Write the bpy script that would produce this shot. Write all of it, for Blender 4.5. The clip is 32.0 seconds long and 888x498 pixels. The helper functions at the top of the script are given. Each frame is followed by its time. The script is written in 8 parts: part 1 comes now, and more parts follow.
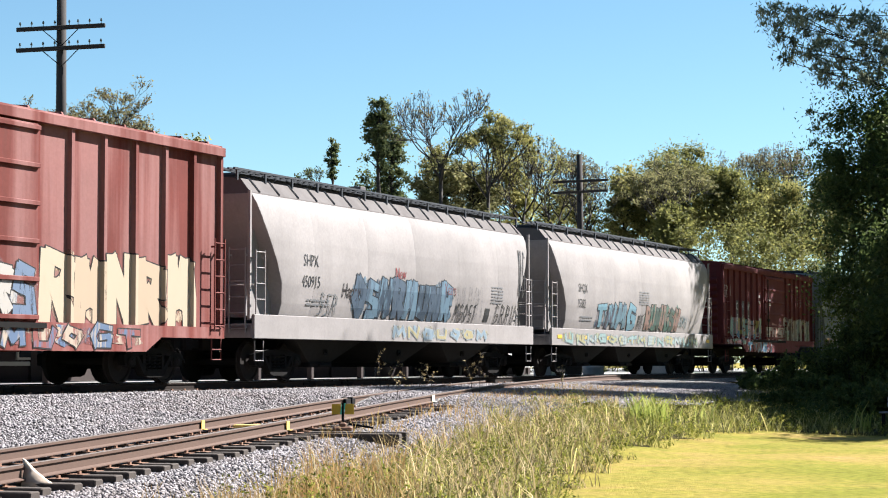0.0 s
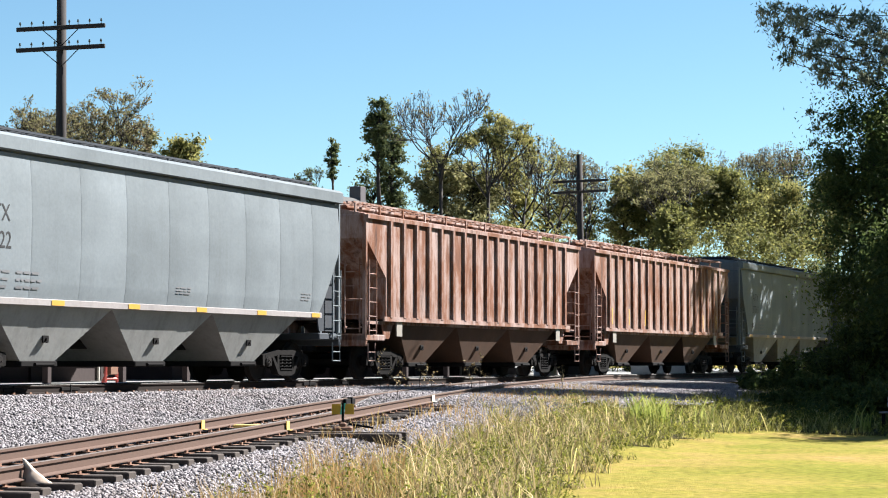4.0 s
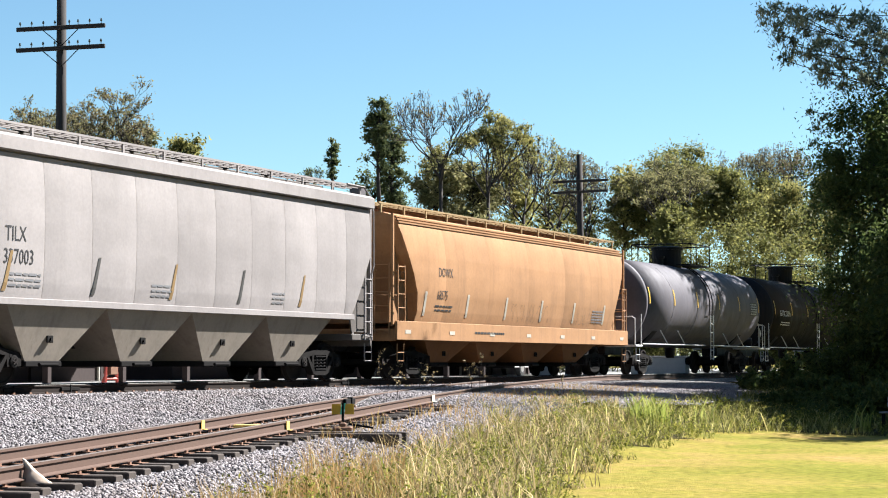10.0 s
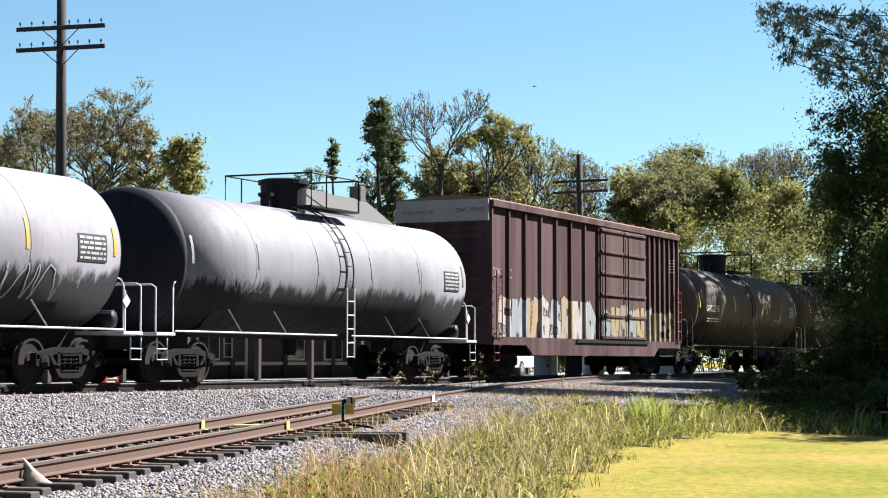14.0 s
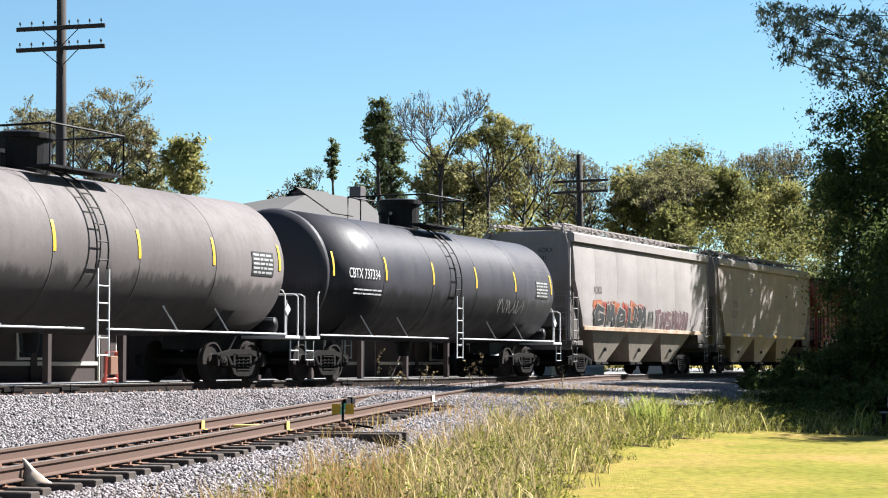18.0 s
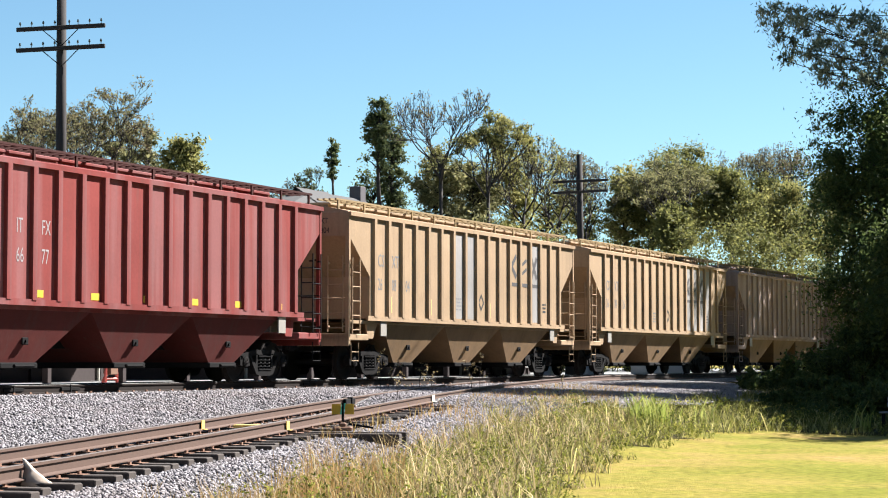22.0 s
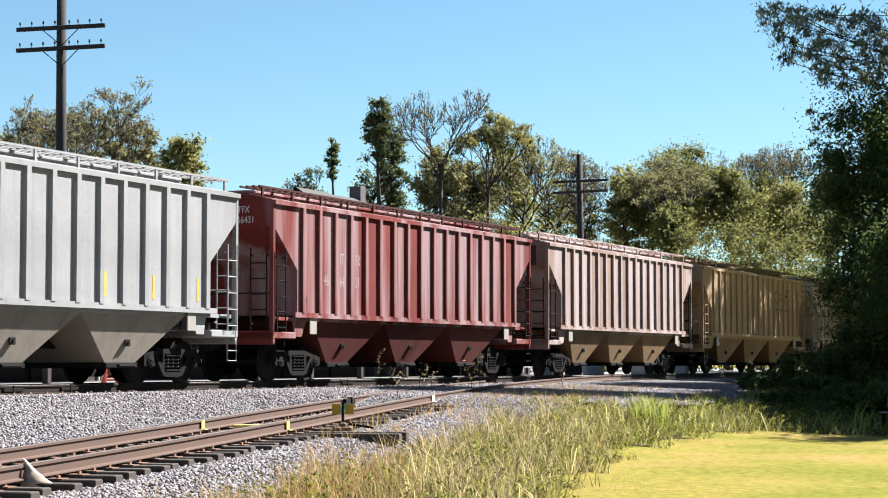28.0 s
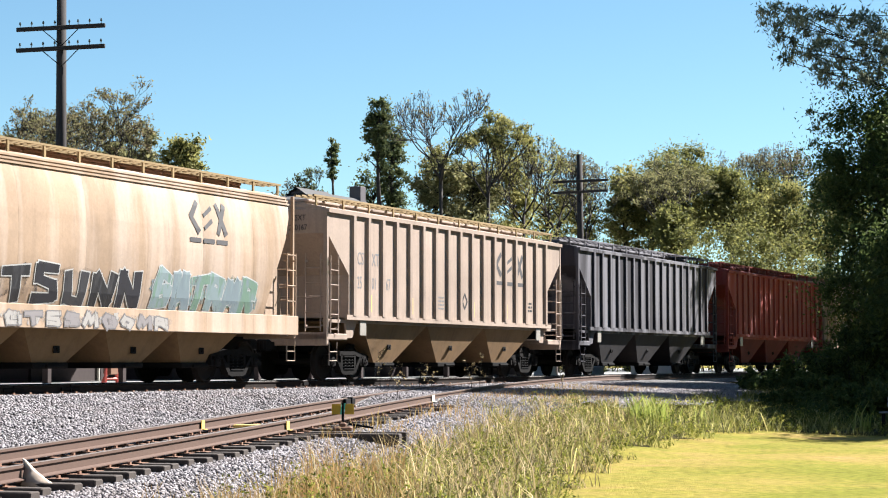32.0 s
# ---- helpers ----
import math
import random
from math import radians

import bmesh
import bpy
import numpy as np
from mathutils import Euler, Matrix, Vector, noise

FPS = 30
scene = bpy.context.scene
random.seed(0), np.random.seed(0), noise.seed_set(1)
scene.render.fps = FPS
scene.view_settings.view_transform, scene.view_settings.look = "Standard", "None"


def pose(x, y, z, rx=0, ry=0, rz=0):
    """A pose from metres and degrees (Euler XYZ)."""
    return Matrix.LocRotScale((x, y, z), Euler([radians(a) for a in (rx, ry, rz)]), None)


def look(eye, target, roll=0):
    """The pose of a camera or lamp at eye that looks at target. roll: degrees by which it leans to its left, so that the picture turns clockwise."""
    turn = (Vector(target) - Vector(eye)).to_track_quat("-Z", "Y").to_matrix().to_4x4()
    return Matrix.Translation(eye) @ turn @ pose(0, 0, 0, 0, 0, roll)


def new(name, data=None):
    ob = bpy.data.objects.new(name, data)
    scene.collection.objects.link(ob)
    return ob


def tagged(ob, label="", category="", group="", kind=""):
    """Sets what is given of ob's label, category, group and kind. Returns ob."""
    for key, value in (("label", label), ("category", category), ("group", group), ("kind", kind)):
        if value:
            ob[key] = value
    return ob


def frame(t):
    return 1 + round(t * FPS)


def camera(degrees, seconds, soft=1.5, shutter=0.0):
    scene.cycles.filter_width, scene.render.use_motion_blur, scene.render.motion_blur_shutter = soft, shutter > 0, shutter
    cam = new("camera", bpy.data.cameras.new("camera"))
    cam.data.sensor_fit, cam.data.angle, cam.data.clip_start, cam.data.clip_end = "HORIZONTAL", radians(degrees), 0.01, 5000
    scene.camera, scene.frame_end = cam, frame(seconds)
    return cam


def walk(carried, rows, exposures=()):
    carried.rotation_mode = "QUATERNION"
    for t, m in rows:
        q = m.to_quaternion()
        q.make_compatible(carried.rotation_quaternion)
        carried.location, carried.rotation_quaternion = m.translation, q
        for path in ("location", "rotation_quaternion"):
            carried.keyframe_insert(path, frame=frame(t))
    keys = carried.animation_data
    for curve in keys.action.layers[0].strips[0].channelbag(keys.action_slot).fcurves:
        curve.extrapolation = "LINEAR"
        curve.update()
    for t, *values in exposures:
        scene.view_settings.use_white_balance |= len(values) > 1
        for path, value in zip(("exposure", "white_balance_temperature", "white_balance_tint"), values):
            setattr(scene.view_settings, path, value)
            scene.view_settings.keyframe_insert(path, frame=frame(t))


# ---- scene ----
# The camera stands still beside the line; x to the right, y ahead, z up, lawn level at z = 0.
cam = camera(25.25, 32.0, 1.05)
EYE = Vector((0.0, 0.0, 1.5))
AIM = look(EYE, EYE + Vector((0, 100, 5.724)))
walk(cam, [(0.0, AIM), (32.0, AIM)])

# ---- daylight ----
SUN_EL, SUN_AZ = radians(42), radians(32)      # azimuth from +x towards +y
world = bpy.data.worlds.new("sky")
scene.world = world
world.use_nodes = True
wn = world.node_tree.nodes
wl = world.node_tree.links
bg = wn["Background"]
sky = wn.new("ShaderNodeTexSky")
sky.sky_type = "NISHITA"
sky.sun_disc = False
sky.sun_elevation = SUN_EL
sky.sun_rotation = radians(90) - SUN_AZ
sky.air_density, sky.dust_density, sky.ozone_density = 0.9, 0.0, 2.6
tone = wn.new("ShaderNodeMix")
tone.data_type, tone.blend_type = "RGBA", "MULTIPLY"
tone.inputs[0].default_value = 1.0
tone.inputs[7].default_value = (0.84, 1.03, 1.03, 1)
wl.new(sky.outputs[0], tone.inputs[6])
wl.new(tone.outputs[2], bg.inputs[0])
bg.inputs[1].default_value = 0.040
sun_data = bpy.data.lights.new("sun", "SUN")
sun_data.energy, sun_data.angle, sun_data.color = 6.0, radians(0.53), (1.0, 0.985, 0.955)
sun = new("sun", sun_data)
SUN_DIR = Vector((math.cos(SUN_EL) * math.cos(SUN_AZ), math.cos(SUN_EL) * math.sin(SUN_AZ), math.sin(SUN_EL)))
sun.matrix_world = Matrix.Translation((0, 0, 60)) @ SUN_DIR.to_track_quat("Z", "Y").to_matrix().to_4x4()
scene.view_settings.exposure = 1.84


# ---- materials ----
def node_mat(name, rough=0.7, metal=0.0, spec=0.3):
    m = bpy.data.materials.new(name)
    m.use_nodes = True
    b = m.node_tree.nodes["Principled BSDF"]
    b.inputs["Roughness"].default_value = rough
    b.inputs["Metallic"].default_value = metal
    b.inputs["Specular IOR Level"].default_value = spec
    return m, m.node_tree.nodes, m.node_tree.links, b


def tex_coord(nt, ln, scale=(1, 1, 1), which="Object"):
    tc, mp = nt.new("ShaderNodeTexCoord"), nt.new("ShaderNodeMapping")
    mp.inputs["Scale"].default_value = scale
    ln.new(tc.outputs[which], mp.inputs["Vector"])
    return mp.outputs[0]


def noise_node(nt, ln, vec, scale, detail=4, rough=0.6):
    n = nt.new("ShaderNodeTexNoise")
    n.inputs["Scale"].default_value, n.inputs["Detail"].default_value = scale, detail
    n.inputs["Roughness"].default_value = rough
    if vec is not None:
        ln.new(vec, n.inputs["Vector"])
    return n.outputs[0]


def ramp(nt, ln, fac, stops):
    r = nt.new("ShaderNodeValToRGB")
    el = r.color_ramp.elements
    while len(el) < len(stops):
        el.new(0.5)
    for e, (p, c) in zip(el, stops):
        e.position = p
        e.color = (*c, 1) if len(c) == 3 else c
    ln.new(fac, r.inputs[0])
    return r.outputs[0]


def mix(nt, ln, fac, a, b, kind="MIX"):
    n = nt.new("ShaderNodeMix")
    n.data_type, n.blend_type = "RGBA", kind
    for sock, v in ((n.inputs[0], fac), (n.inputs[6], a), (n.inputs[7], b)):
        if isinstance(v, (int, float)):
            sock.default_value = v
        elif isinstance(v, tuple):
            sock.default_value = (*v, 1)
        else:
            ln.new(v, sock)
    return n.outputs[2]


def bump(nt, ln, b, height, strength=0.3, dist=0.02):
    n = nt.new("ShaderNodeBump")
    n.inputs["Strength"].default_value, n.inputs["Distance"].default_value = strength, dist
    ln.new(height, n.inputs["Height"])
    ln.new(n.outputs[0], b.inputs["Normal"])


def paint_mat(name, base, dirt=(0.06, 0.05, 0.044), rust=(0.16, 0.062, 0.032), dirty=0.5, rusty=0.15, rough=0.72, low=0.0, low_z=2.35, low_rag=2.2, low_col=None, chalk=0.0, chalk_col=(0.42, 0.4, 0.39)):
    """Weathered car paint: grime runs down in streaks, rust comes in blots, dents bend the gloss."""
    m, nt, ln, b = node_mat(name, rough, 0.0, 0.12)
    big = noise_node(nt, ln, tex_coord(nt, ln, (0.35, 0.35, 0.5)), 1.0, 5)
    streak = noise_node(nt, ln, tex_coord(nt, ln, (2.6, 2.6, 0.16)), 1.0, 7, 0.72)
    fine = noise_node(nt, ln, tex_coord(nt, ln, (1, 1, 1)), 14.0, 6, 0.7)
    spots = noise_node(nt, ln, tex_coord(nt, ln, (1.4, 1.4, 0.55)), 1.6, 8, 0.75)
    rnd = nt.new("ShaderNodeObjectInfo").outputs["Random"]
    light = tuple(min(1, c * 1.12) for c in base)
    dark = tuple(c * 0.84 for c in base)
    col = mix(nt, ln, ramp(nt, ln, big, [(0.35, (0, 0, 0)), (0.68, (1, 1, 1))]), dark, light)
    sm = ramp(nt, ln, streak, [(0.5, (0, 0, 0)), (0.78, (dirty, dirty, dirty))])
    col = mix(nt, ln, sm, col, dirt)
    if chalk:
        broad = noise_node(nt, ln, tex_coord(nt, ln, (0.95, 0.95, 0.07)), 1.0, 4, 0.6)
        cm = ramp(nt, ln, broad, [(0.44, (0, 0, 0)), (0.58, (chalk,) * 3)])
        col = mix(nt, ln, cm, col, chalk_col)
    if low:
        # turns to low_col below low_z, ragged along its upper edge
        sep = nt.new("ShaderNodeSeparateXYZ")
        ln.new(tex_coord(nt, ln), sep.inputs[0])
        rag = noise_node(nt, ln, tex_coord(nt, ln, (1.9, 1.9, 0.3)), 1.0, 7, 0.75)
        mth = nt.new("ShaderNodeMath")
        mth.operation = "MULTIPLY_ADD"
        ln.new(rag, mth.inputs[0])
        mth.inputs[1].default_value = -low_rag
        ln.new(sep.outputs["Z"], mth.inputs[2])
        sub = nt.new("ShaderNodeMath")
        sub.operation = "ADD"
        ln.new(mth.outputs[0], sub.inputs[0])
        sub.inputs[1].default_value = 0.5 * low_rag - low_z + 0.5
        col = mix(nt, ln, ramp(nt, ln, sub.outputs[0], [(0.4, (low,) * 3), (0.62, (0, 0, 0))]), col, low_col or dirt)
    runs = noise_node(nt, ln, tex_coord(nt, ln, (7.0, 7.0, 0.3)), 1.0, 5, 0.65)
    col = mix(nt, ln, ramp(nt, ln, runs, [(0.6, (0, 0, 0)), (0.7, (0.55 * dirty,) * 3)]), col, dirt)
    rm = ramp(nt, ln, spots, [(0.66 - 0.22 * rusty, (0, 0, 0)), (0.8 - 0.15 * rusty, (rusty * 1.6 if rusty < 0.6 else 1.0,) * 3)])
    col = mix(nt, ln, rm, col, rust)
    col = mix(nt, ln, 0.2, col, mix(nt, ln, fine, (0, 0, 0), (1, 1, 1)), "OVERLAY")
    col = mix(nt, ln, 0.06, col, mix(nt, ln, rnd, (0, 0, 0), (1, 1, 1)), "OVERLAY")
    ln.new(col, b.inputs["Base Color"])
    ln.new(ramp(nt, ln, streak, [(0.3, (rough,) * 3), (0.8, (min(0.95, rough + 0.3),) * 3)]), b.inputs["Roughness"])
    bump(nt, ln, b, big, 0.36, 0.05)
    return m


def plain_mat(name, base, rough=0.7, metal=0.0, grain=18.0, spread=0.25, bumpy=0.15, spec=0.3):
    m, nt, ln, b = node_mat(name, rough, metal, spec)
    v = tex_coord(nt, ln)
    n1, n2 = noise_node(nt, ln, v, grain, 5), noise_node(nt, ln, v, grain * 0.07, 3)
    a = tuple(max(0, c * (1 - spread)) for c in base)
    z = tuple(min(1, c * (1 + spread)) for c in base)
    col = mix(nt, ln, n1, a, z)
    col = mix(nt, ln, 0.35, col, mix(nt, ln, n2, a, z))
    ln.new(col, b.inputs["Base Color"])
    if bumpy:
        bump(nt, ln, b, n1, bumpy, 0.01)
    return m


def leaf_mat(name, c1, c2, c3, patchy=0.6):
    m, nt, ln, b = node_mat(name, 0.6, 0.0, 0.1)
    g = nt.new("ShaderNodeNewGeometry")
    col = ramp(nt, ln, g.outputs["Random Per Island"], [(0.0, c1), (0.55, c2), (1.0, c3)])
    big = noise_node(nt, ln, tex_coord(nt, ln), 0.6, 3)
    col = mix(nt, ln, ramp(nt, ln, big, [(0.35, (0, 0, 0)), (0.7, (patchy,) * 3)]), col, c3)
    ln.new(col, b.inputs["Base Color"])
    out = nt["Material Output"]
    tr, ms = nt.new("ShaderNodeBsdfTranslucent"), nt.new("ShaderNodeMixShader")
    ln.new(col, tr.inputs[0])
    ms.inputs[0].default_value = 0.5
    ln.new(b.outputs[0], ms.inputs[1])
    ln.new(tr.outputs[0], ms.inputs[2])
    ln.new(ms.outputs[0], out.inputs[0])
    return m


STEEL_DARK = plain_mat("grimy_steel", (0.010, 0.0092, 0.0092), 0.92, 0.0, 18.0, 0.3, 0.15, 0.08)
STEEL_RUST = plain_mat("rusty_brown_steel", (0.16, 0.085, 0.055), 0.8, 0.1)
RAIL_DULL = plain_mat("dull_brown_rail_top", (0.1, 0.08, 0.07), 0.6, 0.3, 9.0, 0.25, 0.05)
RAIL_SIDE = plain_mat("rust_brown_rail", (0.085, 0.05, 0.037), 0.75, 0.2)
# main rail: shade from the cars is put into this oily dark brown
RAIL_SHADED = plain_mat("shaded_oily_brown_rail", (0.02, 0.0145, 0.0125), 0.85, 0.0, 9.0, 0.5, 0.15, 0.1)
RAIL_TOP = plain_mat("worn_bright_rail", (0.5, 0.48, 0.46), 0.38, 0.8, 9.0, 0.15, 0.02)
# wheels, springs, sideframes near-black: shade under the cars put into their colour
WHEEL = plain_mat("shaded_oily_wheel_steel", (0.02, 0.017, 0.016), 0.92, 0.0, 18.0, 0.3, 0.15, 0.08)
SPRING = plain_mat("shaded_dusty_spring_steel", (0.012, 0.011, 0.011), 0.9, 0.0, 18.0, 0.3, 0.2, 0.06)
SIDEFRAME = plain_mat("shaded_dusty_cast_steel", (0.012, 0.0108, 0.0105), 0.9, 0.0, 9.0, 0.75, 0.3, 0.06)
# grime on the bays, made darker still to hold the shade below the sill
UNDER = plain_mat("shaded_underframe_grime", (0.02, 0.018, 0.017), 0.9, 0.0, 7.0, 0.45, 0.2, 0.1)
TIE = plain_mat("creosoted_wood", (0.05, 0.038, 0.032), 0.9, 0.0, 22.0, 0.5, 0.4)
POLE_WOOD = plain_mat("weathered_pole_wood", (0.03, 0.025, 0.024), 0.9, 0.0, 12.0, 0.4, 0.3)
GLASS_INS = plain_mat("dark_insulator", (0.05, 0.06, 0.06), 0.2)
WHITE = plain_mat("white_paint", (0.44, 0.44, 0.45), 0.55, 0.0, 6.0, 0.08, 0.03)
BLACK = plain_mat("black_stencil_paint", (0.02, 0.02, 0.022), 0.6, 0.0, 6.0, 0.2, 0.0)
EMBLEM_DARK = plain_mat("worn_dark_emblem_paint", (0.05, 0.046, 0.048), 0.7, 0.0, 3.0, 0.5, 0.0)
YELLOW_WORN = plain_mat("worn_yellow_tape", (0.5, 0.36, 0.12), 0.6, 0.0, 5.0, 0.25, 0.0)
GREYMARK = plain_mat("faded_grey_stencil_paint", (0.13, 0.13, 0.137), 0.6, 0.0, 3.0, 0.35, 0.0)
CHALK_MARK = plain_mat("worn_white_stencil_paint", (0.24, 0.2, 0.2), 0.7, 0.0, 4.0, 0.3, 0.0)
YELLOW = plain_mat("yellow_reflective_tape", (0.5, 0.31, 0.04), 0.4, 0.0, 6.0, 0.12, 0.0)
ORANGE = plain_mat("orange_reflective_tape", (0.45, 0.24, 0.05), 0.4, 0.0, 6.0, 0.15, 0.0)
RED = plain_mat("red_paint", (0.5, 0.09, 0.07), 0.5, 0.0, 6.0, 0.15, 0.0)


# ---- mesh helper ----
class Mesh:
    def __init__(self):
        self.v, self.f = [], []

    def add(self, vs, fs):
        o = len(self.v)
        self.v += [tuple(p) for p in vs]
        self.f += [tuple(i + o for i in f) for f in fs]
        return self

    def box(self, x0, x1, y0, y1, z0, z1, c=0.0):
        if c <= 0:
            return self.add([(x, y, z) for x in (x0, x1) for y in (y0, y1) for z in (z0, z1)],
                            [(0, 1, 3, 2), (4, 6, 7, 5), (0, 4, 5, 1), (2, 3, 7, 6), (0, 2, 6, 4), (1, 5, 7, 3)])
        # chamfered box: octagon rings
        def ring(z, d):
            return [(x0 + d + c, y0 + d, z), (x1 - d - c, y0 + d, z), (x1 - d, y0 + d + c, z), (x1 - d, y1 - d - c, z),
                    (x1 - d - c, y1 - d, z), (x0 + d + c, y1 - d, z), (x0 + d, y1 - d - c, z), (x0 + d, y0 + d + c, z)]
        return self.rings([ring(z0, c), ring(z0 + c, 0), ring(z1 - c, 0), ring(z1, c)])

    def rings(self, rs, cap=True, closed=True):
        n, o = len(rs[0]), len(self.v)
        for r in rs:
            self.v += [tuple(p) for p in r]
        m = n if closed else n - 1
        for i in range(len(rs) - 1):
            for j in range(m):
                a, b = o + i * n + j, o + i * n + (j + 1) % n
                self.f.append((a, b, b + n, a + n))
        if cap:
            self.f.append(tuple(o + j for j in reversed(range(n))))
            self.f.append(tuple(o + (len(rs) - 1) * n + j for j in range(n)))
        return self

    def tube(self, pts, r, n=6, r2=None):
        pts = [Vector(p) for p in pts]
        rs = []
        for i, p in enumerate(pts):
            d = (pts[min(i + 1, len(pts) - 1)] - pts[max(i - 1, 0)]).normalized()
            u = d.cross(Vector((0, 0, 1)) if abs(d.z) < 0.9 else Vector((1, 0, 0))).normalized()
            w = d.cross(u)
            k = r if r2 is None else r + (r2 - r) * i / max(1, len(pts) - 1)
            rs.append([p + (u * math.cos(6.2832 * j / n) + w * math.sin(6.2832 * j / n)) * k for j in range(n)])
        return self.rings(rs)

    def lathe(self, prof, axis="y", at=(0, 0, 0), n=24):
        """prof: (position along the axis, radius)."""
        rs = []
        for p, r in prof:
            ring = []
            for j in range(n):
                a = 6.28319 * j / n
                c, s = r * math.cos(a), r * math.sin(a)
                q = {"y": (c, p, s), "x": (p, c, s), "z": (c, s, p)}[axis]
                ring.append((q[0] + at[0], q[1] + at[1], q[2] + at[2]))
            rs.append(ring)
        return self.rings(rs)

    def prism(self, poly, y0, y1, axis="y"):
        """An outline in x, z (axis y), y, z (axis x) or x, y (axis z), drawn out along the axis."""
        def at(p, w):
            return {"y": (p[0], w, p[1]), "x": (w, p[0], p[1]), "z": (p[0], p[1], w)}[axis]
        return self.rings([[at(p, y0) for p in poly], [at(p, y1) for p in poly]])

    def data(self, name, mat, smooth=False):
        me = bpy.data.meshes.new(name)
        me.from_pydata(self.v, [], self.f)
        for m in (mat if isinstance(mat, (list, tuple)) else [mat]):
            me.materials.append(m)
        if smooth:
            me.polygons.foreach_set("use_smooth", [True] * len(me.polygons))
        bm = bmesh.new()
        bm.from_mesh(me)
        bmesh.ops.recalc_face_normals(bm, faces=bm.faces)
        bm.to_mesh(me)
        bm.free()
        return me


def part(name, mesh, mat, parent, label="", at=None, smooth=False, kind=""):
    """Links a mesh as one part under a thing or under a part."""
    me = mesh if isinstance(mesh, bpy.types.Mesh) else mesh.data(name, mat, smooth)
    ob = new(name, me)
    ob.parent = parent
    if at is not None:
        ob.matrix_basis = at if isinstance(at, Matrix) else Matrix.Translation(at)
    if label or kind:
        tagged(ob, label, "", "", kind)
    return ob


def thing(name, label, category, group="", at=None, kind=""):
    ob = new(name)
    ob.empty_display_size = 0.2
    tagged(ob, label, category, group, kind)
    if at is not None:
        ob.matrix_basis = at if isinstance(at, Matrix) else Matrix.Translation(at)
    return ob


def bulk(name, verts, faces, mat, smooth=False):
    """A large mesh from arrays: verts n x 3, faces m x 3 or m x 4."""
    me = bpy.data.meshes.new(name)
    verts, faces = np.asarray(verts, np.float32), np.asarray(faces, np.int32)
    k = faces.shape[1]
    me.vertices.add(len(verts))
    me.vertices.foreach_set("co", verts.ravel())
    me.loops.add(faces.size)
    me.loops.foreach_set("vertex_index", faces.ravel())
    me.polygons.add(len(faces))
    me.polygons.foreach_set("loop_start", np.arange(0, faces.size, k, dtype=np.int32))
    me.polygons.foreach_set("loop_total", np.full(len(faces), k, np.int32))
    me.update(calc_edges=True)
    me.validate()
    me.materials.append(mat)
    if smooth:
        me.polygons.foreach_set("use_smooth", [True] * len(me.polygons))
    return me


# ---- the line: a gentle curve, by its length s ----
RT = 1.06                       # height of the rail tops
_s = np.arange(-900.0, 950.0, 0.5)
_c = np.clip(_s, -60, 110) / 100
_th = 1.154897 - 0.0268777 * _c + 0.0449497 * _c ** 2
_x = np.concatenate([[0], np.cumsum((np.cos(_th[1:]) + np.cos(_th[:-1])) * 0.25)])
_y = np.concatenate([[0], np.cumsum((np.sin(_th[1:]) + np.sin(_th[:-1])) * 0.25)])
_i0 = int(np.argmin(abs(_s)))
_x += 0.68 - _x[_i0] - 1.6 * np.sin(_th[_i0])
_y += 55.963 - _y[_i0] + 1.6 * np.cos(_th[_i0])


def line(s):
    """Place and heading of the main track's centre at the length s."""
    return float(np.interp(s, _s, _x)), float(np.interp(s, _s, _y)), float(np.interp(s, _s, _th))


def beside(s, lat):
    """A point lat metres from the centre, positive to the lawn's side."""
    x, y, t = line(s)
    return x + lat * math.sin(t), y - lat * math.cos(t)


def siding(y):
    """Centre of the turnout's diverging track and its height over the main rails, by y."""
    q = (np.asarray(y, float) - 40) / 10
    x = -1.7922 + 1.7627 * q - 0.0072 * q ** 2 + 0.0719 * q ** 3
    z = -0.3461 + 0.163 * q - 0.0151 * q ** 2
    return x, np.minimum(z, 0.0)


def main_dist(x, y):
    """Signed distance from the main centre line, positive on the lawn's side (arrays)."""
    x, y = np.asarray(x, float), np.asarray(y, float)
    s = np.clip((x - line(0)[0]) * math.cos(1.1549) + (y - line(0)[1]) * math.sin(1.1549), -880, 930)
    for _ in range(2):
        px, py, t = np.interp(s, _s, _x), np.interp(s, _s, _y), np.interp(s, _s, _th)
        s = np.clip(s + (x - px) * np.cos(t) + (y - py) * np.sin(t), -880, 930)
    px, py, t = np.interp(s, _s, _x), np.interp(s, _s, _y), np.interp(s, _s, _th)
    return (x - px) * np.sin(t) - (y - py) * np.cos(t), s


def smooth01(a):
    a = np.clip(a, 0, 1)
    return a * a * (3 - 2 * a)


def side_dist(x, y):
    sx, sz = siding(np.clip(y, 5, 82))
    return (x - sx) * 0.98, sz


def bank_edge(x, y):
    """How far from the line the bank of stones reaches beyond the turnout."""
    return 5.6 + 3.5 * smooth01((x / y - 0.045) / 0.055) + 0.35 * np.sin(x * 1.9 + 0.7 * y) + 0.2 * np.sin(y * 2.3)


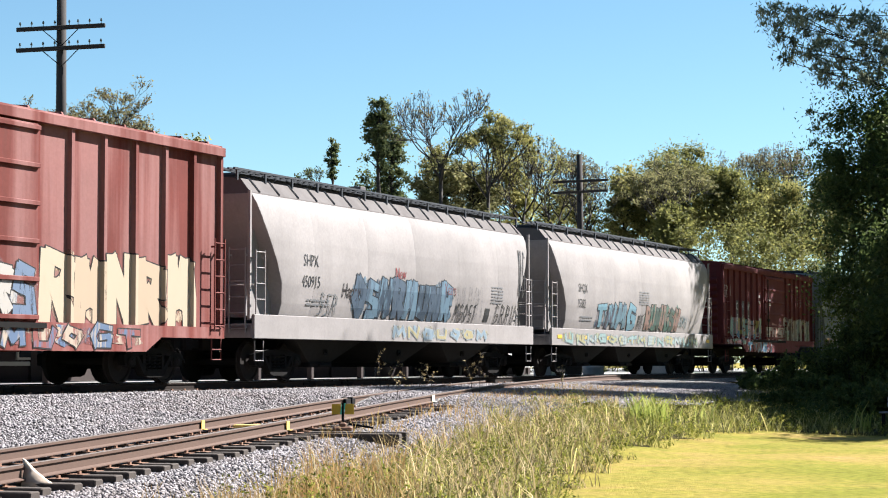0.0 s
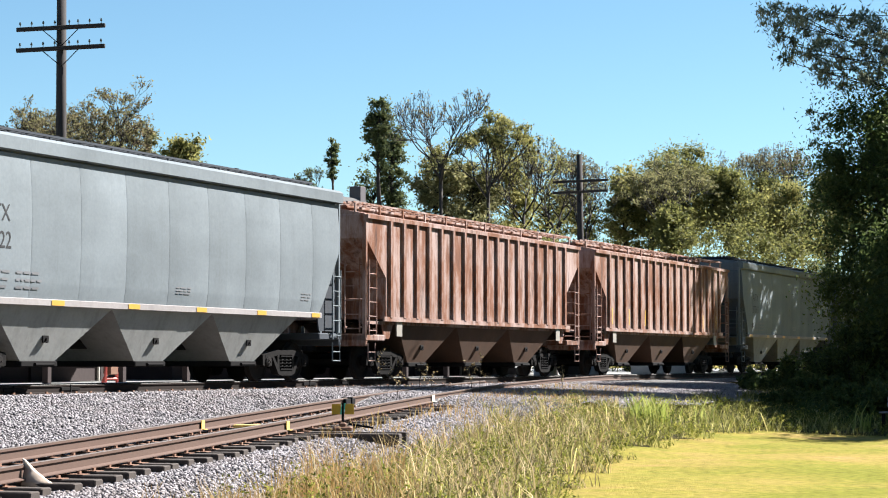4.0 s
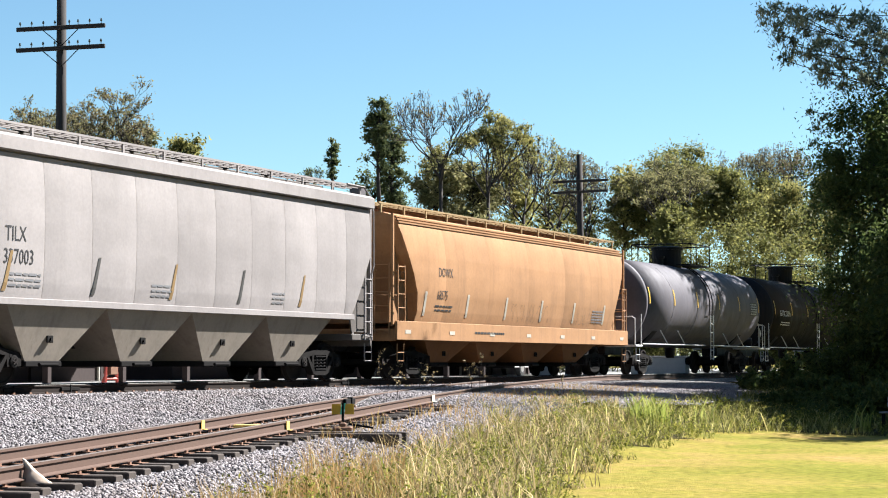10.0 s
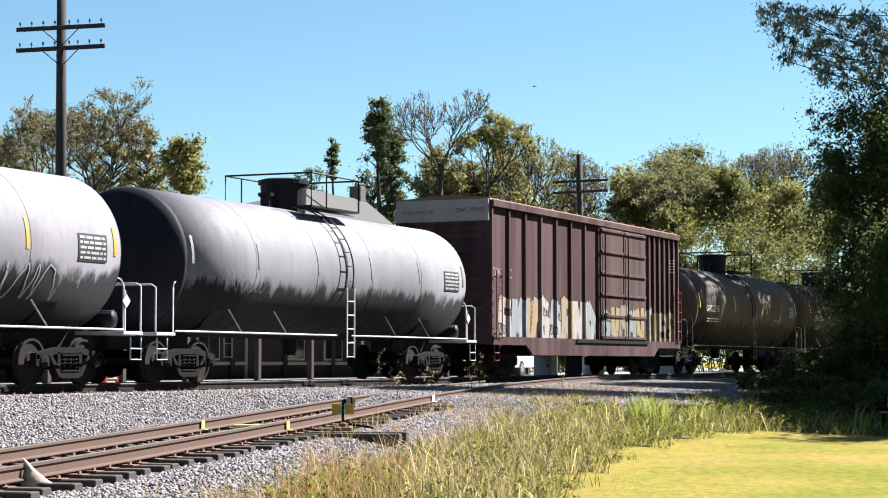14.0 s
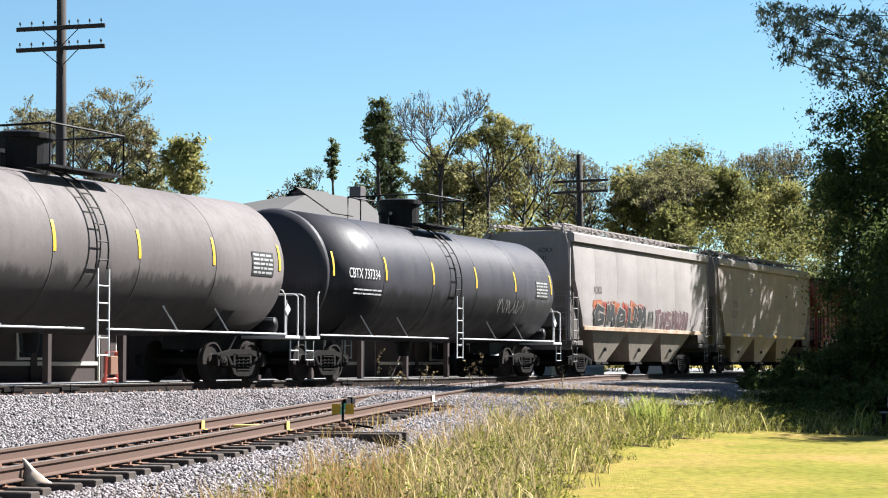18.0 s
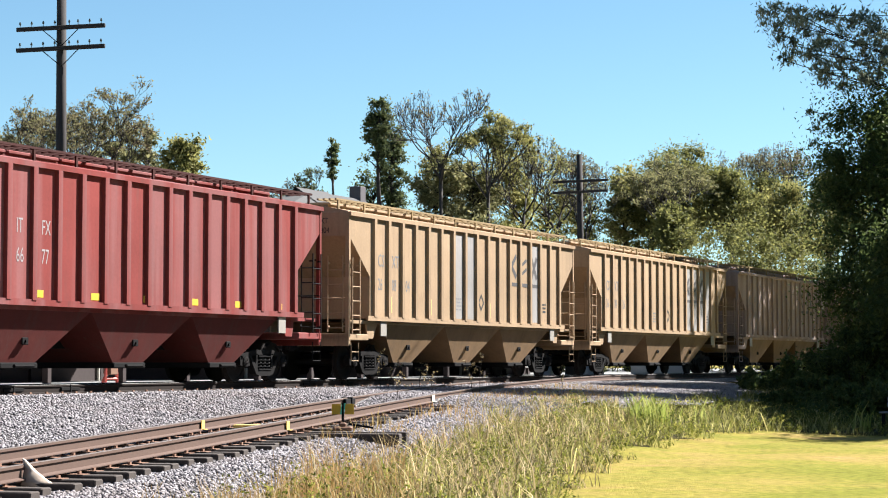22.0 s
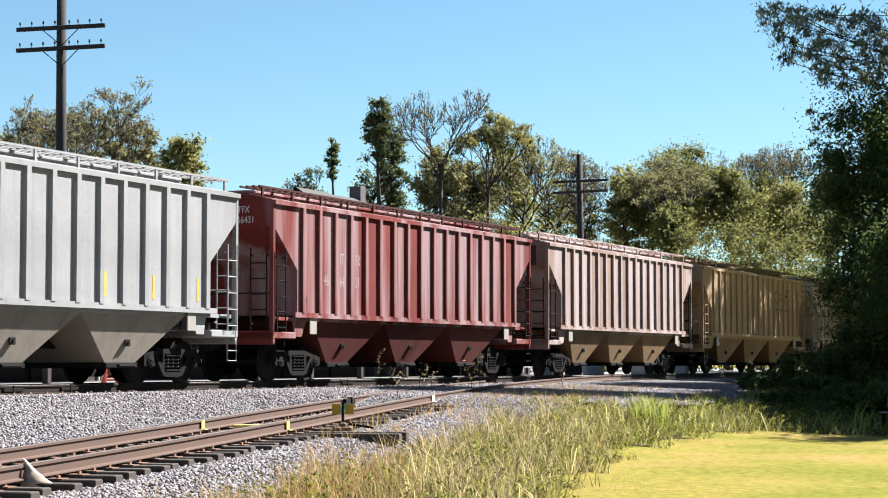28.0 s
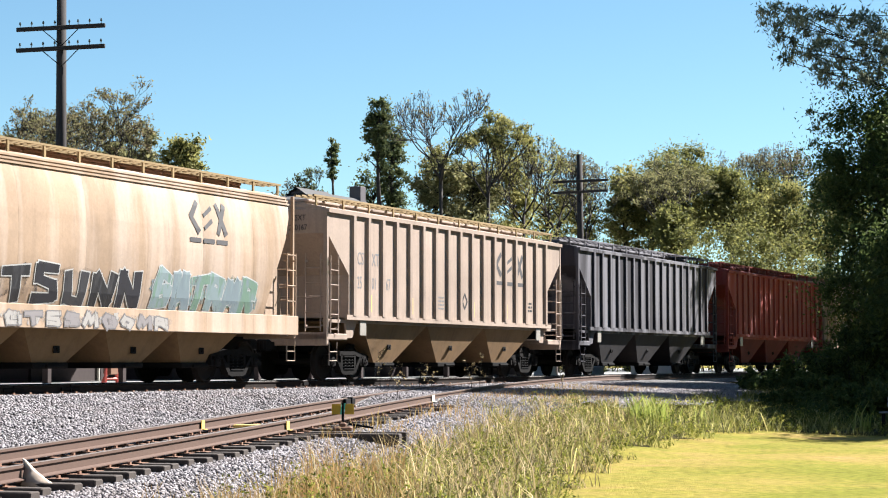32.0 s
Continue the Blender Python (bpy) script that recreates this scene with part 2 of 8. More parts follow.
def ballast_top(x, y):
    """Height of the ballast and whether there is any (arrays)."""
    d, s = main_dist(x, y)
    e, sz = side_dist(x, y)
    near = np.where(d > 0, np.maximum(d - 1.75, 0) * (0.16 - 0.114 * smooth01((y - 40) / 6)), np.maximum(-d - 1.75, 0) * 0.45)
    main = RT - 0.2 - near
    ok2 = (y > 4) & (y < 80)
    sid = np.where(ok2, RT + sz - 0.245 - np.where(e > 0.75, 0.05, 0) - np.maximum(np.abs(e) - 1.75, 0) * np.where(e > 0, 0.2, 0.1), -9)
    has = ((d > -3.0) & (d < 3.6)) | ((y > 43) & (y < 72) & (d > 0) & (d < bank_edge(x, y) + 0.5)) | (ok2 & (e < 3.9) & (d > 0) & (d < 9 + np.maximum(0, 40 - y)))
    return np.maximum(main, sid), has


def ground_top(x, y):
    x, y = np.asarray(x, float), np.asarray(y, float)
    d, s = main_dist(x, y)
    g = 0.6 * smooth01((15 - d) / 11.0) + 0.30 * smooth01((-d - 3.0) / 4.0)
    b, has = ballast_top(x, y)
    g = np.where(has, np.minimum(g, b - 0.12), g)
    return g


def gz(x, y):
    return float(ground_top(np.array([x]), np.array([y]))[0])


# ---- ground ----
def lawn_mat():
    m, nt, ln, b = node_mat("mown_lawn", 0.95, 0.0, 0.03)
    v = tex_coord(nt, ln)
    a, c, fine = noise_node(nt, ln, v, 0.28, 4), noise_node(nt, ln, v, 2.2, 5), noise_node(nt, ln, v, 26.0, 6, 0.75)
    col = ramp(nt, ln, a, [(0.36, (0.17, 0.17, 0.036)), (0.5, (0.235, 0.195, 0.056)), (0.64, (0.31, 0.21, 0.098))])
    col = mix(nt, ln, ramp(nt, ln, c, [(0.4, (0, 0, 0)), (0.75, (0.6, 0.6, 0.6))]), col, (0.2, 0.2, 0.036))
    col = mix(nt, ln, 0.35, col, mix(nt, ln, fine, (0.03, 0.03, 0.01), (0.45, 0.4, 0.12)), "OVERLAY")
    tuft = noise_node(nt, ln, v, 7.0, 5, 0.7)
    col = mix(nt, ln, 0.55, col, ramp(nt, ln, tuft, [(0.36, (0.22, 0.24, 0.2)), (0.62, (0.72, 0.68, 0.66))]), "OVERLAY")
    ln.new(col, b.inputs["Base Color"])
    bump(nt, ln, b, fine, 0.6, 0.03)
    return m


def gravel_mat(name, c1, c2, c3):
    m, nt, ln, b = node_mat(name, 0.9)
    v = tex_coord(nt, ln)
    vo = nt.new("ShaderNodeTexVoronoi")
    vo.inputs["Scale"].default_value = 17.0
    ln.new(v, vo.inputs["Vector"])
    big = noise_node(nt, ln, v, 0.5, 4)
    col = ramp(nt, ln, vo.outputs["Color"], [(0.15, c1), (0.5, c2), (0.85, c3)])
    col = mix(nt, ln, ramp(nt, ln, big, [(0.45, (0, 0, 0)), (0.7, (0.45, 0.45, 0.45))]), col, (0.12, 0.09, 0.075))
    ln.new(col, b.inputs["Base Color"])
    bump(nt, ln, b, vo.outputs["Distance"], 1.0, 0.05)
    return m


def stone_mat():
    m, nt, ln, b = node_mat("crushed_grey_stone", 0.85)
    g = nt.new("ShaderNodeNewGeometry")
    col = ramp(nt, ln, g.outputs["Random Per Island"], [(0.0, (0.05, 0.045, 0.047)), (0.45, (0.15, 0.135, 0.14)), (1.0, (0.29, 0.262, 0.268))])
    n = noise_node(nt, ln, tex_coord(nt, ln), 30, 4)
    big = noise_node(nt, ln, tex_coord(nt, ln), 0.45, 4)
    col = mix(nt, ln, ramp(nt, ln, big, [(0.5, (0, 0, 0)), (0.72, (0.4, 0.4, 0.4))]), col, (0.16, 0.12, 0.105))
    col = mix(nt, ln, 0.3, col, mix(nt, ln, n, (0.1, 0.1, 0.1), (0.9, 0.9, 0.9)), "OVERLAY")
    ln.new(col, b.inputs["Base Color"])
    return m


LAWN = lawn_mat()
GRAVEL = gravel_mat("grey_ballast_gravel", (0.03, 0.029, 0.029), (0.1, 0.096, 0.097), (0.2, 0.19, 0.188))
STONE = stone_mat()
ASPHALT = plain_mat("pale_worn_concrete_road", (0.22, 0.215, 0.205), 0.9, 0.0, 8.0, 0.2, 0.1)


def spread(a, b, step, far):
    core = list(np.arange(a, b + 1e-6, step))
    out, d = [], step
    p = b
    while p < far:
        d *= 1.35
        p += d
        out.append(p)
    lo, d, p = [], step, a
    while p > -far:
        d *= 1.35
        p -= d
        lo.append(p)
    return np.array(lo[::-1] + core + out)


def make_ground():
    xs, ys = spread(-24, 26, 0.35, 2200), spread(8, 96, 0.4, 2400)
    gx, gy = np.meshgrid(xs, ys)
    z = ground_top(gx.ravel(), gy.ravel())
    z = z + 0.03 * np.sin(gx.ravel() * 1.3 + 1.7 * np.sin(gy.ravel() * 0.7)) * np.exp(-np.abs(gy.ravel() - 40) / 80)
    v = np.stack([gx.ravel(), gy.ravel(), z], 1)
    n, k = len(xs), len(ys)
    i = (np.arange(k - 1)[:, None] * n + np.arange(n - 1)[None, :]).ravel()
    f = np.stack([i, i + 1, i + n + 1, i + n], 1)
    tagged(new("ground", bulk("ground", v, f, LAWN, True)), "mown yellow-green lawn and rough earth beside the railway", "ground", "", "structure")


def make_verge():
    """Dark earth and matted stalks under the weeds."""
    m, nt, ln, b = node_mat("matted_earth_and_stalks", 0.95, 0.0, 0.05)
    v = tex_coord(nt, ln)
    n1, n2 = noise_node(nt, ln, v, 1.2, 5), noise_node(nt, ln, v, 22, 6, 0.8)
    col = ramp(nt, ln, n1, [(0.35, (0.03, 0.03, 0.012)), (0.55, (0.07, 0.06, 0.025)), (0.72, (0.11, 0.105, 0.025))])
    col = mix(nt, ln, 0.5, col, mix(nt, ln, n2, (0.02, 0.02, 0.01), (0.6, 0.5, 0.3)), "OVERLAY")
    ln.new(col, b.inputs["Base Color"])
    bump(nt, ln, b, n2, 0.9, 0.06)
    xs, ys = np.arange(-4, 14, 0.25), np.arange(15, 64, 0.3)
    gx, gy = np.meshgrid(xs, ys)
    x, y = gx.ravel(), gy.ravel()
    e, _ = side_dist(x, y)
    d, _ = main_dist(x, y)
    keep = weed_zone(x, y)
    n, k = len(xs), len(ys)
    kk = keep.reshape(k, n)
    inner = kk.copy()
    inner[1:-1, 1:-1] = kk[1:-1, 1:-1] & kk[:-2, 1:-1] & kk[2:, 1:-1] & kk[1:-1, :-2] & kk[1:-1, 2:]
    z = ground_top(x, y) + np.where(inner.ravel(), 0.03, -0.12)
    i = (np.arange(k - 1)[:, None] * n + np.arange(n - 1)[None, :]).ravel()
    f = np.stack([i, i + 1, i + n + 1, i + n], 1)
    f = f[keep[f].all(1)]
    used = np.unique(f)
    remap = np.zeros(len(z), int)
    remap[used] = np.arange(len(used))
    tagged(new("verge", bulk("verge", np.stack([x, y, z], 1)[used], remap[f], m, True)), "dark matted earth and stalks under the weeds", "ground", "", "structure")


def weed_zone(x, y):
    """The rough strip between the stones and the lawn."""
    e, _ = side_dist(x, y)
    d, _ = main_dist(x, y)
    edge = 3.05 + 0.35 * np.sin(x * 1.7 + y) + 0.25 * np.sin(y * 2.9)
    px = 784 + 3500 * x / y
    lawn_y = 41.5 - 0.7 * np.sin(x * 1.3)
    side = np.where(y < 41, 1035 + 10 * (y - 25) + 17 * np.maximum(0, y - 33) + 25 * np.sin(y * 1.9) + 15 * np.sin(y * 4.3), 9999)
    return (e > edge) & ((d > bank_edge(x, y)) | (y < 43) & (d > 3.0)) & ((y > lawn_y) | (px < side)) & (px < 1750)


def make_ballast():
    xs, ys = np.arange(-26, 16, 0.3), np.arange(6, 84, 0.3)
    gx, gy = np.meshgrid(xs, ys)
    z, has = ballast_top(gx.ravel(), gy.ravel())
    z = z + 0.018 * np.sin(gx.ravel() * 5.1) * np.sin(gy.ravel() * 4.3)
    n, k = len(xs), len(ys)
    i = (np.arange(k - 1)[:, None] * n + np.arange(n - 1)[None, :]).ravel()
    f = np.stack([i, i + 1, i + n + 1, i + n], 1)
    f = f[has[f].all(1)]
    used = np.unique(f)
    remap = np.zeros(len(z), int)
    remap[used] = np.arange(len(used))
    v = np.stack([gx.ravel(), gy.ravel(), z], 1)[used]
    tagged(new("ballast_bed", bulk("ballast_bed", v, remap[f], GRAVEL, True)), "pale grey crushed stone bed under the tracks", "ballast", "", "structure")
    # the bed goes on both ways along the line
    for a, b in ((-860, -52), (30, 900)):
        ss = np.arange(a, b + 1, 4.0)
        rows = []
        for s in ss:
            for lat, h in ((-3.4, -0.7), (-1.9, -0.21), (1.9, -0.21), (3.6, -0.55)):
                x, y = beside(s, lat)
                rows.append((x, y, RT + h - (0.03 if 30 <= s < 34 else 0)))
        j = (np.arange(len(ss) - 1)[:, None] * 4 + np.arange(3)[None, :]).ravel()
        tagged(new("ballast_bed", bulk("ballast_bed", rows, np.stack([j, j + 4, j + 5, j + 1], 1), GRAVEL)), "grey crushed stone bed running on along the line", "ballast", "", "structure")


def make_stones(count=150000):
    rng = np.random.default_rng(4)
    # more stones where they lie nearest
    y = 14 + 52 * rng.random(count * 3) ** 1.5
    half = 784 / 3500 * y + 1.0
    x = -half + (half + 9.0) * rng.random(count * 3)
    z, has = ballast_top(x, y)
    d, s = main_dist(x, y)
    ok = has & (d > 0.85)
    e, sz = side_dist(x, y)
    rail = (np.abs(np.abs(e) - 0.72) < 0.12)
    ok &= ~rail
    x, y, z = x[ok][:count], y[ok][:count], z[ok][:count]
    n = len(x)
    base = np.array([(1, 0, 0), (0, 1, 0), (-1, 0, 0), (0, -1, 0), (0, 0, 1), (0, 0, -1)], float)
    tri = np.array([(0, 1, 4), (1, 2, 4), (2, 3, 4), (3, 0, 4), (1, 0, 5), (2, 1, 5), (3, 2, 5), (0, 3, 5)])
    size = 0.015 + 0.023 * rng.random(n) ** 1.4
    p = base[None] * (0.7 + 0.6 * rng.random((n, 6, 1))) + 0.35 * (rng.random((n, 6, 3)) - 0.5)
    a = rng.random(n) * 6.283
    c, q = np.cos(a), np.sin(a)
    tilt = rng.random(n) * 1.2
    p2 = p.copy()
    p2[..., 1] = p[..., 1] * np.cos(tilt)[:, None] - p[..., 2] * np.sin(tilt)[:, None]
    p2[..., 2] = p[..., 1] * np.sin(tilt)[:, None] + p[..., 2] * np.cos(tilt)[:, None]
    px = p2[..., 0] * c[:, None] - p2[..., 1] * q[:, None]
    py = p2[..., 0] * q[:, None] + p2[..., 1] * c[:, None]
    v = np.stack([px, py, p2[..., 2] * 0.8], 2) * size[:, None, None]
    v += np.stack([x, y, z + size * 0.35], 1)[:, None, :]
    f = (tri[None] + (np.arange(n) * 6)[:, None, None]).reshape(-1, 3)
    tagged(new("ballast_stones", bulk("ballast_stones", v.reshape(-1, 3), f, STONE)), "loose pale grey crushed stones of the ballast", "gravel", "", "stuff")


RAIL_PROFILE = [(-0.07, -0.17), (0.07, -0.17), (0.07, -0.158), (0.012, -0.14), (0.012, -0.045), (0.036, -0.035), (0.036, -0.004)]
RAIL_PROFILE = RAIL_PROFILE + [(-a, b) for a, b in RAIL_PROFILE[::-1]]


def rail_between(pts, name, parent, label, top=None):
    """A rail swept along points (x, y, z of its top)."""
    m = Mesh()
    rs = []
    for i, p in enumerate(pts):
        a, b = Vector(pts[max(i - 1, 0)]), Vector(pts[min(i + 1, len(pts) - 1)])
        d = (b - a)
        n = Vector((d.y, -d.x, 0)).normalized()
        rs.append([(p[0] + n.x * u, p[1] + n.y * u, p[2] + w) for u, w in RAIL_PROFILE])
    m.rings(rs)
    rail = part(name, m, RAIL_SHADED if top is None else RAIL_SIDE, parent, label)
    t = Mesh()
    rs = []
    for i, p in enumerate(pts):
        a, b = Vector(pts[max(i - 1, 0)]), Vector(pts[min(i + 1, len(pts) - 1)])
        d = (b - a)
        n = Vector((d.y, -d.x, 0)).normalized()
        rs.append([(p[0] + n.x * u, p[1] + n.y * u, p[2] + w) for u, w in ((-0.033, -0.003), (-0.02, 0.003), (0.02, 0.003), (0.033, -0.003))])
    t.rings(rs)
    part("running_surface", t, top or RAIL_TOP, rail, "narrow band polished by wheels" if top is None else "dull brown worn band")
    return rail


def make_tracks():
    main = thing("railway_track", "main line of rusty steel rails on dark wooden ties", "track", "", None, "structure")
    for o in (-0.7175, 0.7175):
        pts = []
        for s in list(np.arange(-860, -60, 10.0)) + list(np.arange(-60, 110, 2.5)) + list(np.arange(110, 900, 10.0)):
            x, y = beside(s, o)
            pts.append((x, y, RT))
        rail_between(pts, "rail", main, "long oily steel rail with shade in its dark colour and a bright top")
    tie = Mesh().box(-0.115, 0.115, -1.3, 1.3, -0.345, -0.172, 0.012).data("tie", TIE)
    plate = Mesh().box(-0.1, 0.1, -0.17, 0.17, -0.176, -0.164).box(-0.03, 0.03, 0.07, 0.1, -0.17, -0.13).box(-0.03, 0.03, -0.1, -0.07, -0.17, -0.13).data("tie_plate", STEEL_RUST)
    rng = random.Random(3)
    for i in range(190):
        s = -40 + i * 0.52
        x, y, t = line(s)
        at = Matrix.Translation((x, y, RT + rng.uniform(-0.01, 0))) @ Matrix.Rotation(t + rng.uniform(-0.02, 0.02), 4, "Z")
        ob = part("tie", tie, None, main, "", at)
        part("tie_plate", plate, None, ob, "", Matrix.Translation((0, -0.7175, 0)))
    far = Mesh()
    for s in list(np.arange(-300, -40.3, 0.52)) + list(np.arange(59, 300, 0.52)):
        x, y, t = line(s)
        c, q = math.cos(t), math.sin(t)
        far.add([(x + a * c - b * q, y + a * q + b * c, RT + h) for a in (-0.11, 0.11) for b in (-1.3, 1.3) for h in (-0.33, -0.172)],
                [(0, 1, 3, 2), (4, 6, 7, 5), (0, 4, 5, 1), (2, 3, 7, 6), (0, 2, 6, 4), (1, 5, 7, 3)])
    part("ties_beyond", far, TIE, main, "", None, False, "stuff")

    sid = thing("turnout_track", "rusty diverging track joining the main line at a switch", "track", "", None, "structure")
    for o in (-0.7175, 0.7175):
        pts = []
        for y in np.arange(6, 79 if o > 0 else 77, 1.5):
            x, z = siding(y)
            x2, _ = siding(y + 0.1)
            sl = (x2 - x) / 0.1
            n = math.hypot(1, sl)
            px, py = x + o / n, y - o * sl / n
            dd = float(main_dist(np.array([px]), np.array([py]))[0][0])
            if o < 0 and dd < 0.80:
                break
            if o > 0 and dd < 0.81:
                break
            pts.append((px, py, RT + float(z)))
        rail_between(pts, "rail", sid, "rust-brown steel rail with a dull worn top", RAIL_DULL)
    y, k = 9.0, 0
    while y < 60:
        x, z = siding(y)
        x2, _ = siding(y + 0.1)
        t = math.atan2(0.1, x2 - x)
        lng = 1.0 if not 31.9 < y < 33.2 else 1.5
        at = Matrix.Translation((x, y, RT + float(z) + rng.uniform(-0.05, -0.025))) @ Matrix.Rotation(t + rng.uniform(-0.04, 0.04), 4, "Z") @ Matrix.Translation((0, -1.3 * (lng - 1) + rng.uniform(-0.1, 0.1), 0)) @ Matrix.Diagonal((1, lng, 1, 1))
        dd = float(main_dist(np.array([float(x)]), np.array([y]))[0][0])
        if dd > 2.3:
            ob = part("tie", tie, None, sid, "", at)
            for o in (-0.7175, 0.7175):
                part("tie_plate", plate, None, ob, "", Matrix.Translation((0, (o + 1.3 * (lng - 1)) / lng, 0)))
        y += 0.53
        k += 1
    return sid


make_ground()
make_verge()
make_ballast()
make_stones()
make_tracks()


# ---- trees and weeds ----
BARK = plain_mat("grey_brown_bark", (0.03, 0.025, 0.022), 0.9, 0.0, 9.0, 0.4, 0.4)
LEAF_OLIVE = leaf_mat("olive_leaves", (0.045, 0.053, 0.023), (0.142, 0.143, 0.06), (0.29, 0.26, 0.125))
LEAF_YELLOW = leaf_mat("yellowing_leaves", (0.055, 0.062, 0.022), (0.175, 0.172, 0.052), (0.335, 0.3, 0.11))
LEAF_WOOD = leaf_mat("green_gold_leaves", (0.034, 0.043, 0.014), (0.105, 0.115, 0.036), (0.24, 0.225, 0.075))
LEAF_DARK = leaf_mat("dark_green_leaves", (0.045, 0.065, 0.03), (0.08, 0.1, 0.045), (0.13, 0.14, 0.06))
LEAF_BROWN = leaf_mat("russet_leaves", (0.085, 0.062, 0.038), (0.155, 0.122, 0.072), (0.185, 0.18, 0.08))
LEAF_HANG = leaf_mat("drooping_grey_green_leaves", (0.07, 0.095, 0.062), (0.15, 0.17, 0.11), (0.3, 0.31, 0.2))
LEAF_NEAR = leaf_mat("deep_green_leaves", (0.026, 0.044, 0.016), (0.052, 0.08, 0.026), (0.115, 0.14, 0.04))


def leaf_cloud(rng, centres, radii, per, size, stretch=0.8, droop=0.0):
    """Small folded leaves scattered round branch tips: arrays of verts and quads."""
    n = len(centres) * per
    c = np.repeat(np.asarray(centres, float), per, 0)
    r = np.repeat(np.asarray(radii, float), per)
    d = rng.normal(size=(n, 3))
    d /= np.linalg.norm(d, axis=1)[:, None]
    p = c + d * (r * np.minimum(np.abs(rng.normal(0, 0.6, n)), 1.25))[:, None] * np.array([1, 1, stretch])
    u = rng.normal(size=(n, 3)) - np.array([0, 0, droop])
    u /= np.linalg.norm(u, axis=1)[:, None]
    w = np.cross(u, rng.normal(size=(n, 3)))
    w /= np.linalg.norm(w, axis=1)[:, None]
    s = (size * (0.6 + 0.8 * rng.random(n)))[:, None]
    k = 0.45 if droop == 0 else 0.26
    v = np.stack([p - u * s, p + w * s * k, p + u * s, p - w * s * k], 1)
    f = np.arange(n * 4).reshape(n, 4)
    return v.reshape(-1, 3), f


def grow(rng, m, p, d, length, r, depth, tips, spread_=0.6, lift=0.25, kids=3, r_min=0.012):
    """Limbs that fork and taper; tips collects where leaves sit."""
    pts = [p]
    q = p.copy()
    n = 3
    for i in range(n):
        d = (d + Vector((rng.normal(), rng.normal(), rng.normal() * 0.6)) * 0.14 + Vector((0, 0, lift * 0.18))).normalized()
        q = q + d * (length / n)
        pts.append(q.copy())
    m.tube(pts, max(r, r_min), 5 if r < 0.1 else 7, max(r * 0.62, r_min * 0.8))
    if depth == 0:
        tips.append((pts[-1], length))
        tips.append((pts[-2], length))
        return
    for k in range(kids):
        j = (k + 1) / kids
        base = pts[-1] if k == kids - 1 else pts[1 + int(rng.integers(0, 2))]
        side = Vector((rng.normal(), rng.normal(), rng.normal() * 0.5)).normalized()
        nd = (d + side * spread_ * (0.7 + 0.6 * rng.random())).normalized()
        grow(rng, m, base, nd, length * (0.62 + 0.22 * rng.random()), r * 0.6, depth - 1, tips, spread_, lift, kids, r_min)


def tree(label, x, y, top, width, leaf, seed, per=60, leaf_size=0.14, bare=0.0, trunk_share=0.3, depth=3, kids=3, base=None, name="tree", r_leaf=1.0, group="trees beyond the line"):
    """top: height of its tip; width: of the crown."""
    rng = np.random.default_rng(seed)
    z0 = gz(x, y) - 0.1 if base is None else base
    h = top - z0
    root = thing(name, label, name, group, (x, y, z0))
    m, tips = Mesh(), []
    th = h * trunk_share
    bend = Vector((rng.normal() * 0.03, rng.normal() * 0.03, 1)).normalized()
    r0 = max(0.06, h * 0.016)
    m.tube([(0, 0, 0), tuple(bend * th * 0.5), tuple(bend * th)], r0 * 1.25, 8, r0)
    start = bend * th
    first = h * 0.36
    grow(rng, m, start, bend, first, r0, depth, tips, 0.45 + 0.28 * width / h, 0.5, kids, h * 0.0026)
    for k in range(2):
        a = rng.random() * 6.28
        grow(rng, m, bend * th * (0.75 + 0.12 * k), Vector((math.cos(a), math.sin(a), 0.55)).normalized(), first * 0.75, r0 * 0.6, depth - 1, tips, 0.5 + 0.2 * width / h, 0.35, kids, h * 0.0026)
    # scale the whole to the height and width wanted
    pts = np.array([t[0] for t in tips])
    zs = h * 0.985 / pts[:, 2].max()
    ext = max(0.1, np.percentile(np.abs(pts[:, 0]), 92) * 2)
    xs = width / ext
    m.v = [(p[0] * (1 + (xs - 1) * min(1, p[2] / (th + 0.01) * 0.5)) if p[2] < th else p[0] * xs,
            p[1] * xs if p[2] > th else p[1], p[2] * zs) for p in m.v]
    part("trunk", m, BARK, root, "forked grey-brown trunk and limbs", None, True)
    pts = pts * np.array([xs, xs, zs])
    keep = rng.random(len(pts)) >= bare
    pts = pts[keep]
    if len(pts):
        rad = np.full(len(pts), h * 0.075 * r_leaf) * (0.6 + 0.8 * rng.random(len(pts)))
        v, f = leaf_cloud(rng, pts, rad, per, leaf_size)
        v[:, 2] = np.maximum(v[:, 2], 0.05)
        part("crown", bulk("crown", v, f, leaf), None, root, "")
    return root


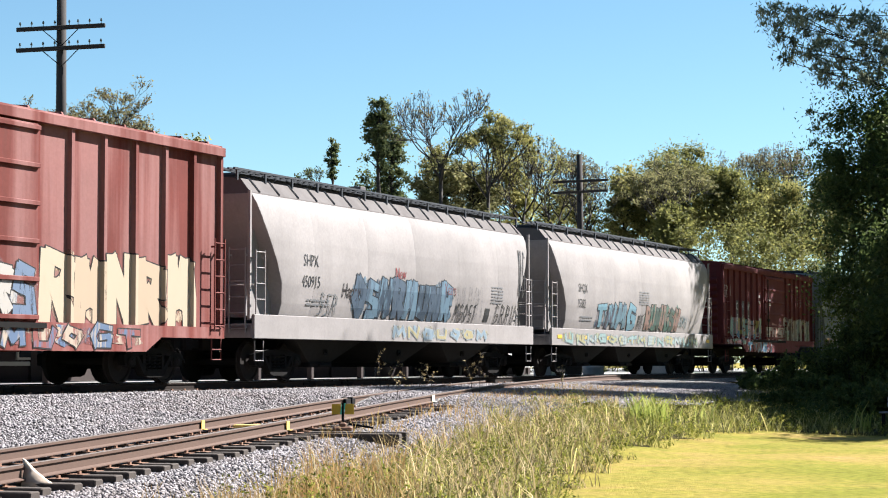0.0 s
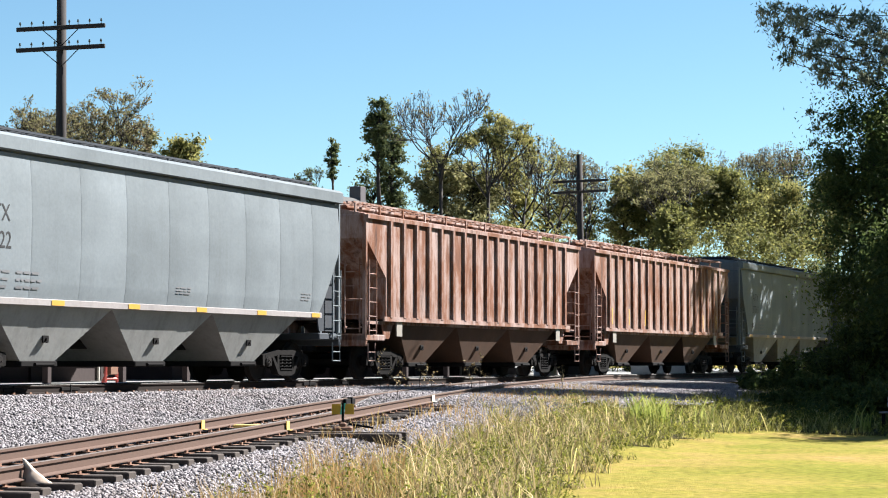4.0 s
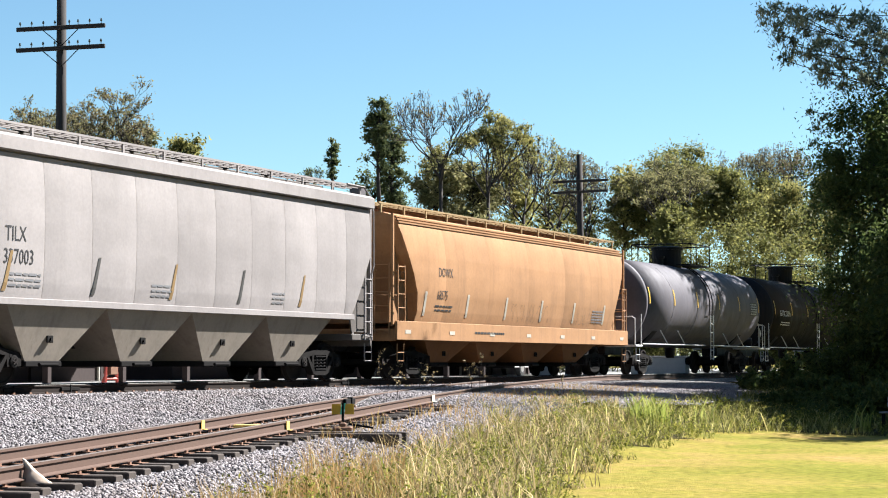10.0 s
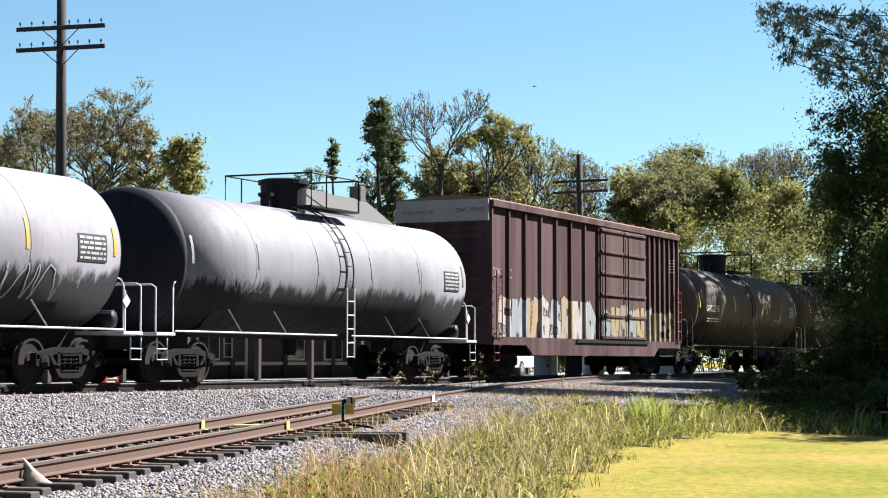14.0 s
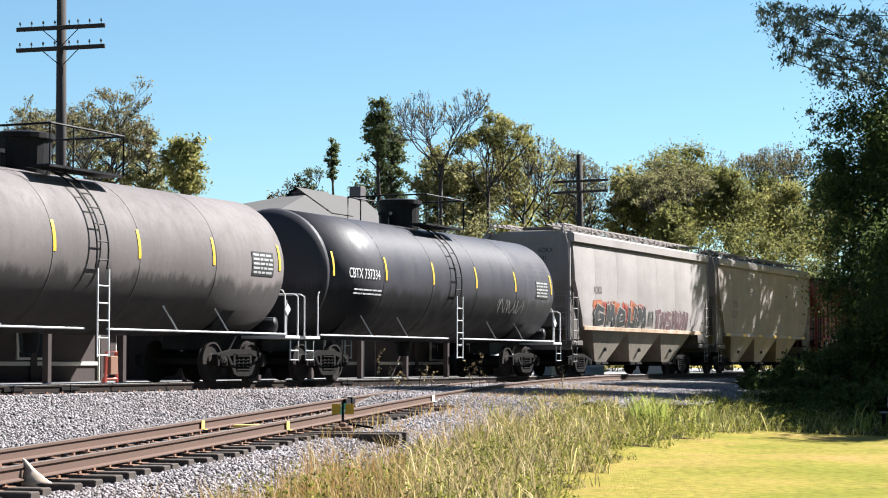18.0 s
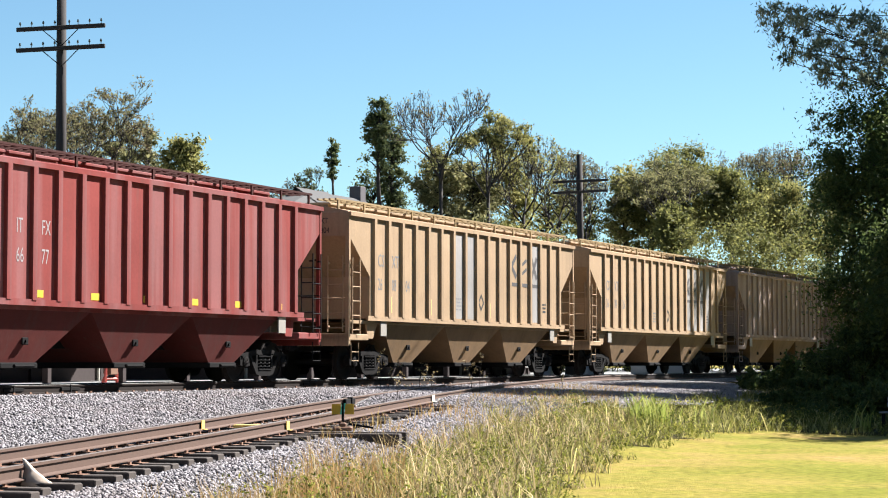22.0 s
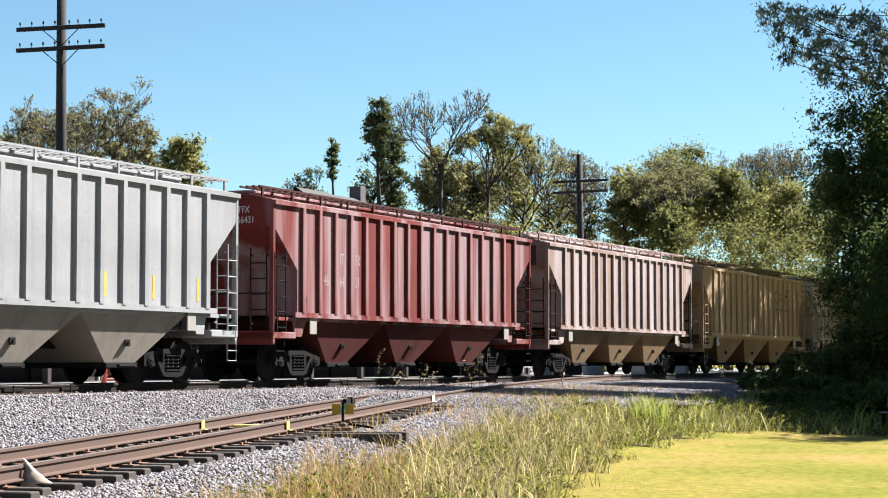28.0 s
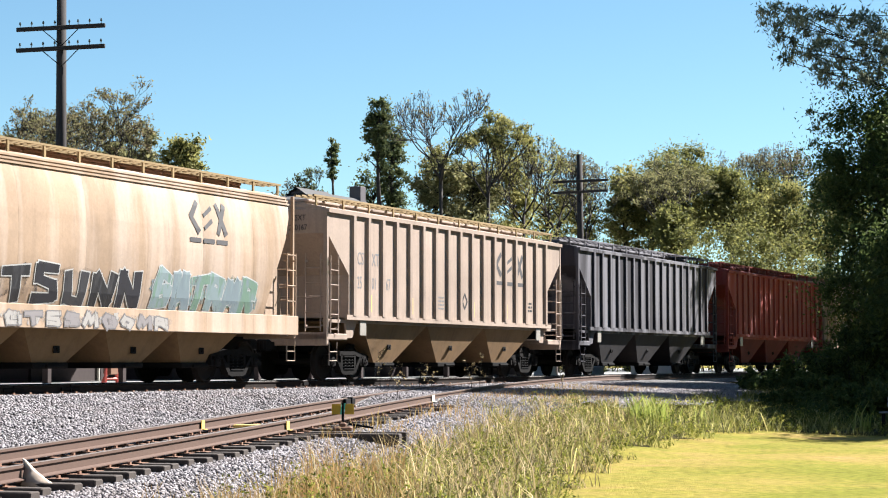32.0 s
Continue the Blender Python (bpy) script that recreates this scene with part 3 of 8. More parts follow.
def twig_tree(label, x, y, top, low, width, leaf, seed, leaves=1500, leaf_size=0.1, twig=0.022, limbs=5, group="trees beyond the line"):
    """An open tree: limbs arch out of a short trunk and fork again and again into fine twigs with few leaves."""
    rng = np.random.default_rng(seed)
    z0 = gz(x, y) - 0.1
    root = thing("tree", label, "tree", group, (x, y, z0))
    h, fork = top - z0, max(0.8, low - z0)
    segs, tips = [], []

    def limb(p, d, length, depth):
        pts = [p]
        for k in range(3):
            d = (d + Vector((rng.normal(), rng.normal(), rng.normal())) * 0.10 + Vector((0, 0, 0.05))).normalized()
            p = p + d * length / 3
            pts.append(p)
        segs.append((pts, depth))
        if depth == 0:
            tips.append(p)
            tips.append(pts[1])
            return
        n = 3 if depth > 2 and rng.random() < 0.55 else 2
        for k in range(n):
            side = Vector((rng.normal(), rng.normal(), 0.35 * rng.normal())).normalized()
            src = pts[-1] if k < 2 else pts[2]
            limb(src, (d + side * (0.38 + 0.5 * rng.random())).normalized(), length * (0.66 + 0.2 * rng.random()), depth - 1)

    for k in range(limbs):
        a = 6.283 * (k + 0.3 * rng.random()) / limbs
        limb(Vector((0, 0, fork * (1 - 0.12 * k / limbs))), Vector((math.cos(a) * 0.62, math.sin(a) * 0.62, 0.8)).normalized(), (h - fork) * 0.3, 6)
    P = np.array([t for t in tips])
    lo, hi = np.percentile(P[:, 0], 3), np.percentile(P[:, 0], 97)
    kx, kz = width / max(0.5, hi - lo), (h - fork) / max(0.5, P[:, 2].max() - fork)
    mid = (lo + hi) / 2

    def fit(p):
        t = min(1.0, max(0.0, (p[2] - fork) / (0.4 * h)))
        return ((p[0] - mid * t) * (kx * t + 1 - t), (p[1]) * (kx * t + 1 - t), fork + (p[2] - fork) * kz if p[2] > fork else p[2])
    m = Mesh()
    r0 = max(0.05, h * 0.0062)
    m.tube([(0, 0, 0), (0.05, 0, fork * 0.5), (0, 0, fork)], r0 * 1.2, 8, r0)
    for pts, depth in segs:
        m.tube([fit(p) for p in pts], max(twig * (1.0 if depth > 1 else 0.6), r0 * 0.6 ** (6.6 - depth)), 5 if depth > 3 else 3, max(twig * 0.55, r0 * 0.6 ** (7.2 - depth)))
    part("trunk", m, BARK, root, "forked grey-brown limbs and fine twigs", None, True)
    if leaves:
        q = [fit(p) for p in tips]
        if leaves < len(q):
            q = [q[i] for i in rng.choice(len(q), leaves, replace=False)]
        v, f = leaf_cloud(rng, q, [0.3] * len(q), max(1, leaves // len(q)), leaf_size)
        part("crown", bulk("crown", v, f, leaf), None, root)
    return root


def bush(label, x, y, h, w, leaf, seed, count=9000, leaf_size=0.1, base=None, name="bush", depth_w=None, group="bushes along the line"):
    """A leafy mass of stems and clumps with an uneven outline."""
    rng = np.random.default_rng(seed)
    z0 = gz(x, y) - 0.05 if base is None else base
    root = thing(name, label, name, group, (x, y, z0))
    m = Mesh()
    k = max(10, int(14 * w / max(h, 0.5)))
    cs, rs = [], []
    dw = (depth_w or w) / 2
    for i in range(k):
        a, q = rng.random() * 6.283, math.sqrt(rng.random())
        px, py = math.cos(a) * q * w / 2 * 0.85, math.sin(a) * q * dw * 0.85
        ph = h * (0.45 + 0.5 * rng.random()) * math.sqrt(max(0.15, 1 - 0.75 * q * q))
        m.tube([(px * 0.3, py * 0.3, 0), (px * 0.8, py * 0.8, ph * 0.5), (px, py, ph)], 0.03, 5, 0.01)
        for t in (0.25, 0.5, 0.75, 1.0):
            cs.append((px * (0.5 + 0.5 * t), py * (0.5 + 0.5 * t), ph * t))
            rs.append(h * 0.16 * (0.7 + 0.7 * rng.random()))
    part("branchwork", m, BARK, root)
    v, f = leaf_cloud(rng, cs, rs, max(4, count // len(cs)), leaf_size)
    v[:, 2] = np.maximum(v[:, 2], 0.03)
    part("crown", bulk("crown", v, f, leaf), None, root)
    return root


def crown_tree(label, x, y, top, low, rx, leaf, seed, clumps=60, per=180, leaf_size=0.13, ry=None, clump_r=0.22, extra=(), name="tree", group="trees beyond the line", lean=0.0, droop=0.0):
    """A trunk whose limbs reach into a crown of leaf clumps, uneven in outline, with gaps. extra: further clump centres (x, y, z)."""
    rng = np.random.default_rng(seed)
    z0 = gz(x, y) - 0.1
    root = thing(name, label, name, group, (x, y, z0))
    h, lo = top - z0, max(0.3, low - z0)
    ry = ry or rx
    m, cs, rs = Mesh(), [], []
    mid, hz = (h + lo) / 2, (h - lo) / 2
    r0 = max(0.07, h * 0.017)
    axis = [(lean * t * t * 2.0 + 0.12 * math.sin(5 * t + seed), 0.1 * math.sin(4 * t + 2 * seed), h * 0.9 * t) for t in np.linspace(0, 1, 7)]
    m.tube(axis, r0 * 1.2, 8, 0.03)
    k = 0
    while k < clumps:
        u = rng.normal(size=3)
        u /= np.linalg.norm(u)
        q = (0.35 + 0.65 * rng.random()) ** 0.6
        lump = 0.78 + 0.22 * math.sin(3 * math.atan2(u[1], u[0]) + seed) + 0.14 * math.sin(5 * u[2] + 2 * seed)
        p = np.array([u[0] * rx * q * lump + lean, u[1] * ry * q * lump, mid + u[2] * hz * q * (0.86 + 0.14 * lump)])
        if u[2] < -0.3 and rng.random() < 0.35:
            continue
        cs.append(p)
        rs.append(min(rx, hz) * clump_r * 1.6 * (0.6 + 0.9 * rng.random()))
        k += 1
    for e in extra:
        cs.append(np.array(e[:3]) - np.array([x, y, z0]))
        rs.append(e[3] if len(e) > 3 else 0.45)
    first = len(cs) - len(extra)
    for i, p in enumerate(cs):
        if i > first and (i - first) % 6:
            # side twigs of a hanging branch
            q = cs[first + (i - first) // 6 * 6]
            m.tube([tuple(q), tuple((p + q) / 2 + np.array([0, 0, 0.05])), tuple(p)], 0.008, 3, 0.004)
            continue
        t = min(0.95, max(0.12, (p[2] - 0.28 * np.hypot(p[0], p[1]) - 0.4) / (h * 0.9)))
        a = np.array([np.interp(t, np.linspace(0, 1, 7), [q[i] for q in axis]) for i in range(3)])
        b = a + (p - a) * 0.5 + np.array([0, 0, 0.06 * np.linalg.norm(p - a)]) + (0.35 * rng.normal(size=3) if extra else 0)
        m.tube([tuple(a), tuple(b), tuple(p)], r0 * (0.34 if not extra else 0.09) * (1.1 - t * 0.6), 5, 0.012)
    part("trunk", m, BARK, root, "grey-brown trunk and limbs", None, True)
    v, f = leaf_cloud(rng, cs, rs, per, leaf_size, 0.8, droop)
    v[:, 2] = np.maximum(v[:, 2], 0.05)
    part("crown", bulk("crown", v, f, leaf), None, root)
    return root


def at_view(px, d):
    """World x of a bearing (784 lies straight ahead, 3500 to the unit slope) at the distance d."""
    return (px - 784) / 3500 * d


def up_view(py, d):
    return 1.5 + (640.3 - py) / 3500 * d


def make_trees():
    bare = [  # label, bearing, top, fork, width across, distance, leaves, count, limbs
        ("thin straggly young tree with few leaves", 541, 294, 360, 30, 118, LEAF_DARK, 900, 3),
        ("bare thin sapling with few leaves", 505, 318, 380, 44, 118, LEAF_BROWN, 300, 3),
        ("nearly bare tree with fine grey branches", 778, 150, 292, 130, 113, LEAF_BROWN, 500, 4),
        ("half-bare tree with yellow-green leaves on thin limbs", 862, 186, 330, 84, 113, LEAF_YELLOW, 6500, 4),
        ("thinning autumn tree with arching bare twigs", 925, 240, 380, 120, 118, LEAF_YELLOW, 3000, 5),
        ("thinning autumn tree with bare twigs", 985, 246, 400, 120, 126, LEAF_BROWN, 1800, 5),
        ("thinning autumn tree with bare twigs", 1035, 285, 410, 60, 134, LEAF_BROWN, 1500, 4),
        ("sparse pale autumn tree with grey limbs", 1325, 258, 380, 90, 146, LEAF_BROWN, 2500, 4),
        ("sparse pale autumn tree with grey limbs", 1392, 246, 380, 100, 146, LEAF_BROWN, 2500, 4),
        ("sparse autumn tree with arching limbs", 165, 142, 330, 200, 106, LEAF_BROWN, 6500, 6),
        ("bare tree with arching limbs and fine twigs", 80, 172, 330, 110, 110, LEAF_BROWN, 5000, 5),
        ("open olive tree with upright limbs", 1180, 270, 400, 150, 134, LEAF_OLIVE, 7000, 5),
    ]
    for i, (lab, px, py, pf, w, d, leaf, n, limbs) in enumerate(bare):
        twig_tree(lab, at_view(px, d), d, up_view(py, d), up_view(pf, d), w / 3500 * d, leaf, 20 + i, int(n * 1.5), 0.075, 0.02, limbs)
    full = [  # label, bearing, top, bottom, half width across, distance, leaves, clumps, leaves per clump
        ("autumn tree with olive and brown leaves", 200, 215, 400, 80, 110, LEAF_OLIVE, 60, 80, 0.16),
        ("sparse olive tree with brown tints", 75, 225, 400, 70, 116, LEAF_BROWN, 40, 60, 0.16),
        ("olive tree at the edge of the lot", 0, 228, 400, 80, 114, LEAF_OLIVE, 50, 120, 0.2),
        ("yellow-green leafy tree behind the depot", 322, 228, 400, 46, 106, LEAF_YELLOW, 70, 170, 0.22),
        ("olive leafy tree behind the depot", 255, 215, 400, 45, 108, LEAF_OLIVE, 40, 130, 0.2),
        ("slender young dark green tree", 586, 238, 325, 15, 116, LEAF_DARK, 20, 60, 0.3),
        ("tall dark green tree with an open side", 668, 164, 300, 28, 114, LEAF_DARK, 60, 90, 0.26),
        ("dark green leafy tree leaning out", 694, 205, 400, 30, 117, LEAF_DARK, 60, 100, 0.24),
        ("dark green lower leafy tree", 660, 300, 450, 60, 118, LEAF_DARK, 40, 130, 0.24),
        ("olive green tree with open crown", 770, 258, 450, 52, 116, LEAF_OLIVE, 70, 170, 0.22),
                ("olive tree with leafy limbs", 832, 285, 450, 60, 118, LEAF_OLIVE, 70, 170, 0.22),
        ("yellow-green tree with leafy limbs", 905, 275, 450, 60, 122, LEAF_YELLOW, 60, 110, 0.2),
        ("yellow-green airy tree with twigs", 965, 305, 450, 60, 136, LEAF_YELLOW, 56, 90, 0.18),
        ("yellow-green thinning tree with twigs", 1030, 318, 450, 46, 138, LEAF_YELLOW, 46, 110, 0.2),
        ("full olive green tree with a rounded crown", 1105, 294, 450, 52, 138, LEAF_YELLOW, 80, 190, 0.2),
        ("broad olive green tree with a full crown", 1205, 258, 450, 96, 142, LEAF_WOOD, 130, 200, 0.17),
        ("full yellow-green tree beside others", 1150, 300, 450, 50, 138, LEAF_WOOD, 70, 180, 0.2),
        ("full yellow-green tree in the wood", 1290, 296, 450, 70, 138, LEAF_WOOD, 100, 190, 0.18),
        ("pale olive tree in the wood", 1345, 300, 450, 56, 144, LEAF_WOOD, 80, 150, 0.18),
        ("full yellow-green tree beside the line", 1395, 318, 470, 70, 140, LEAF_YELLOW, 100, 190, 0.18),
        ("full olive tree beside the line", 1468, 300, 480, 70, 136, LEAF_WOOD, 100, 190, 0.18),
        ("dark vine-covered rounded tree", 1187, 362, 450, 40, 128, LEAF_WOOD, 70, 170, 0.2),
    ]
    for i, (lab, px, py, pl, hw, d, leaf, n, per, cr) in enumerate(full):
        crown_tree(lab, at_view(px, d), d, up_view(py, d), up_view(pl, d), hw / 3500 * d, leaf, 50 + i, int(n * 1.35), int(per * 0.95), 0.098, None, cr * 0.92)
    B = [("olive undergrowth below the trees", 760, 350, 240, 112, LEAF_OLIVE),
         ("yellow-green undergrowth below the trees", 930, 352, 230, 116, LEAF_YELLOW), ("olive undergrowth below the trees", 1060, 376, 180, 134, LEAF_WOOD),
         ("olive thicket below the trees", 1260, 345, 300, 126, LEAF_WOOD), ("olive thicket beside the line", 1370, 362, 280, 120, LEAF_WOOD), ("yellow-green thicket beside the line", 1130, 400, 200, 120, LEAF_WOOD), ("olive thicket behind the depot", 980, 372, 220, 114, LEAF_OLIVE), ("olive thicket behind the depot", 830, 340, 160, 112, LEAF_OLIVE), ("olive thicket below the taller trees", 1400, 352, 280, 128, LEAF_WOOD),
         ("pale twiggy thicket by the lot", 60, 250, 260, 122, LEAF_BROWN), ("yellow-green thicket by the lot", 250, 285, 180, 120, LEAF_YELLOW),
         ("dark thicket below the trees", 650, 345, 120, 118, LEAF_DARK), ("dark olive thicket below the trees", 1520, 420, 260, 130, LEAF_WOOD)]
    for i, (lab, px, py, w, d, leaf) in enumerate(B):
        bush(lab, at_view(px, d), d, up_view(py, d) - 0.9, w / 3500 * d, leaf, 80 + i, 26000, 0.1, None, "bush", 4.0)


def view_point(px, py, d):
    return (at_view(px, d), d, up_view(py, d))


def make_near_trees():
    # the dark wood at the edge of the lawn
    g = "trees at the edge of the lawn"
    crown_tree("large dark green tree at the edge of the lawn", at_view(1585, 57), 57, up_view(150, 57), up_view(480, 57), 2.55, LEAF_NEAR, 301, 120, 560, 0.055, 3.0, 0.26, (), "tree", g)
    crown_tree("dark green tree with low leafy limbs", at_view(1560, 62), 62, up_view(400, 62), up_view(650, 62), 2.0, LEAF_NEAR, 302, 80, 480, 0.055, 2.4, 0.28, (), "tree", g)
    hang = []
    rng = random.Random(8)
    for px, py in ((1362, 18), (1385, 30), (1392, 62), (1400, 92), (1412, 12), (1420, 48), (1432, 80), (1440, 20), (1452, 60), (1456, 108), (1466, 130), (1475, 25), (1482, 75), (1492, 110), (1500, 140), (1506, 40), (1518, 85), (1530, 20), (1538, 60), (1545, 110), (1556, 35), (1562, 85), (1552, 140), (1530, 128), (1575, 60), (1580, 110), (1600, 30), (1600, 90)):
        d = 57 + rng.uniform(-1.0, 1.0)
        for k in range(6):
            q = view_point(px + rng.uniform(-17, 17), py + rng.uniform(-12, 20), d + rng.uniform(-0.4, 0.4))
            hang.append((*q, rng.uniform(0.28, 0.46)))
    for px, py in ((1432, 195), (1448, 225), (1442, 250), (1460, 205)):
        hang.append((*view_point(px, py, 57), 0.22))
    crown_tree("tall tree with drooping leafy branches", at_view(1680, 57), 57, up_view(-160, 57), up_view(60, 57), 2.4, LEAF_HANG, 303, 34, 52, 0.078, 2.4, 0.2, hang, "tree", g, 0.0, 1.1)
    for i, (px, py, w, d) in enumerate(((1500, 560, 190, 60), (1405, 628, 150, 62), (1545, 500, 160, 60), (1345, 652, 90, 64), (1570, 600, 200, 56), (1470, 640, 220, 55), (1400, 675, 170, 53), (1500, 655, 200, 50), (1575, 640, 170, 48), (1440, 690, 150, 48), (1530, 705, 170, 46), (1375, 700, 100, 50))):
        bush("shaded dark green bush under the trees", at_view(px, d), d, up_view(py, d) - 0.3, w / 3500 * d, LEAF_NEAR, 320 + i, 15000, 0.065, None, "bush", 3.0, "bushes under the trees")
    # the wood goes on along the line; tall crowns shade the cars beyond the lawn
    g = "trees along the line"
    for i, (s, lat, top, lo, r) in enumerate(((37, 8.4, 25, 10, 2.9), (41.5, 8.4, 26, 9, 3.2), (46.5, 8.2, 26, 8, 3.3), (52, 8.2, 25, 7, 3.3), (58, 8.2, 25, 7, 3.3), (64, 8.2, 24, 6, 3.3), (71, 8.2, 24, 6, 3.4), (79, 8.2, 23, 5, 3.5), (88, 8.2, 22, 5, 3.6), (98, 8.2, 20, 4, 3.6), (110, 8, 18, 4, 3.6), (41, 5.4, 12, 5, 1.5), (45.5, 5.4, 13, 4.5, 1.8), (50.5, 5.4, 13, 4, 1.9), (56, 5.4, 13, 4, 2.0), (62, 5.4, 13, 4, 2.0), (69, 5.4, 13, 4, 2.0), (77, 5.4, 13, 4, 2.0), (86, 5.4, 12, 3, 2.0), (30, 8.4, 12.4, 8.8, 2.3), (33.5, 8.4, 12.4, 8.8, 2.3), (37, 8.6, 12.6, 8.8, 2.3))):
        x, y = beside(s, lat)
        crown_tree("tall full green tree along the line" if top > 14 else "slender green tree close to the line", x, y, top, lo, r, LEAF_WOOD if s > 44 else LEAF_NEAR, 340 + i, (26 if s < 40 else 50 if s < 50 else 64) if top > 14 else (30 if s < 50 else 45), 260, 0.17, None, 0.17, (), "tree", g)
    # broad trees beside the lawn, whose shade lies on the bushes
    for i, (x, y, top, lo, r) in enumerate(((15.2, 52.0, 7.6, 2.0, 2.6), (19.5, 50.5, 12.5, 3.0, 3.0), (17.2, 57.0, 9.5, 2.5, 3.0), (21.5, 55.5, 14, 3.0, 3.2), (22.0, 62, 14, 3.0, 3.2), (17.5, 63, 11, 3.0, 3.0), (24.0, 49.0, 13, 3.0, 3.2), (17.8, 48.8, 11, 3.0, 3.0), (21.2, 47.0, 14, 3.0, 3.2), (25.0, 45.8, 14, 3.0, 3.2), (15.6, 49.4, 8.6, 2.5, 2.6), (14.4, 47.0, 7.6, 2.0, 2.3), (27.0, 77.4, 22.5, 17.5, 2.5), (29.9, 81.0, 23.0, 17.0, 3.0), (25.6, 74.2, 22.5, 18.0, 1.8), (12.9, 51.4, 5.6, 1.6, 1.9), (16.6, 60.9, 20.5, 11.0, 2.5))):
        seen = x / y < 0.26
        crown_tree("broad dark green tree beside the lawn", x, y, top, lo, r, LEAF_NEAR, 380 + i, 120, 340 if seen else 150, 0.075 if seen else 0.15, None, 0.26, (), "tree", "trees beside the lawn")


def make_sky_blockers():
    # unseen trees, added behind the camera to cut the sky light from there
    for i, (x, y, h, r) in enumerate(((-48, 8, 15, 7), (-44, -14, 16, 7), (-32, -30, 16, 8), (-14, -36, 17, 8), (4, -34, 16, 8), (20, -30, 16, 7), (34, -18, 15, 7), (38, 0, 14, 7), (-52, 28, 14, 7))):
        crown_tree("unseen broad tree added behind the camera to block sky light", x, y, h, 2.0, r, LEAF_NEAR, 400 + i, 90, 60, 0.4, None, 0.26, (), "tree", "trees behind the lawn")


make_sky_blockers()
GRASS = leaf_mat("tall_dry_green_grass", (0.016, 0.02, 0.006), (0.15, 0.155, 0.028), (0.5, 0.43, 0.17), 0.2)
GRASS_DRY = leaf_mat("dry_straw_weeds", (0.05, 0.034, 0.016), (0.26, 0.185, 0.08), (0.58, 0.46, 0.27), 0.2)
TUFT = leaf_mat("bright_green_tuft_grass", (0.11, 0.15, 0.025), (0.19, 0.225, 0.04), (0.33, 0.33, 0.1))
GRASS_LAWN = leaf_mat("short_lawn_grass", (0.24, 0.215, 0.044), (0.285, 0.235, 0.06), (0.34, 0.25, 0.095), 0.3)
WEED_LEAF = leaf_mat("yellow_green_weed_leaves", (0.025, 0.036, 0.006), (0.13, 0.145, 0.018), (0.32, 0.29, 0.07), 0.25)
GRASS_RED = leaf_mat("reddish_dry_stalks", (0.2, 0.095, 0.04), (0.34, 0.19, 0.085), (0.36, 0.27, 0.1))


def blades(rng, x, y, z, h, w, lean):
    """Bent grass blades: two joined quads each."""
    n = len(x)
    a = rng.random(n) * 6.283
    dx, dy = np.cos(a), np.sin(a)
    b = rng.random(n) * 6.283
    lx, ly = np.cos(b) * lean * h, np.sin(b) * lean * h
    p = np.stack([x, y, z], 1)
    side = np.stack([dx, dy, np.zeros(n)], 1) * w[:, None] * 0.5
    mid = p + np.stack([lx * 0.3, ly * 0.3, h * 0.6], 1)
    tip = p + np.stack([lx, ly, h * (1 - 0.25 * lean)], 1)
    v = np.stack([p - side, p + side, mid + side * 0.8, mid - side * 0.8, tip + side * 0.15, tip - side * 0.15], 1).reshape(-1, 3)
    o = np.arange(n) * 6
    f = np.concatenate([np.stack([o, o + 1, o + 2, o + 3], 1), np.stack([o + 3, o + 2, o + 4, o + 5], 1)])
    return v, f


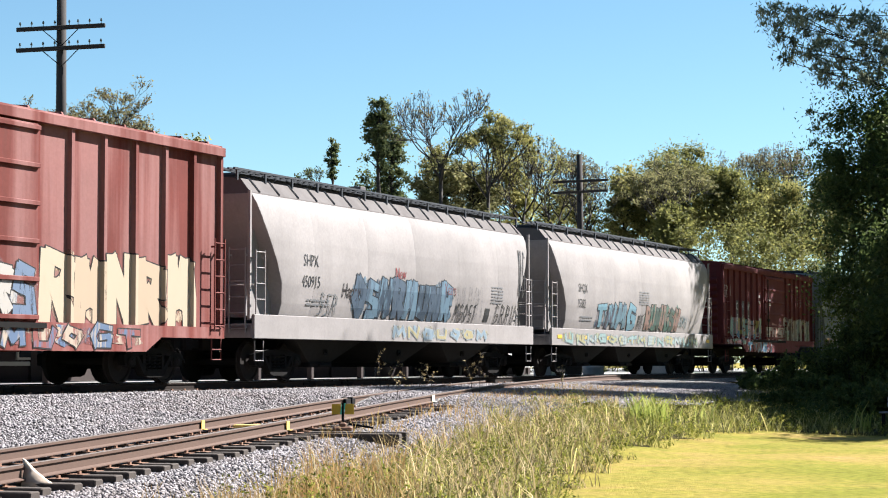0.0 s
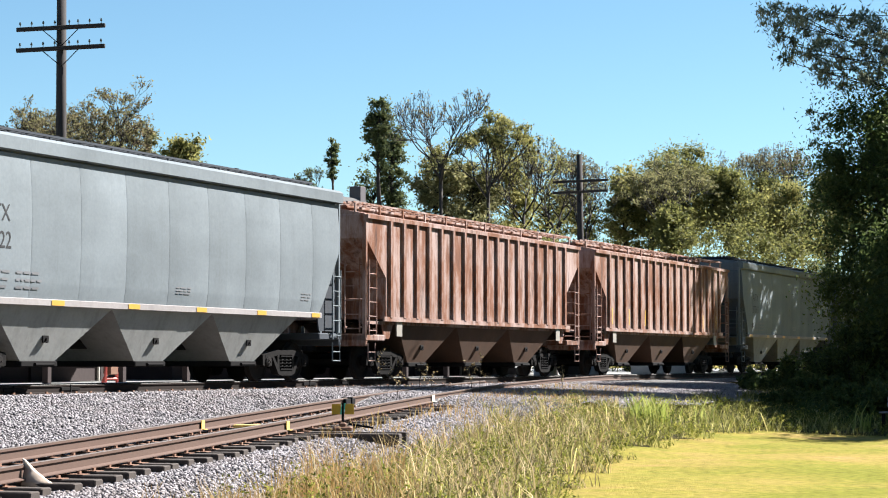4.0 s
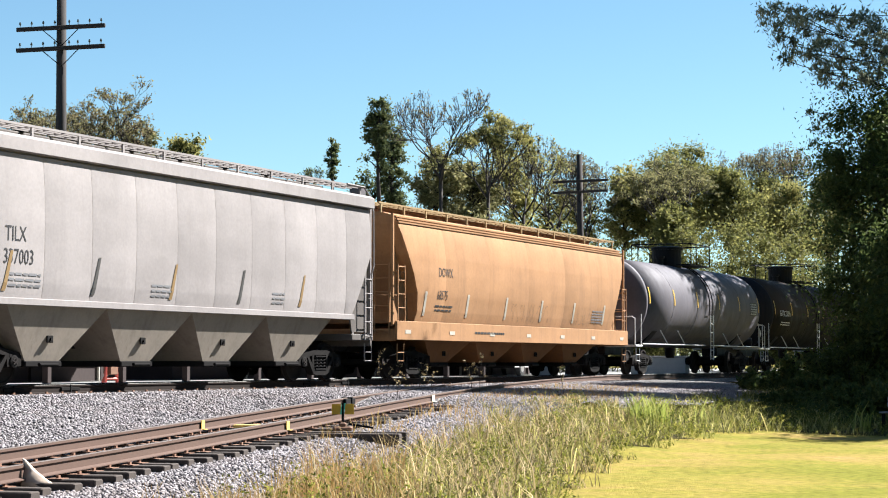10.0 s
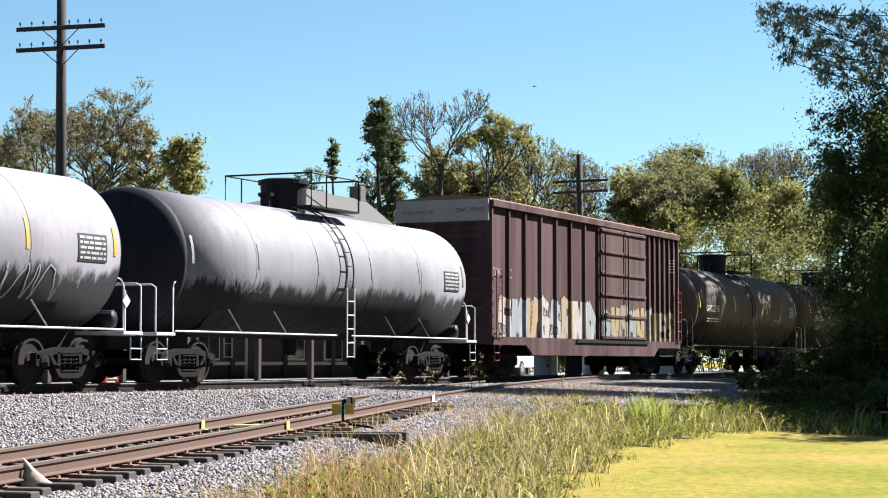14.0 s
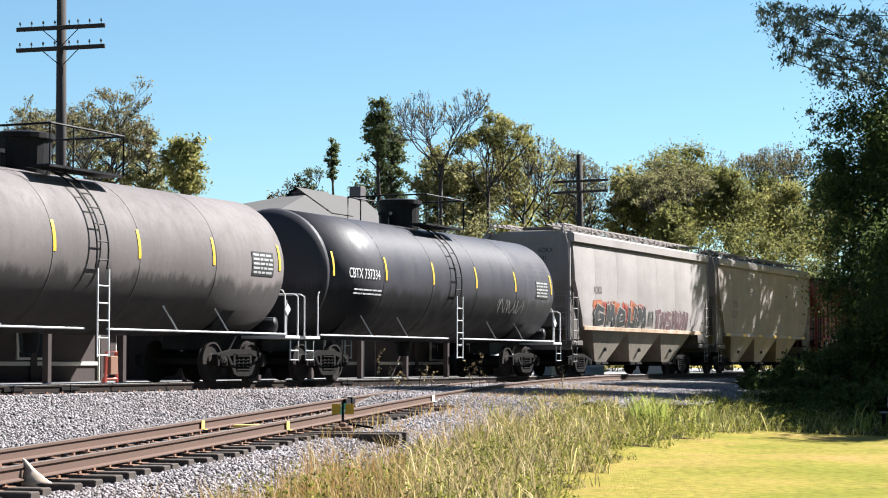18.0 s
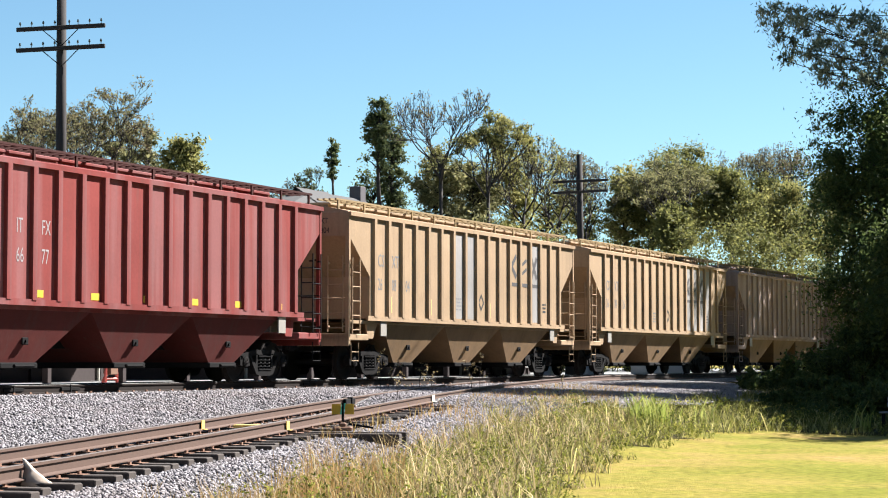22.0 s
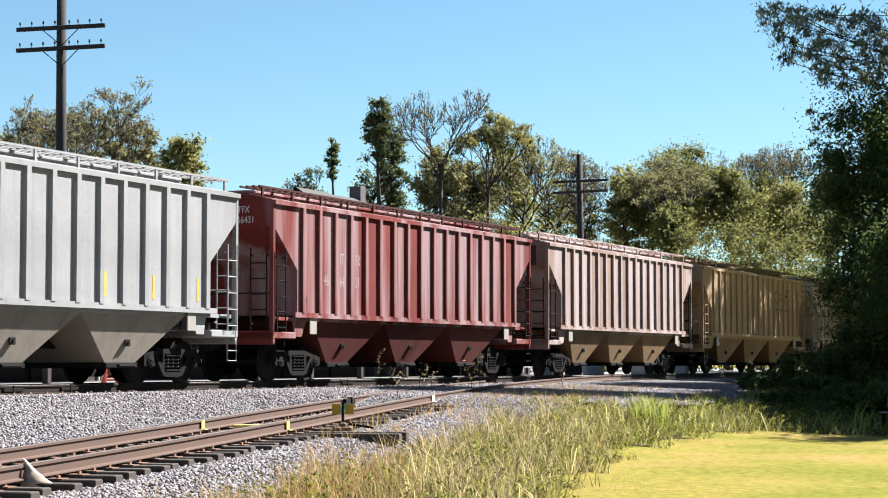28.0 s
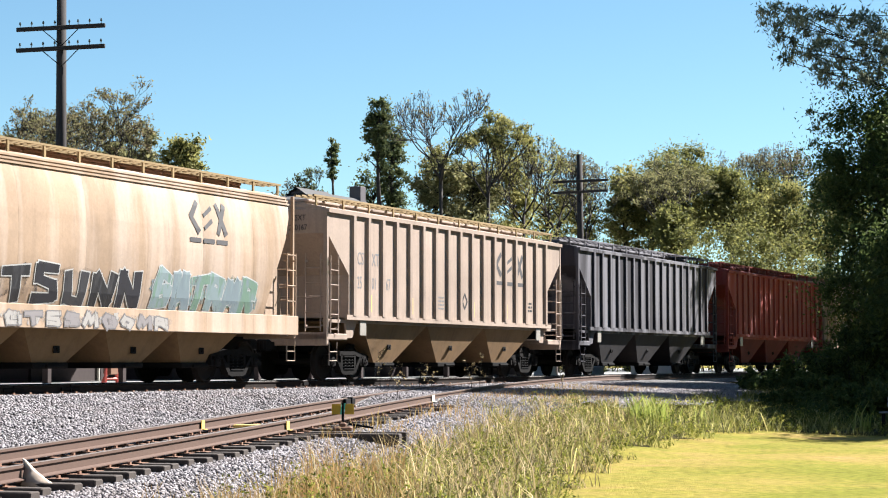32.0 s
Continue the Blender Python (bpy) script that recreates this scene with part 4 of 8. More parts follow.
def make_weeds():
    rng = np.random.default_rng(9)

    def patch(name, label, mat, n, box, hh, ww, lean, keep):
        x = box[0] + (box[1] - box[0]) * rng.random(n)
        y = box[2] + (box[3] - box[2]) * rng.random(n)
        m = keep(x, y)
        x, y = x[m], y[m]
        b, has = ballast_top(x, y)
        z = np.where(has, b, ground_top(x, y) + 0.03 * np.sin(x * 1.3 + 1.7 * np.sin(y * 0.7)) * np.exp(-np.abs(y - 40) / 80)) - 0.012
        h = hh[0] + (hh[1] - hh[0]) * rng.random(len(x)) ** 1.6
        clump = 0.62 + 0.75 * np.sin(x * 2.1 + 1.3 * np.sin(y * 1.7)) * np.sin(y * 1.1 + x)
        h = h * (np.clip(clump, 0.28, 1.3) if hh[1] > 0.1 else 1.0)
        if hh[1] > 0.1:
            h = np.minimum(h, np.where(y > 42, 0.16 + 0.13 * np.maximum(0, main_dist(x, y)[0] - 7.6), 9.0))
        v, f = blades(rng, x, y, z, h, ww[0] + (ww[1] - ww[0]) * rng.random(len(x)), lean * (0.4 + rng.random(len(x))))
        tagged(new(name, bulk(name, v, f, mat)), label, "grass", "", "stuff")

    def off(x, y):
        e, _ = side_dist(x, y)
        d, _ = main_dist(x, y)
        return e, d
    patch("tall_weeds", "tall yellow-green weeds and grass along the stones", GRASS, 130000, (-3.2, 13, 17, 62), (0.1, 0.62), (0.007, 0.022), 1.15, lambda x, y: weed_zone(x, y) & ((784 + 3500 * x / y > 640 + 70 * np.sin(y * 2.3)) | (np.sin(x * 23.1) * np.sin(y * 17.7) > 0.55)) & (np.sin(x * 3.7 + 2.1 * np.sin(y * 1.9)) * np.sin(y * 2.6 + 1.4 * np.sin(x * 2.9)) > -0.42))
    patch("dry_weeds", "dry straw-brown weed stems among the grass", GRASS_DRY, 46000, (-3.4, 9, 17, 50), (0.15, 0.78), (0.007, 0.016), 0.7, lambda x, y: weed_zone(x, y) & (784 + 3500 * x / y < 1040 + 90 * np.sin(y * 1.7)))
    patch("reddish_stalks", "reddish-brown dry upright stalks beside the stones", GRASS_RED, 52000, (-3.6, 3, 17, 44), (0.25, 0.6), (0.006, 0.012), 0.25, lambda x, y: weed_zone(x, y) & (784 + 3500 * x / y < 690 + 60 * np.sin(y * 3.1 + x * 2)))
    # leafy weeds: clumps of small leaves on short stems
    x, y = -2.8 + 13 * rng.random(7500), 17 + 36 * rng.random(7500)
    ok = weed_zone(x, y) & (np.sin(x * 1.9 + 2 * np.sin(y * 0.8)) > -0.35)
    x, y = x[ok], y[ok]
    hh = 0.1 + 0.32 * rng.random(len(x)) ** 1.5
    cs = np.concatenate([np.stack([x, y, ground_top(x, y) + hh * t], 1) for t in (0.4, 0.75, 1.0)])
    v, f = leaf_cloud(rng, cs, np.tile(0.05 + 0.22 * hh, 3), 8, 0.022)
    tagged(new("leafy_weeds", bulk("leafy_weeds", v, f, WEED_LEAF)), "low leafy green weeds among the grass", "weeds", "", "stuff")
    # a few bright tufts with broad blades
    for i, (px, d, n) in enumerate(((1138, 40.6, 60), (1165, 41.2, 45), (1120, 41.4, 40), (1250, 42.0, 26), (1512, 42.2, 14))):
        xx = at_view(px, d) + 0.16 * rng.normal(size=n)
        yy = d + 0.16 * rng.normal(size=n)
        v, f = blades(rng, xx, yy, ground_top(xx, yy), 0.35 + 0.4 * rng.random(n), 0.025 + 0.02 * rng.random(n), 0.45 * (0.4 + rng.random(n)))
        tagged(new("grass_tuft", bulk("grass_tuft", v, f, TUFT)), "bright green tuft of broad grass blades", "grass", "tufts of grass")
    # tall stalks that stand up before the train
    for i, (px, base_py, d, hgt) in enumerate(((672, 684, 50, 0.95), (684, 684, 50, 0.6), (740, 682, 51, 0.55), (846, 690, 49, 0.9), (835, 690, 49, 0.7), (765, 690, 48, 0.5), (700, 700, 44, 0.45), (995, 690, 50, 0.6))):
        root = thing("tall_weed", "tall dry weed stalk beside the track", "weed", "tall weed stalks", (at_view(px, d), d, up_view(base_py, d)))
        st = Mesh()
        tip = (0.12 * rng.normal(), 0.05 * rng.normal(), hgt)
        st.tube([(0, 0, -0.2), (tip[0] * 0.3, tip[1] * 0.3, hgt * 0.5), tip], 0.008, 4, 0.004)
        cl = []
        for k in range(7):
            t = 0.3 + 0.1 * k
            q = (tip[0] * t + 0.09 * rng.normal(), tip[1] * t + 0.05 * rng.normal(), hgt * t + 0.1)
            st.tube([(tip[0] * t, tip[1] * t, hgt * t), q], 0.005, 4)
            cl.append(q)
        part("stalk", st, BARK, root)
        v, f = leaf_cloud(rng, cl, [0.07] * len(cl), 12, 0.024)
        part("seed_head", bulk("seed_head", v, f, GRASS_DRY), None, root, "", None, False, "stuff")
    def lawn(x, y):
        e, d = off(x, y)
        return (d > 4.5) & (e > 2.5) & (x > -2) & ~weed_zone(x, y)
    patch("lawn_grass", "short mown yellow-green grass", GRASS_LAWN, 120000, (-1, 11.5, 17, 44), (0.006, 0.018), (0.006, 0.014), 0.9, lawn)
    def sparse(x, y):
        e, d = off(x, y)
        return (e > 1.3) & (e < 4.2) & (y > 30)
    patch("trackside_weeds", "sparse weeds growing through the stones", GRASS_RED, 9000, (-2, 8, 30, 60), (0.1, 0.45), (0.008, 0.018), 0.5, sparse)


make_trees()
make_near_trees()
make_weeds()


# ---- poles ----
def make_pole(px, d, top, arms):
    x, y = at_view(px, d), d
    z0 = gz(x, y) - 0.2
    p = thing("utility_pole", "dark weathered wooden utility pole with two crossarms", "utility pole", "utility poles along the line", (x, y, z0))
    h = top - z0
    part("pole", Mesh().tube([(0, 0, 0), (0.02, 0, h * 0.5), (-0.03, 0, h)], 0.215, 12, 0.16), POLE_WOOD, p, "", None, True)
    for i, za in enumerate(arms):
        z = za - z0
        tilt = 0.1 if i == 0 else 0.11
        at = Matrix.Translation((0, -0.2, z)) @ Matrix.Rotation(radians(-4), 4, "Z") @ Matrix.Rotation(-tilt * 0.4, 4, "Y")
        arm = part("crossarm", Mesh().box(-1.53, 1.53, -0.06, 0.06, -0.07, 0.07, 0.012), POLE_WOOD, p, "", at)
        for j in range(8):
            u = -1.4 + j * 0.4 if j != 4 else 0.3
            part("insulator", Mesh().lathe([(0.06, 0.012), (0.15, 0.012), (0.155, 0.035), (0.2, 0.04), (0.215, 0.028), (0.25, 0.025), (0.26, 0.0)], "z", (u, 0, 0), 8), GLASS_INS, arm)
        for sgn in (-1, 1):
            part("arm_brace", Mesh().tube([(sgn * 0.62, -0.03, -0.06), (0, 0.0, -0.62)], 0.016, 5), STEEL_DARK, arm)
    return p


make_pole(104, 67, up_view(-70, 67), (up_view(47, 67), up_view(84, 67)))
make_pole(1025, 110, up_view(272, 110), (up_view(320, 110), up_view(339, 110)))
make_pole(1418, 237, up_view(413, 237), (up_view(425, 237), up_view(437, 237)))


# ---- the depot, the lot and what stands behind the line ----
BRICK_DARK = plain_mat("dark_brown_painted_brick", (0.032, 0.022, 0.021), 0.85, 0.0, 7.0, 0.35, 0.3)
TRIM = plain_mat("cream_trim_paint", (0.38, 0.36, 0.32), 0.7, 0.0, 5.0, 0.15, 0.05)
SHINGLE = plain_mat("grey_brown_shingles", (0.06, 0.056, 0.055), 0.9, 0.0, 9.0, 0.3, 0.4)
LOUVRE = plain_mat("dark_louvre_slats", (0.08, 0.07, 0.075), 0.7, 0.0, 6.0, 0.2, 0.1)
PANE = node_mat("dark_window_glass", 0.08)[0]
PANE.node_tree.nodes["Principled BSDF"].inputs["Base Color"].default_value = (0.02, 0.025, 0.03, 1)
CONCRETE = plain_mat("pale_concrete", (0.42, 0.4, 0.37), 0.9, 0.0, 5.0, 0.2, 0.1)
RUBBER = plain_mat("tyre_rubber", (0.025, 0.025, 0.027), 0.85)
LOT_Z = 0.925


def along(px, lat):
    """The length s at which a point lat beside the line lies on the bearing px."""
    best = min(np.arange(-60, 120, 0.1), key=lambda s: abs(784 + 3500 * beside(s, lat)[0] / beside(s, lat)[1] - px) if beside(s, lat)[1] > 5 else 1e9)
    return float(best)


def line_frame(s, lat, z):
    x, y = beside(s, lat)
    return Matrix.Translation((x, y, z)) @ Matrix.Rotation(line(s)[2], 4, "Z")


def make_lot():
    m = Mesh()
    rows = []
    for s in np.arange(-60, 131, 5.0):
        rows.append([(*beside(s, -3.3), LOT_Z - 0.5), (*beside(s, -3.3), LOT_Z), (*beside(s, -75), LOT_Z + 0.05)])
    m.rings(rows, False, False)
    tagged(part("pavement", m, ASPHALT, None), "pale worn concrete lot behind the line", "pavement", "", "structure")


def wall_block(name, label, s0, s1, lat, deep, high, windows, doors):
    """A low building along the line; local x runs along it, -y faces the track."""
    L = s1 - s0
    b = thing(name, label, "building", "", line_frame(s0, lat, LOT_Z - 0.4))
    part("wall", Mesh().box(0, L, 0.0, deep, 0, high), BRICK_DARK, b, "dark brown painted wall")
    part("trim_band", Mesh().box(0.05, L - 0.05, -0.06, 0.0, 0.88, 1.0, 0.01), TRIM, b, "cream horizontal band")
    for x in windows:
        w = part("window", Mesh().box(x - 0.7, x + 0.7, -0.07, 0.0, 1.05, 2.5, 0.01), TRIM, b, "cream window frame")
        for k in range(2):
            part("pane", Mesh().box(x - 0.62 + 0.64 * k, x - 0.02 + 0.64 * k, -0.085, -0.072, 1.12, 2.42), PANE, w)
    for x in doors:
        d = part("door", Mesh().box(x - 0.5, x + 0.5, -0.08, 0.0, 0.4, 2.5, 0.01), TRIM, b, "cream door frame")
        part("door_leaf", Mesh().box(x - 0.42, x + 0.42, -0.1, -0.082, 0.42, 2.42), BRICK_DARK, d)
    n = max(2, int(L / 3.6))
    for k in range(n + 1):
        x = L * k / n
        part("pilaster", Mesh().box(x - 0.16, x + 0.16, -0.09, 0.01, 0, high - 0.1, 0.01), BRICK_DARK, b)
    part("canopy", Mesh().box(-0.8, L + 0.8, -3.4, 0.05, high - 0.45, high - 0.28, 0.02), BRICK_DARK, b, "deep flat canopy towards the track")
    for k in range(n + 1):
        x = min(L - 0.15, max(0.15, L * k / n))
        part("canopy_post", Mesh().box(x - 0.09, x + 0.09, -3.2, -3.02, 0, high - 0.45, 0.01), BRICK_DARK, b)
    return b, L


def make_depot():
    lat = -11.0
    s0, s1 = along(306, lat), along(735, lat)
    b, L = wall_block("depot_building", "long dark brown depot with cream trim and grey hipped roof", s0, s1, lat, 9.0, 4.2, (), ())
    for k, x in enumerate(np.arange(2.2, L - 1.5, 3.1)):
        if k % 3 == 1:
            d = part("door", Mesh().box(x - 0.55, x + 0.55, -0.08, 0.0, 0.4, 2.55, 0.01), TRIM, b, "cream door frame")
            part("door_leaf", Mesh().box(x - 0.45, x + 0.45, -0.1, -0.082, 0.42, 2.45), BRICK_DARK, d)
        else:
            w = part("window", Mesh().box(x - 0.75, x + 0.75, -0.07, 0.0, 1.05, 2.5, 0.01), TRIM, b, "cream window frame")
            part("pane", Mesh().box(x - 0.66, x - 0.03, -0.085, -0.072, 1.12, 2.42), PANE, w)
            part("pane", Mesh().box(x + 0.03, x + 0.66, -0.085, -0.072, 1.12, 2.42), PANE, w)
    # hipped roof with a small louvred gable at the near end
    e = 1.6
    xr0, xr1 = along(553, lat - 4.5) - s0, along(645, lat - 4.5) - s0
    zr = 1.5 + 303 / 3500 * beside(s0 + xr0, lat - 4.5)[1] - (LOT_Z - 0.4)
    eave = [(-e, -e, 4.2), (L + e, -e, 4.2), (L + e, 9 + e, 4.2), (-e, 9 + e, 4.2)]
    part("roof", Mesh().add(eave + [(xr0, 4.5, zr), (xr1, 4.5, zr)] + [(p[0], p[1], 4.05) for p in eave],
                            [(0, 1, 5, 4), (1, 2, 5), (2, 3, 4, 5), (3, 0, 4), (6, 7, 1, 0), (7, 8, 2, 1), (8, 9, 3, 2), (9, 6, 0, 3), (9, 8, 7, 6)]), SHINGLE, b, "grey shingled hipped roof")
    gw = 1.55
    g = part("gable_vent", Mesh().prism([(4.5 - gw, zr - 1.0), (4.5 + gw, zr - 1.0), (4.5, zr + 0.02)], xr0 - 1.25, xr0 - 1.2, "x"), LOUVRE, b, "dark louvred gable")
    for k in range(7):
        z = zr - 0.95 + k * 0.125
        w = gw * (zr - z) / 1.0 * 0.97
        part("slat", Mesh().box(xr0 - 1.32, xr0 - 1.24, 4.5 - w, 4.5 + w, z, z + 0.07), LOUVRE, g)
    part("gable_roof", Mesh().add([(xr0 - 1.45, 4.5, zr + 0.06), (xr0 + 1.4, 4.5, zr + 0.06), (xr0 - 1.45, 4.5 - gw - 0.15, zr - 1.08), (xr0 + 0.6, 4.5 - gw - 0.15, zr - 1.08), (xr0 - 1.45, 4.5 + gw + 0.15, zr - 1.08), (xr0 + 0.6, 4.5 + gw + 0.15, zr - 1.08)],
                                  [(0, 1, 3, 2), (0, 4, 5, 1)]), SHINGLE, b)
    part("chimney", Mesh().box(xr0 + 4.2, xr0 + 4.75, 4.3, 4.85, zr - 0.4, zr + 0.55, 0.02), LOUVRE, b, "small dark chimney")
    # lower wing towards the road
    s4, s5 = along(742, lat), along(945, lat)
    wall_block("depot_wing", "low dark brown wing of the depot with a cream band", s4, s5, lat - 0.4, 6.0, 2.7, (2.5, 8.5), (5.5,))
    # freight shed beyond the passage
    s2, s3 = along(-420, lat), along(186, lat)
    wall_block("freight_shed", "low dark brown freight shed with a cream band", s2, s3, lat, 8.0, 3.6, (3.0, 7.0, 11.0), (15.0,))
    shed = bpy.data.objects["freight_shed"]
    Ls = s3 - s2
    part("roof", Mesh().prism([(-1.2, 3.5), (-1.2, 3.62), (4, 4.3), (9.2, 3.62), (9.2, 3.5)], -0.6, Ls + 0.6, "x"), SHINGLE, shed, "low grey roof")


def parked_car(px, d, hexa, label, turn=0.0, tall=1.45, long=4.5, pickup=False):
    """A parked car: body, cabin glass, four wheels, lamps."""
    paint = plain_mat("car_paint", lin(hexa), 0.25, 0.1, 3.0, 0.05, 0.0)
    c = thing("parked_car", label, "car", "parked cars", Matrix.Translation((at_view(px, d), d, LOT_Z + 0.02)) @ Matrix.Rotation(radians(turn), 4, "Z"))
    h, L = tall, long / 2
    if pickup:
        prof = [(-L, 0.35), (-L, 0.95), (-L + 1.0, 1.02), (-L + 1.6, h), (-L + 2.7, h), (-L + 2.9, 1.0), (L, 1.0), (L, 0.4)]
    else:
        prof = [(-L, 0.35), (-L, 0.78), (-L + 0.95, 0.95), (-L + 1.7, h), (L - 0.9, h), (L - 0.15, 0.98), (L, 0.9), (L, 0.35)]
    part("body", Mesh().prism(prof, -0.85, 0.85), paint, c)
    for q in (-1, 1):
        a, b2 = (-L + 1.25, -L + 2.75) if pickup else (-L + 1.3, L - 0.6)
        part("side_window", Mesh().prism([(a, 1.0), (b2, 1.0), (b2 - 0.35, h - 0.08), (a + 0.5, h - 0.08)], q * 0.86 - 0.006, q * 0.86 + 0.006), PANE, c)
        for x in (-L + 0.85, L - 0.85):
            w = part("wheel", Mesh().lathe([(-0.1, 0.2), (-0.1, 0.32), (0.1, 0.32), (0.1, 0.2)], "y", (x, q * 0.78, 0.32), 16), RUBBER, c)
            part("rim", Mesh().lathe([(-0.105, 0.02), (-0.105, 0.19), (0.105, 0.19), (0.105, 0.02)], "y", (x, q * 0.79, 0.32), 12), RAIL_TOP, w)
        part("headlight", Mesh().box(-L - 0.015, -L + 0.05, q * 0.62 - 0.14, q * 0.62 + 0.14, 0.6, 0.74, 0.01), WHITE, c)
        part("tail_light", Mesh().box(L - 0.05, L + 0.015, q * 0.66 - 0.1, q * 0.66 + 0.1, 0.65, 0.82, 0.01), RED, c)
    part("bumper", Mesh().box(-L - 0.04, -L + 0.1, -0.82, 0.82, 0.32, 0.5, 0.02), STEEL_DARK, c)


def lin(h):
    c = [int(h[i:i + 2], 16) / 255 for i in (0, 2, 4)]
    return tuple(v / 12.92 if v < 0.04045 else ((v + 0.055) / 1.055) ** 2.4 for v in c)


def make_lineside():
    make_lot()
    make_depot()
    parked_car(258, 92, "aeb6bd", "silver parked car on the pale lot", 12)
    parked_car(292, 104, "c9c9c6", "white parked car on the pale lot", 8)
    parked_car(322, 84, "7e2f2c", "dark red parked car beside the depot", 10)
    parked_car(215, 108, "d0d0cc", "white parked van on the pale lot", 5, 1.9, 5.0)
    parked_car(905, 86, "dcdcda", "white parked car beside the lot", 70)
    wall = thing("concrete_block", "low beige concrete block beside the lot", "concrete block", "", Matrix.Translation((at_view(1165, 92), 92, LOT_Z)) @ Matrix.Rotation(radians(-20), 4, "Z"))
    part("block", Mesh().box(-1.3, 1.3, -0.4, 0.4, 0, 0.8, 0.03), CONCRETE, wall)
    part("coping", Mesh().box(-1.36, 1.36, -0.46, 0.46, 0.8, 0.88, 0.02), CONCRETE, wall)
    # relay cabinet, post and pale drum beyond the track
    x, y = at_view(962, 70), 70
    cab = thing("relay_cabinet", "white painted metal relay cabinet on a concrete foot", "cabinet", "", Matrix.Translation((x, y, LOT_Z)) @ Matrix.Rotation(radians(-24), 4, "Z"))
    part("foot", Mesh().box(-0.4, 0.4, -0.3, 0.3, -0.3, 0.06, 0.02), CONCRETE, cab)
    part("body", Mesh().box(-0.34, 0.34, -0.25, 0.25, 0.06, 0.82, 0.02), WHITE, cab)
    part("cap", Mesh().box(-0.38, 0.38, -0.29, 0.29, 0.82, 0.88, 0.02), WHITE, cab)
    dr = part("door", Mesh().box(-0.3, 0.3, -0.275, -0.252, 0.1, 0.78, 0.005), WHITE, cab)
    part("handle", Mesh().box(0.2, 0.24, -0.3, -0.275, 0.4, 0.52), STEEL_DARK, dr)
    post = thing("sign_post", "dark square timber post beyond the track", "post", "", (at_view(1012, 74), 74, LOT_Z - 0.1))
    part("post", Mesh().box(-0.3, 0.3, -0.3, 0.3, 0, 0.9, 0.03), TIE, post)
    part("post_cap", Mesh().box(-0.34, 0.34, -0.34, 0.34, 0.9, 0.96, 0.02), STEEL_DARK, post)
    drum = thing("storage_drum", "white rounded storage drum on the lot", "drum", "", (at_view(1047, 80), 80, LOT_Z))
    part("drum_body", Mesh().lathe([(0, 0.4), (0.03, 0.43), (0.35, 0.43), (0.38, 0.445), (0.41, 0.43), (0.78, 0.43), (0.82, 0.4)], "z", (0, 0, 0), 20), WHITE, drum, "", None, True)
    part("drum_lid", Mesh().lathe([(0.8, 0.4), (0.84, 0.38), (0.84, 0.05)], "z", (0, 0, 0), 20), WHITE, drum)
    st = thing("red_equipment_stand", "rusty red steel equipment stand beside the depot passage", "equipment", "", line_frame(along(197, -5.6), -5.6, LOT_Z - 0.25))
    part("frame", Mesh().tube([(-0.3, 0, 0), (-0.22, 0, 1.1), (0.22, 0, 1.1), (0.3, 0, 0)], 0.045, 6).tube([(-0.28, 0, 0.4), (0.28, 0, 0.4)], 0.035, 6), RED, st)
    part("brace", Mesh().tube([(0.22, 0, 1.05), (0.1, 0.5, 0)], 0.04, 6), RED, st)
    part("box", Mesh().box(-0.18, 0.18, -0.1, 0.14, 0.5, 1.0, 0.02), STEEL_RUST, st)


    d = 42.6
    x = at_view(1556, d)
    bench = thing("garden_bench", "weathered grey wooden bench in the shade by the lawn", "bench", "", Matrix.Translation((x, d, gz(x, d))) @ Matrix.Rotation(radians(-35), 4, "Z"))
    grey = plain_mat("weathered_grey_boards", (0.2, 0.21, 0.23), 0.8, 0.0, 14.0, 0.3, 0.2)
    for k in range(3):
        part("seat_board", Mesh().box(0, 1.2, -0.2 + 0.14 * k, -0.08 + 0.14 * k, 0.42, 0.45, 0.006), grey, bench)
        part("back_board", Mesh().box(0, 1.2, 0.24 + 0.03 * k, 0.27 + 0.03 * k, 0.54 + 0.12 * k, 0.64 + 0.12 * k, 0.006), grey, bench)
    for u in (0.06, 1.08):
        part("leg", Mesh().box(u, u + 0.06, -0.19, -0.13, 0, 0.42, 0.006), STEEL_DARK, bench)
        part("leg", Mesh().prism([(0.18, 0), (0.24, 0), (0.36, 0.92), (0.3, 0.92)], u, u + 0.06, "x"), STEEL_DARK, bench)


make_lineside()


# ---- turnout details ----
def on_rail(px, o):
    """Place on a rail of the diverging track at the bearing px."""
    best = None
    for y in np.arange(10, 62, 0.05):
        x, z = siding(y)
        x2, _ = siding(y + 0.1)
        sl = float(x2 - x) / 0.1
        n = math.hypot(1, sl)
        p = (float(x) + o / n, y - o * sl / n, RT + float(z))
        e = abs(784 + 3500 * p[0] / p[1] - px)
        if best is None or e < best[0]:
            best = (e, p, math.atan2(1, sl))
    return best[1], best[2]


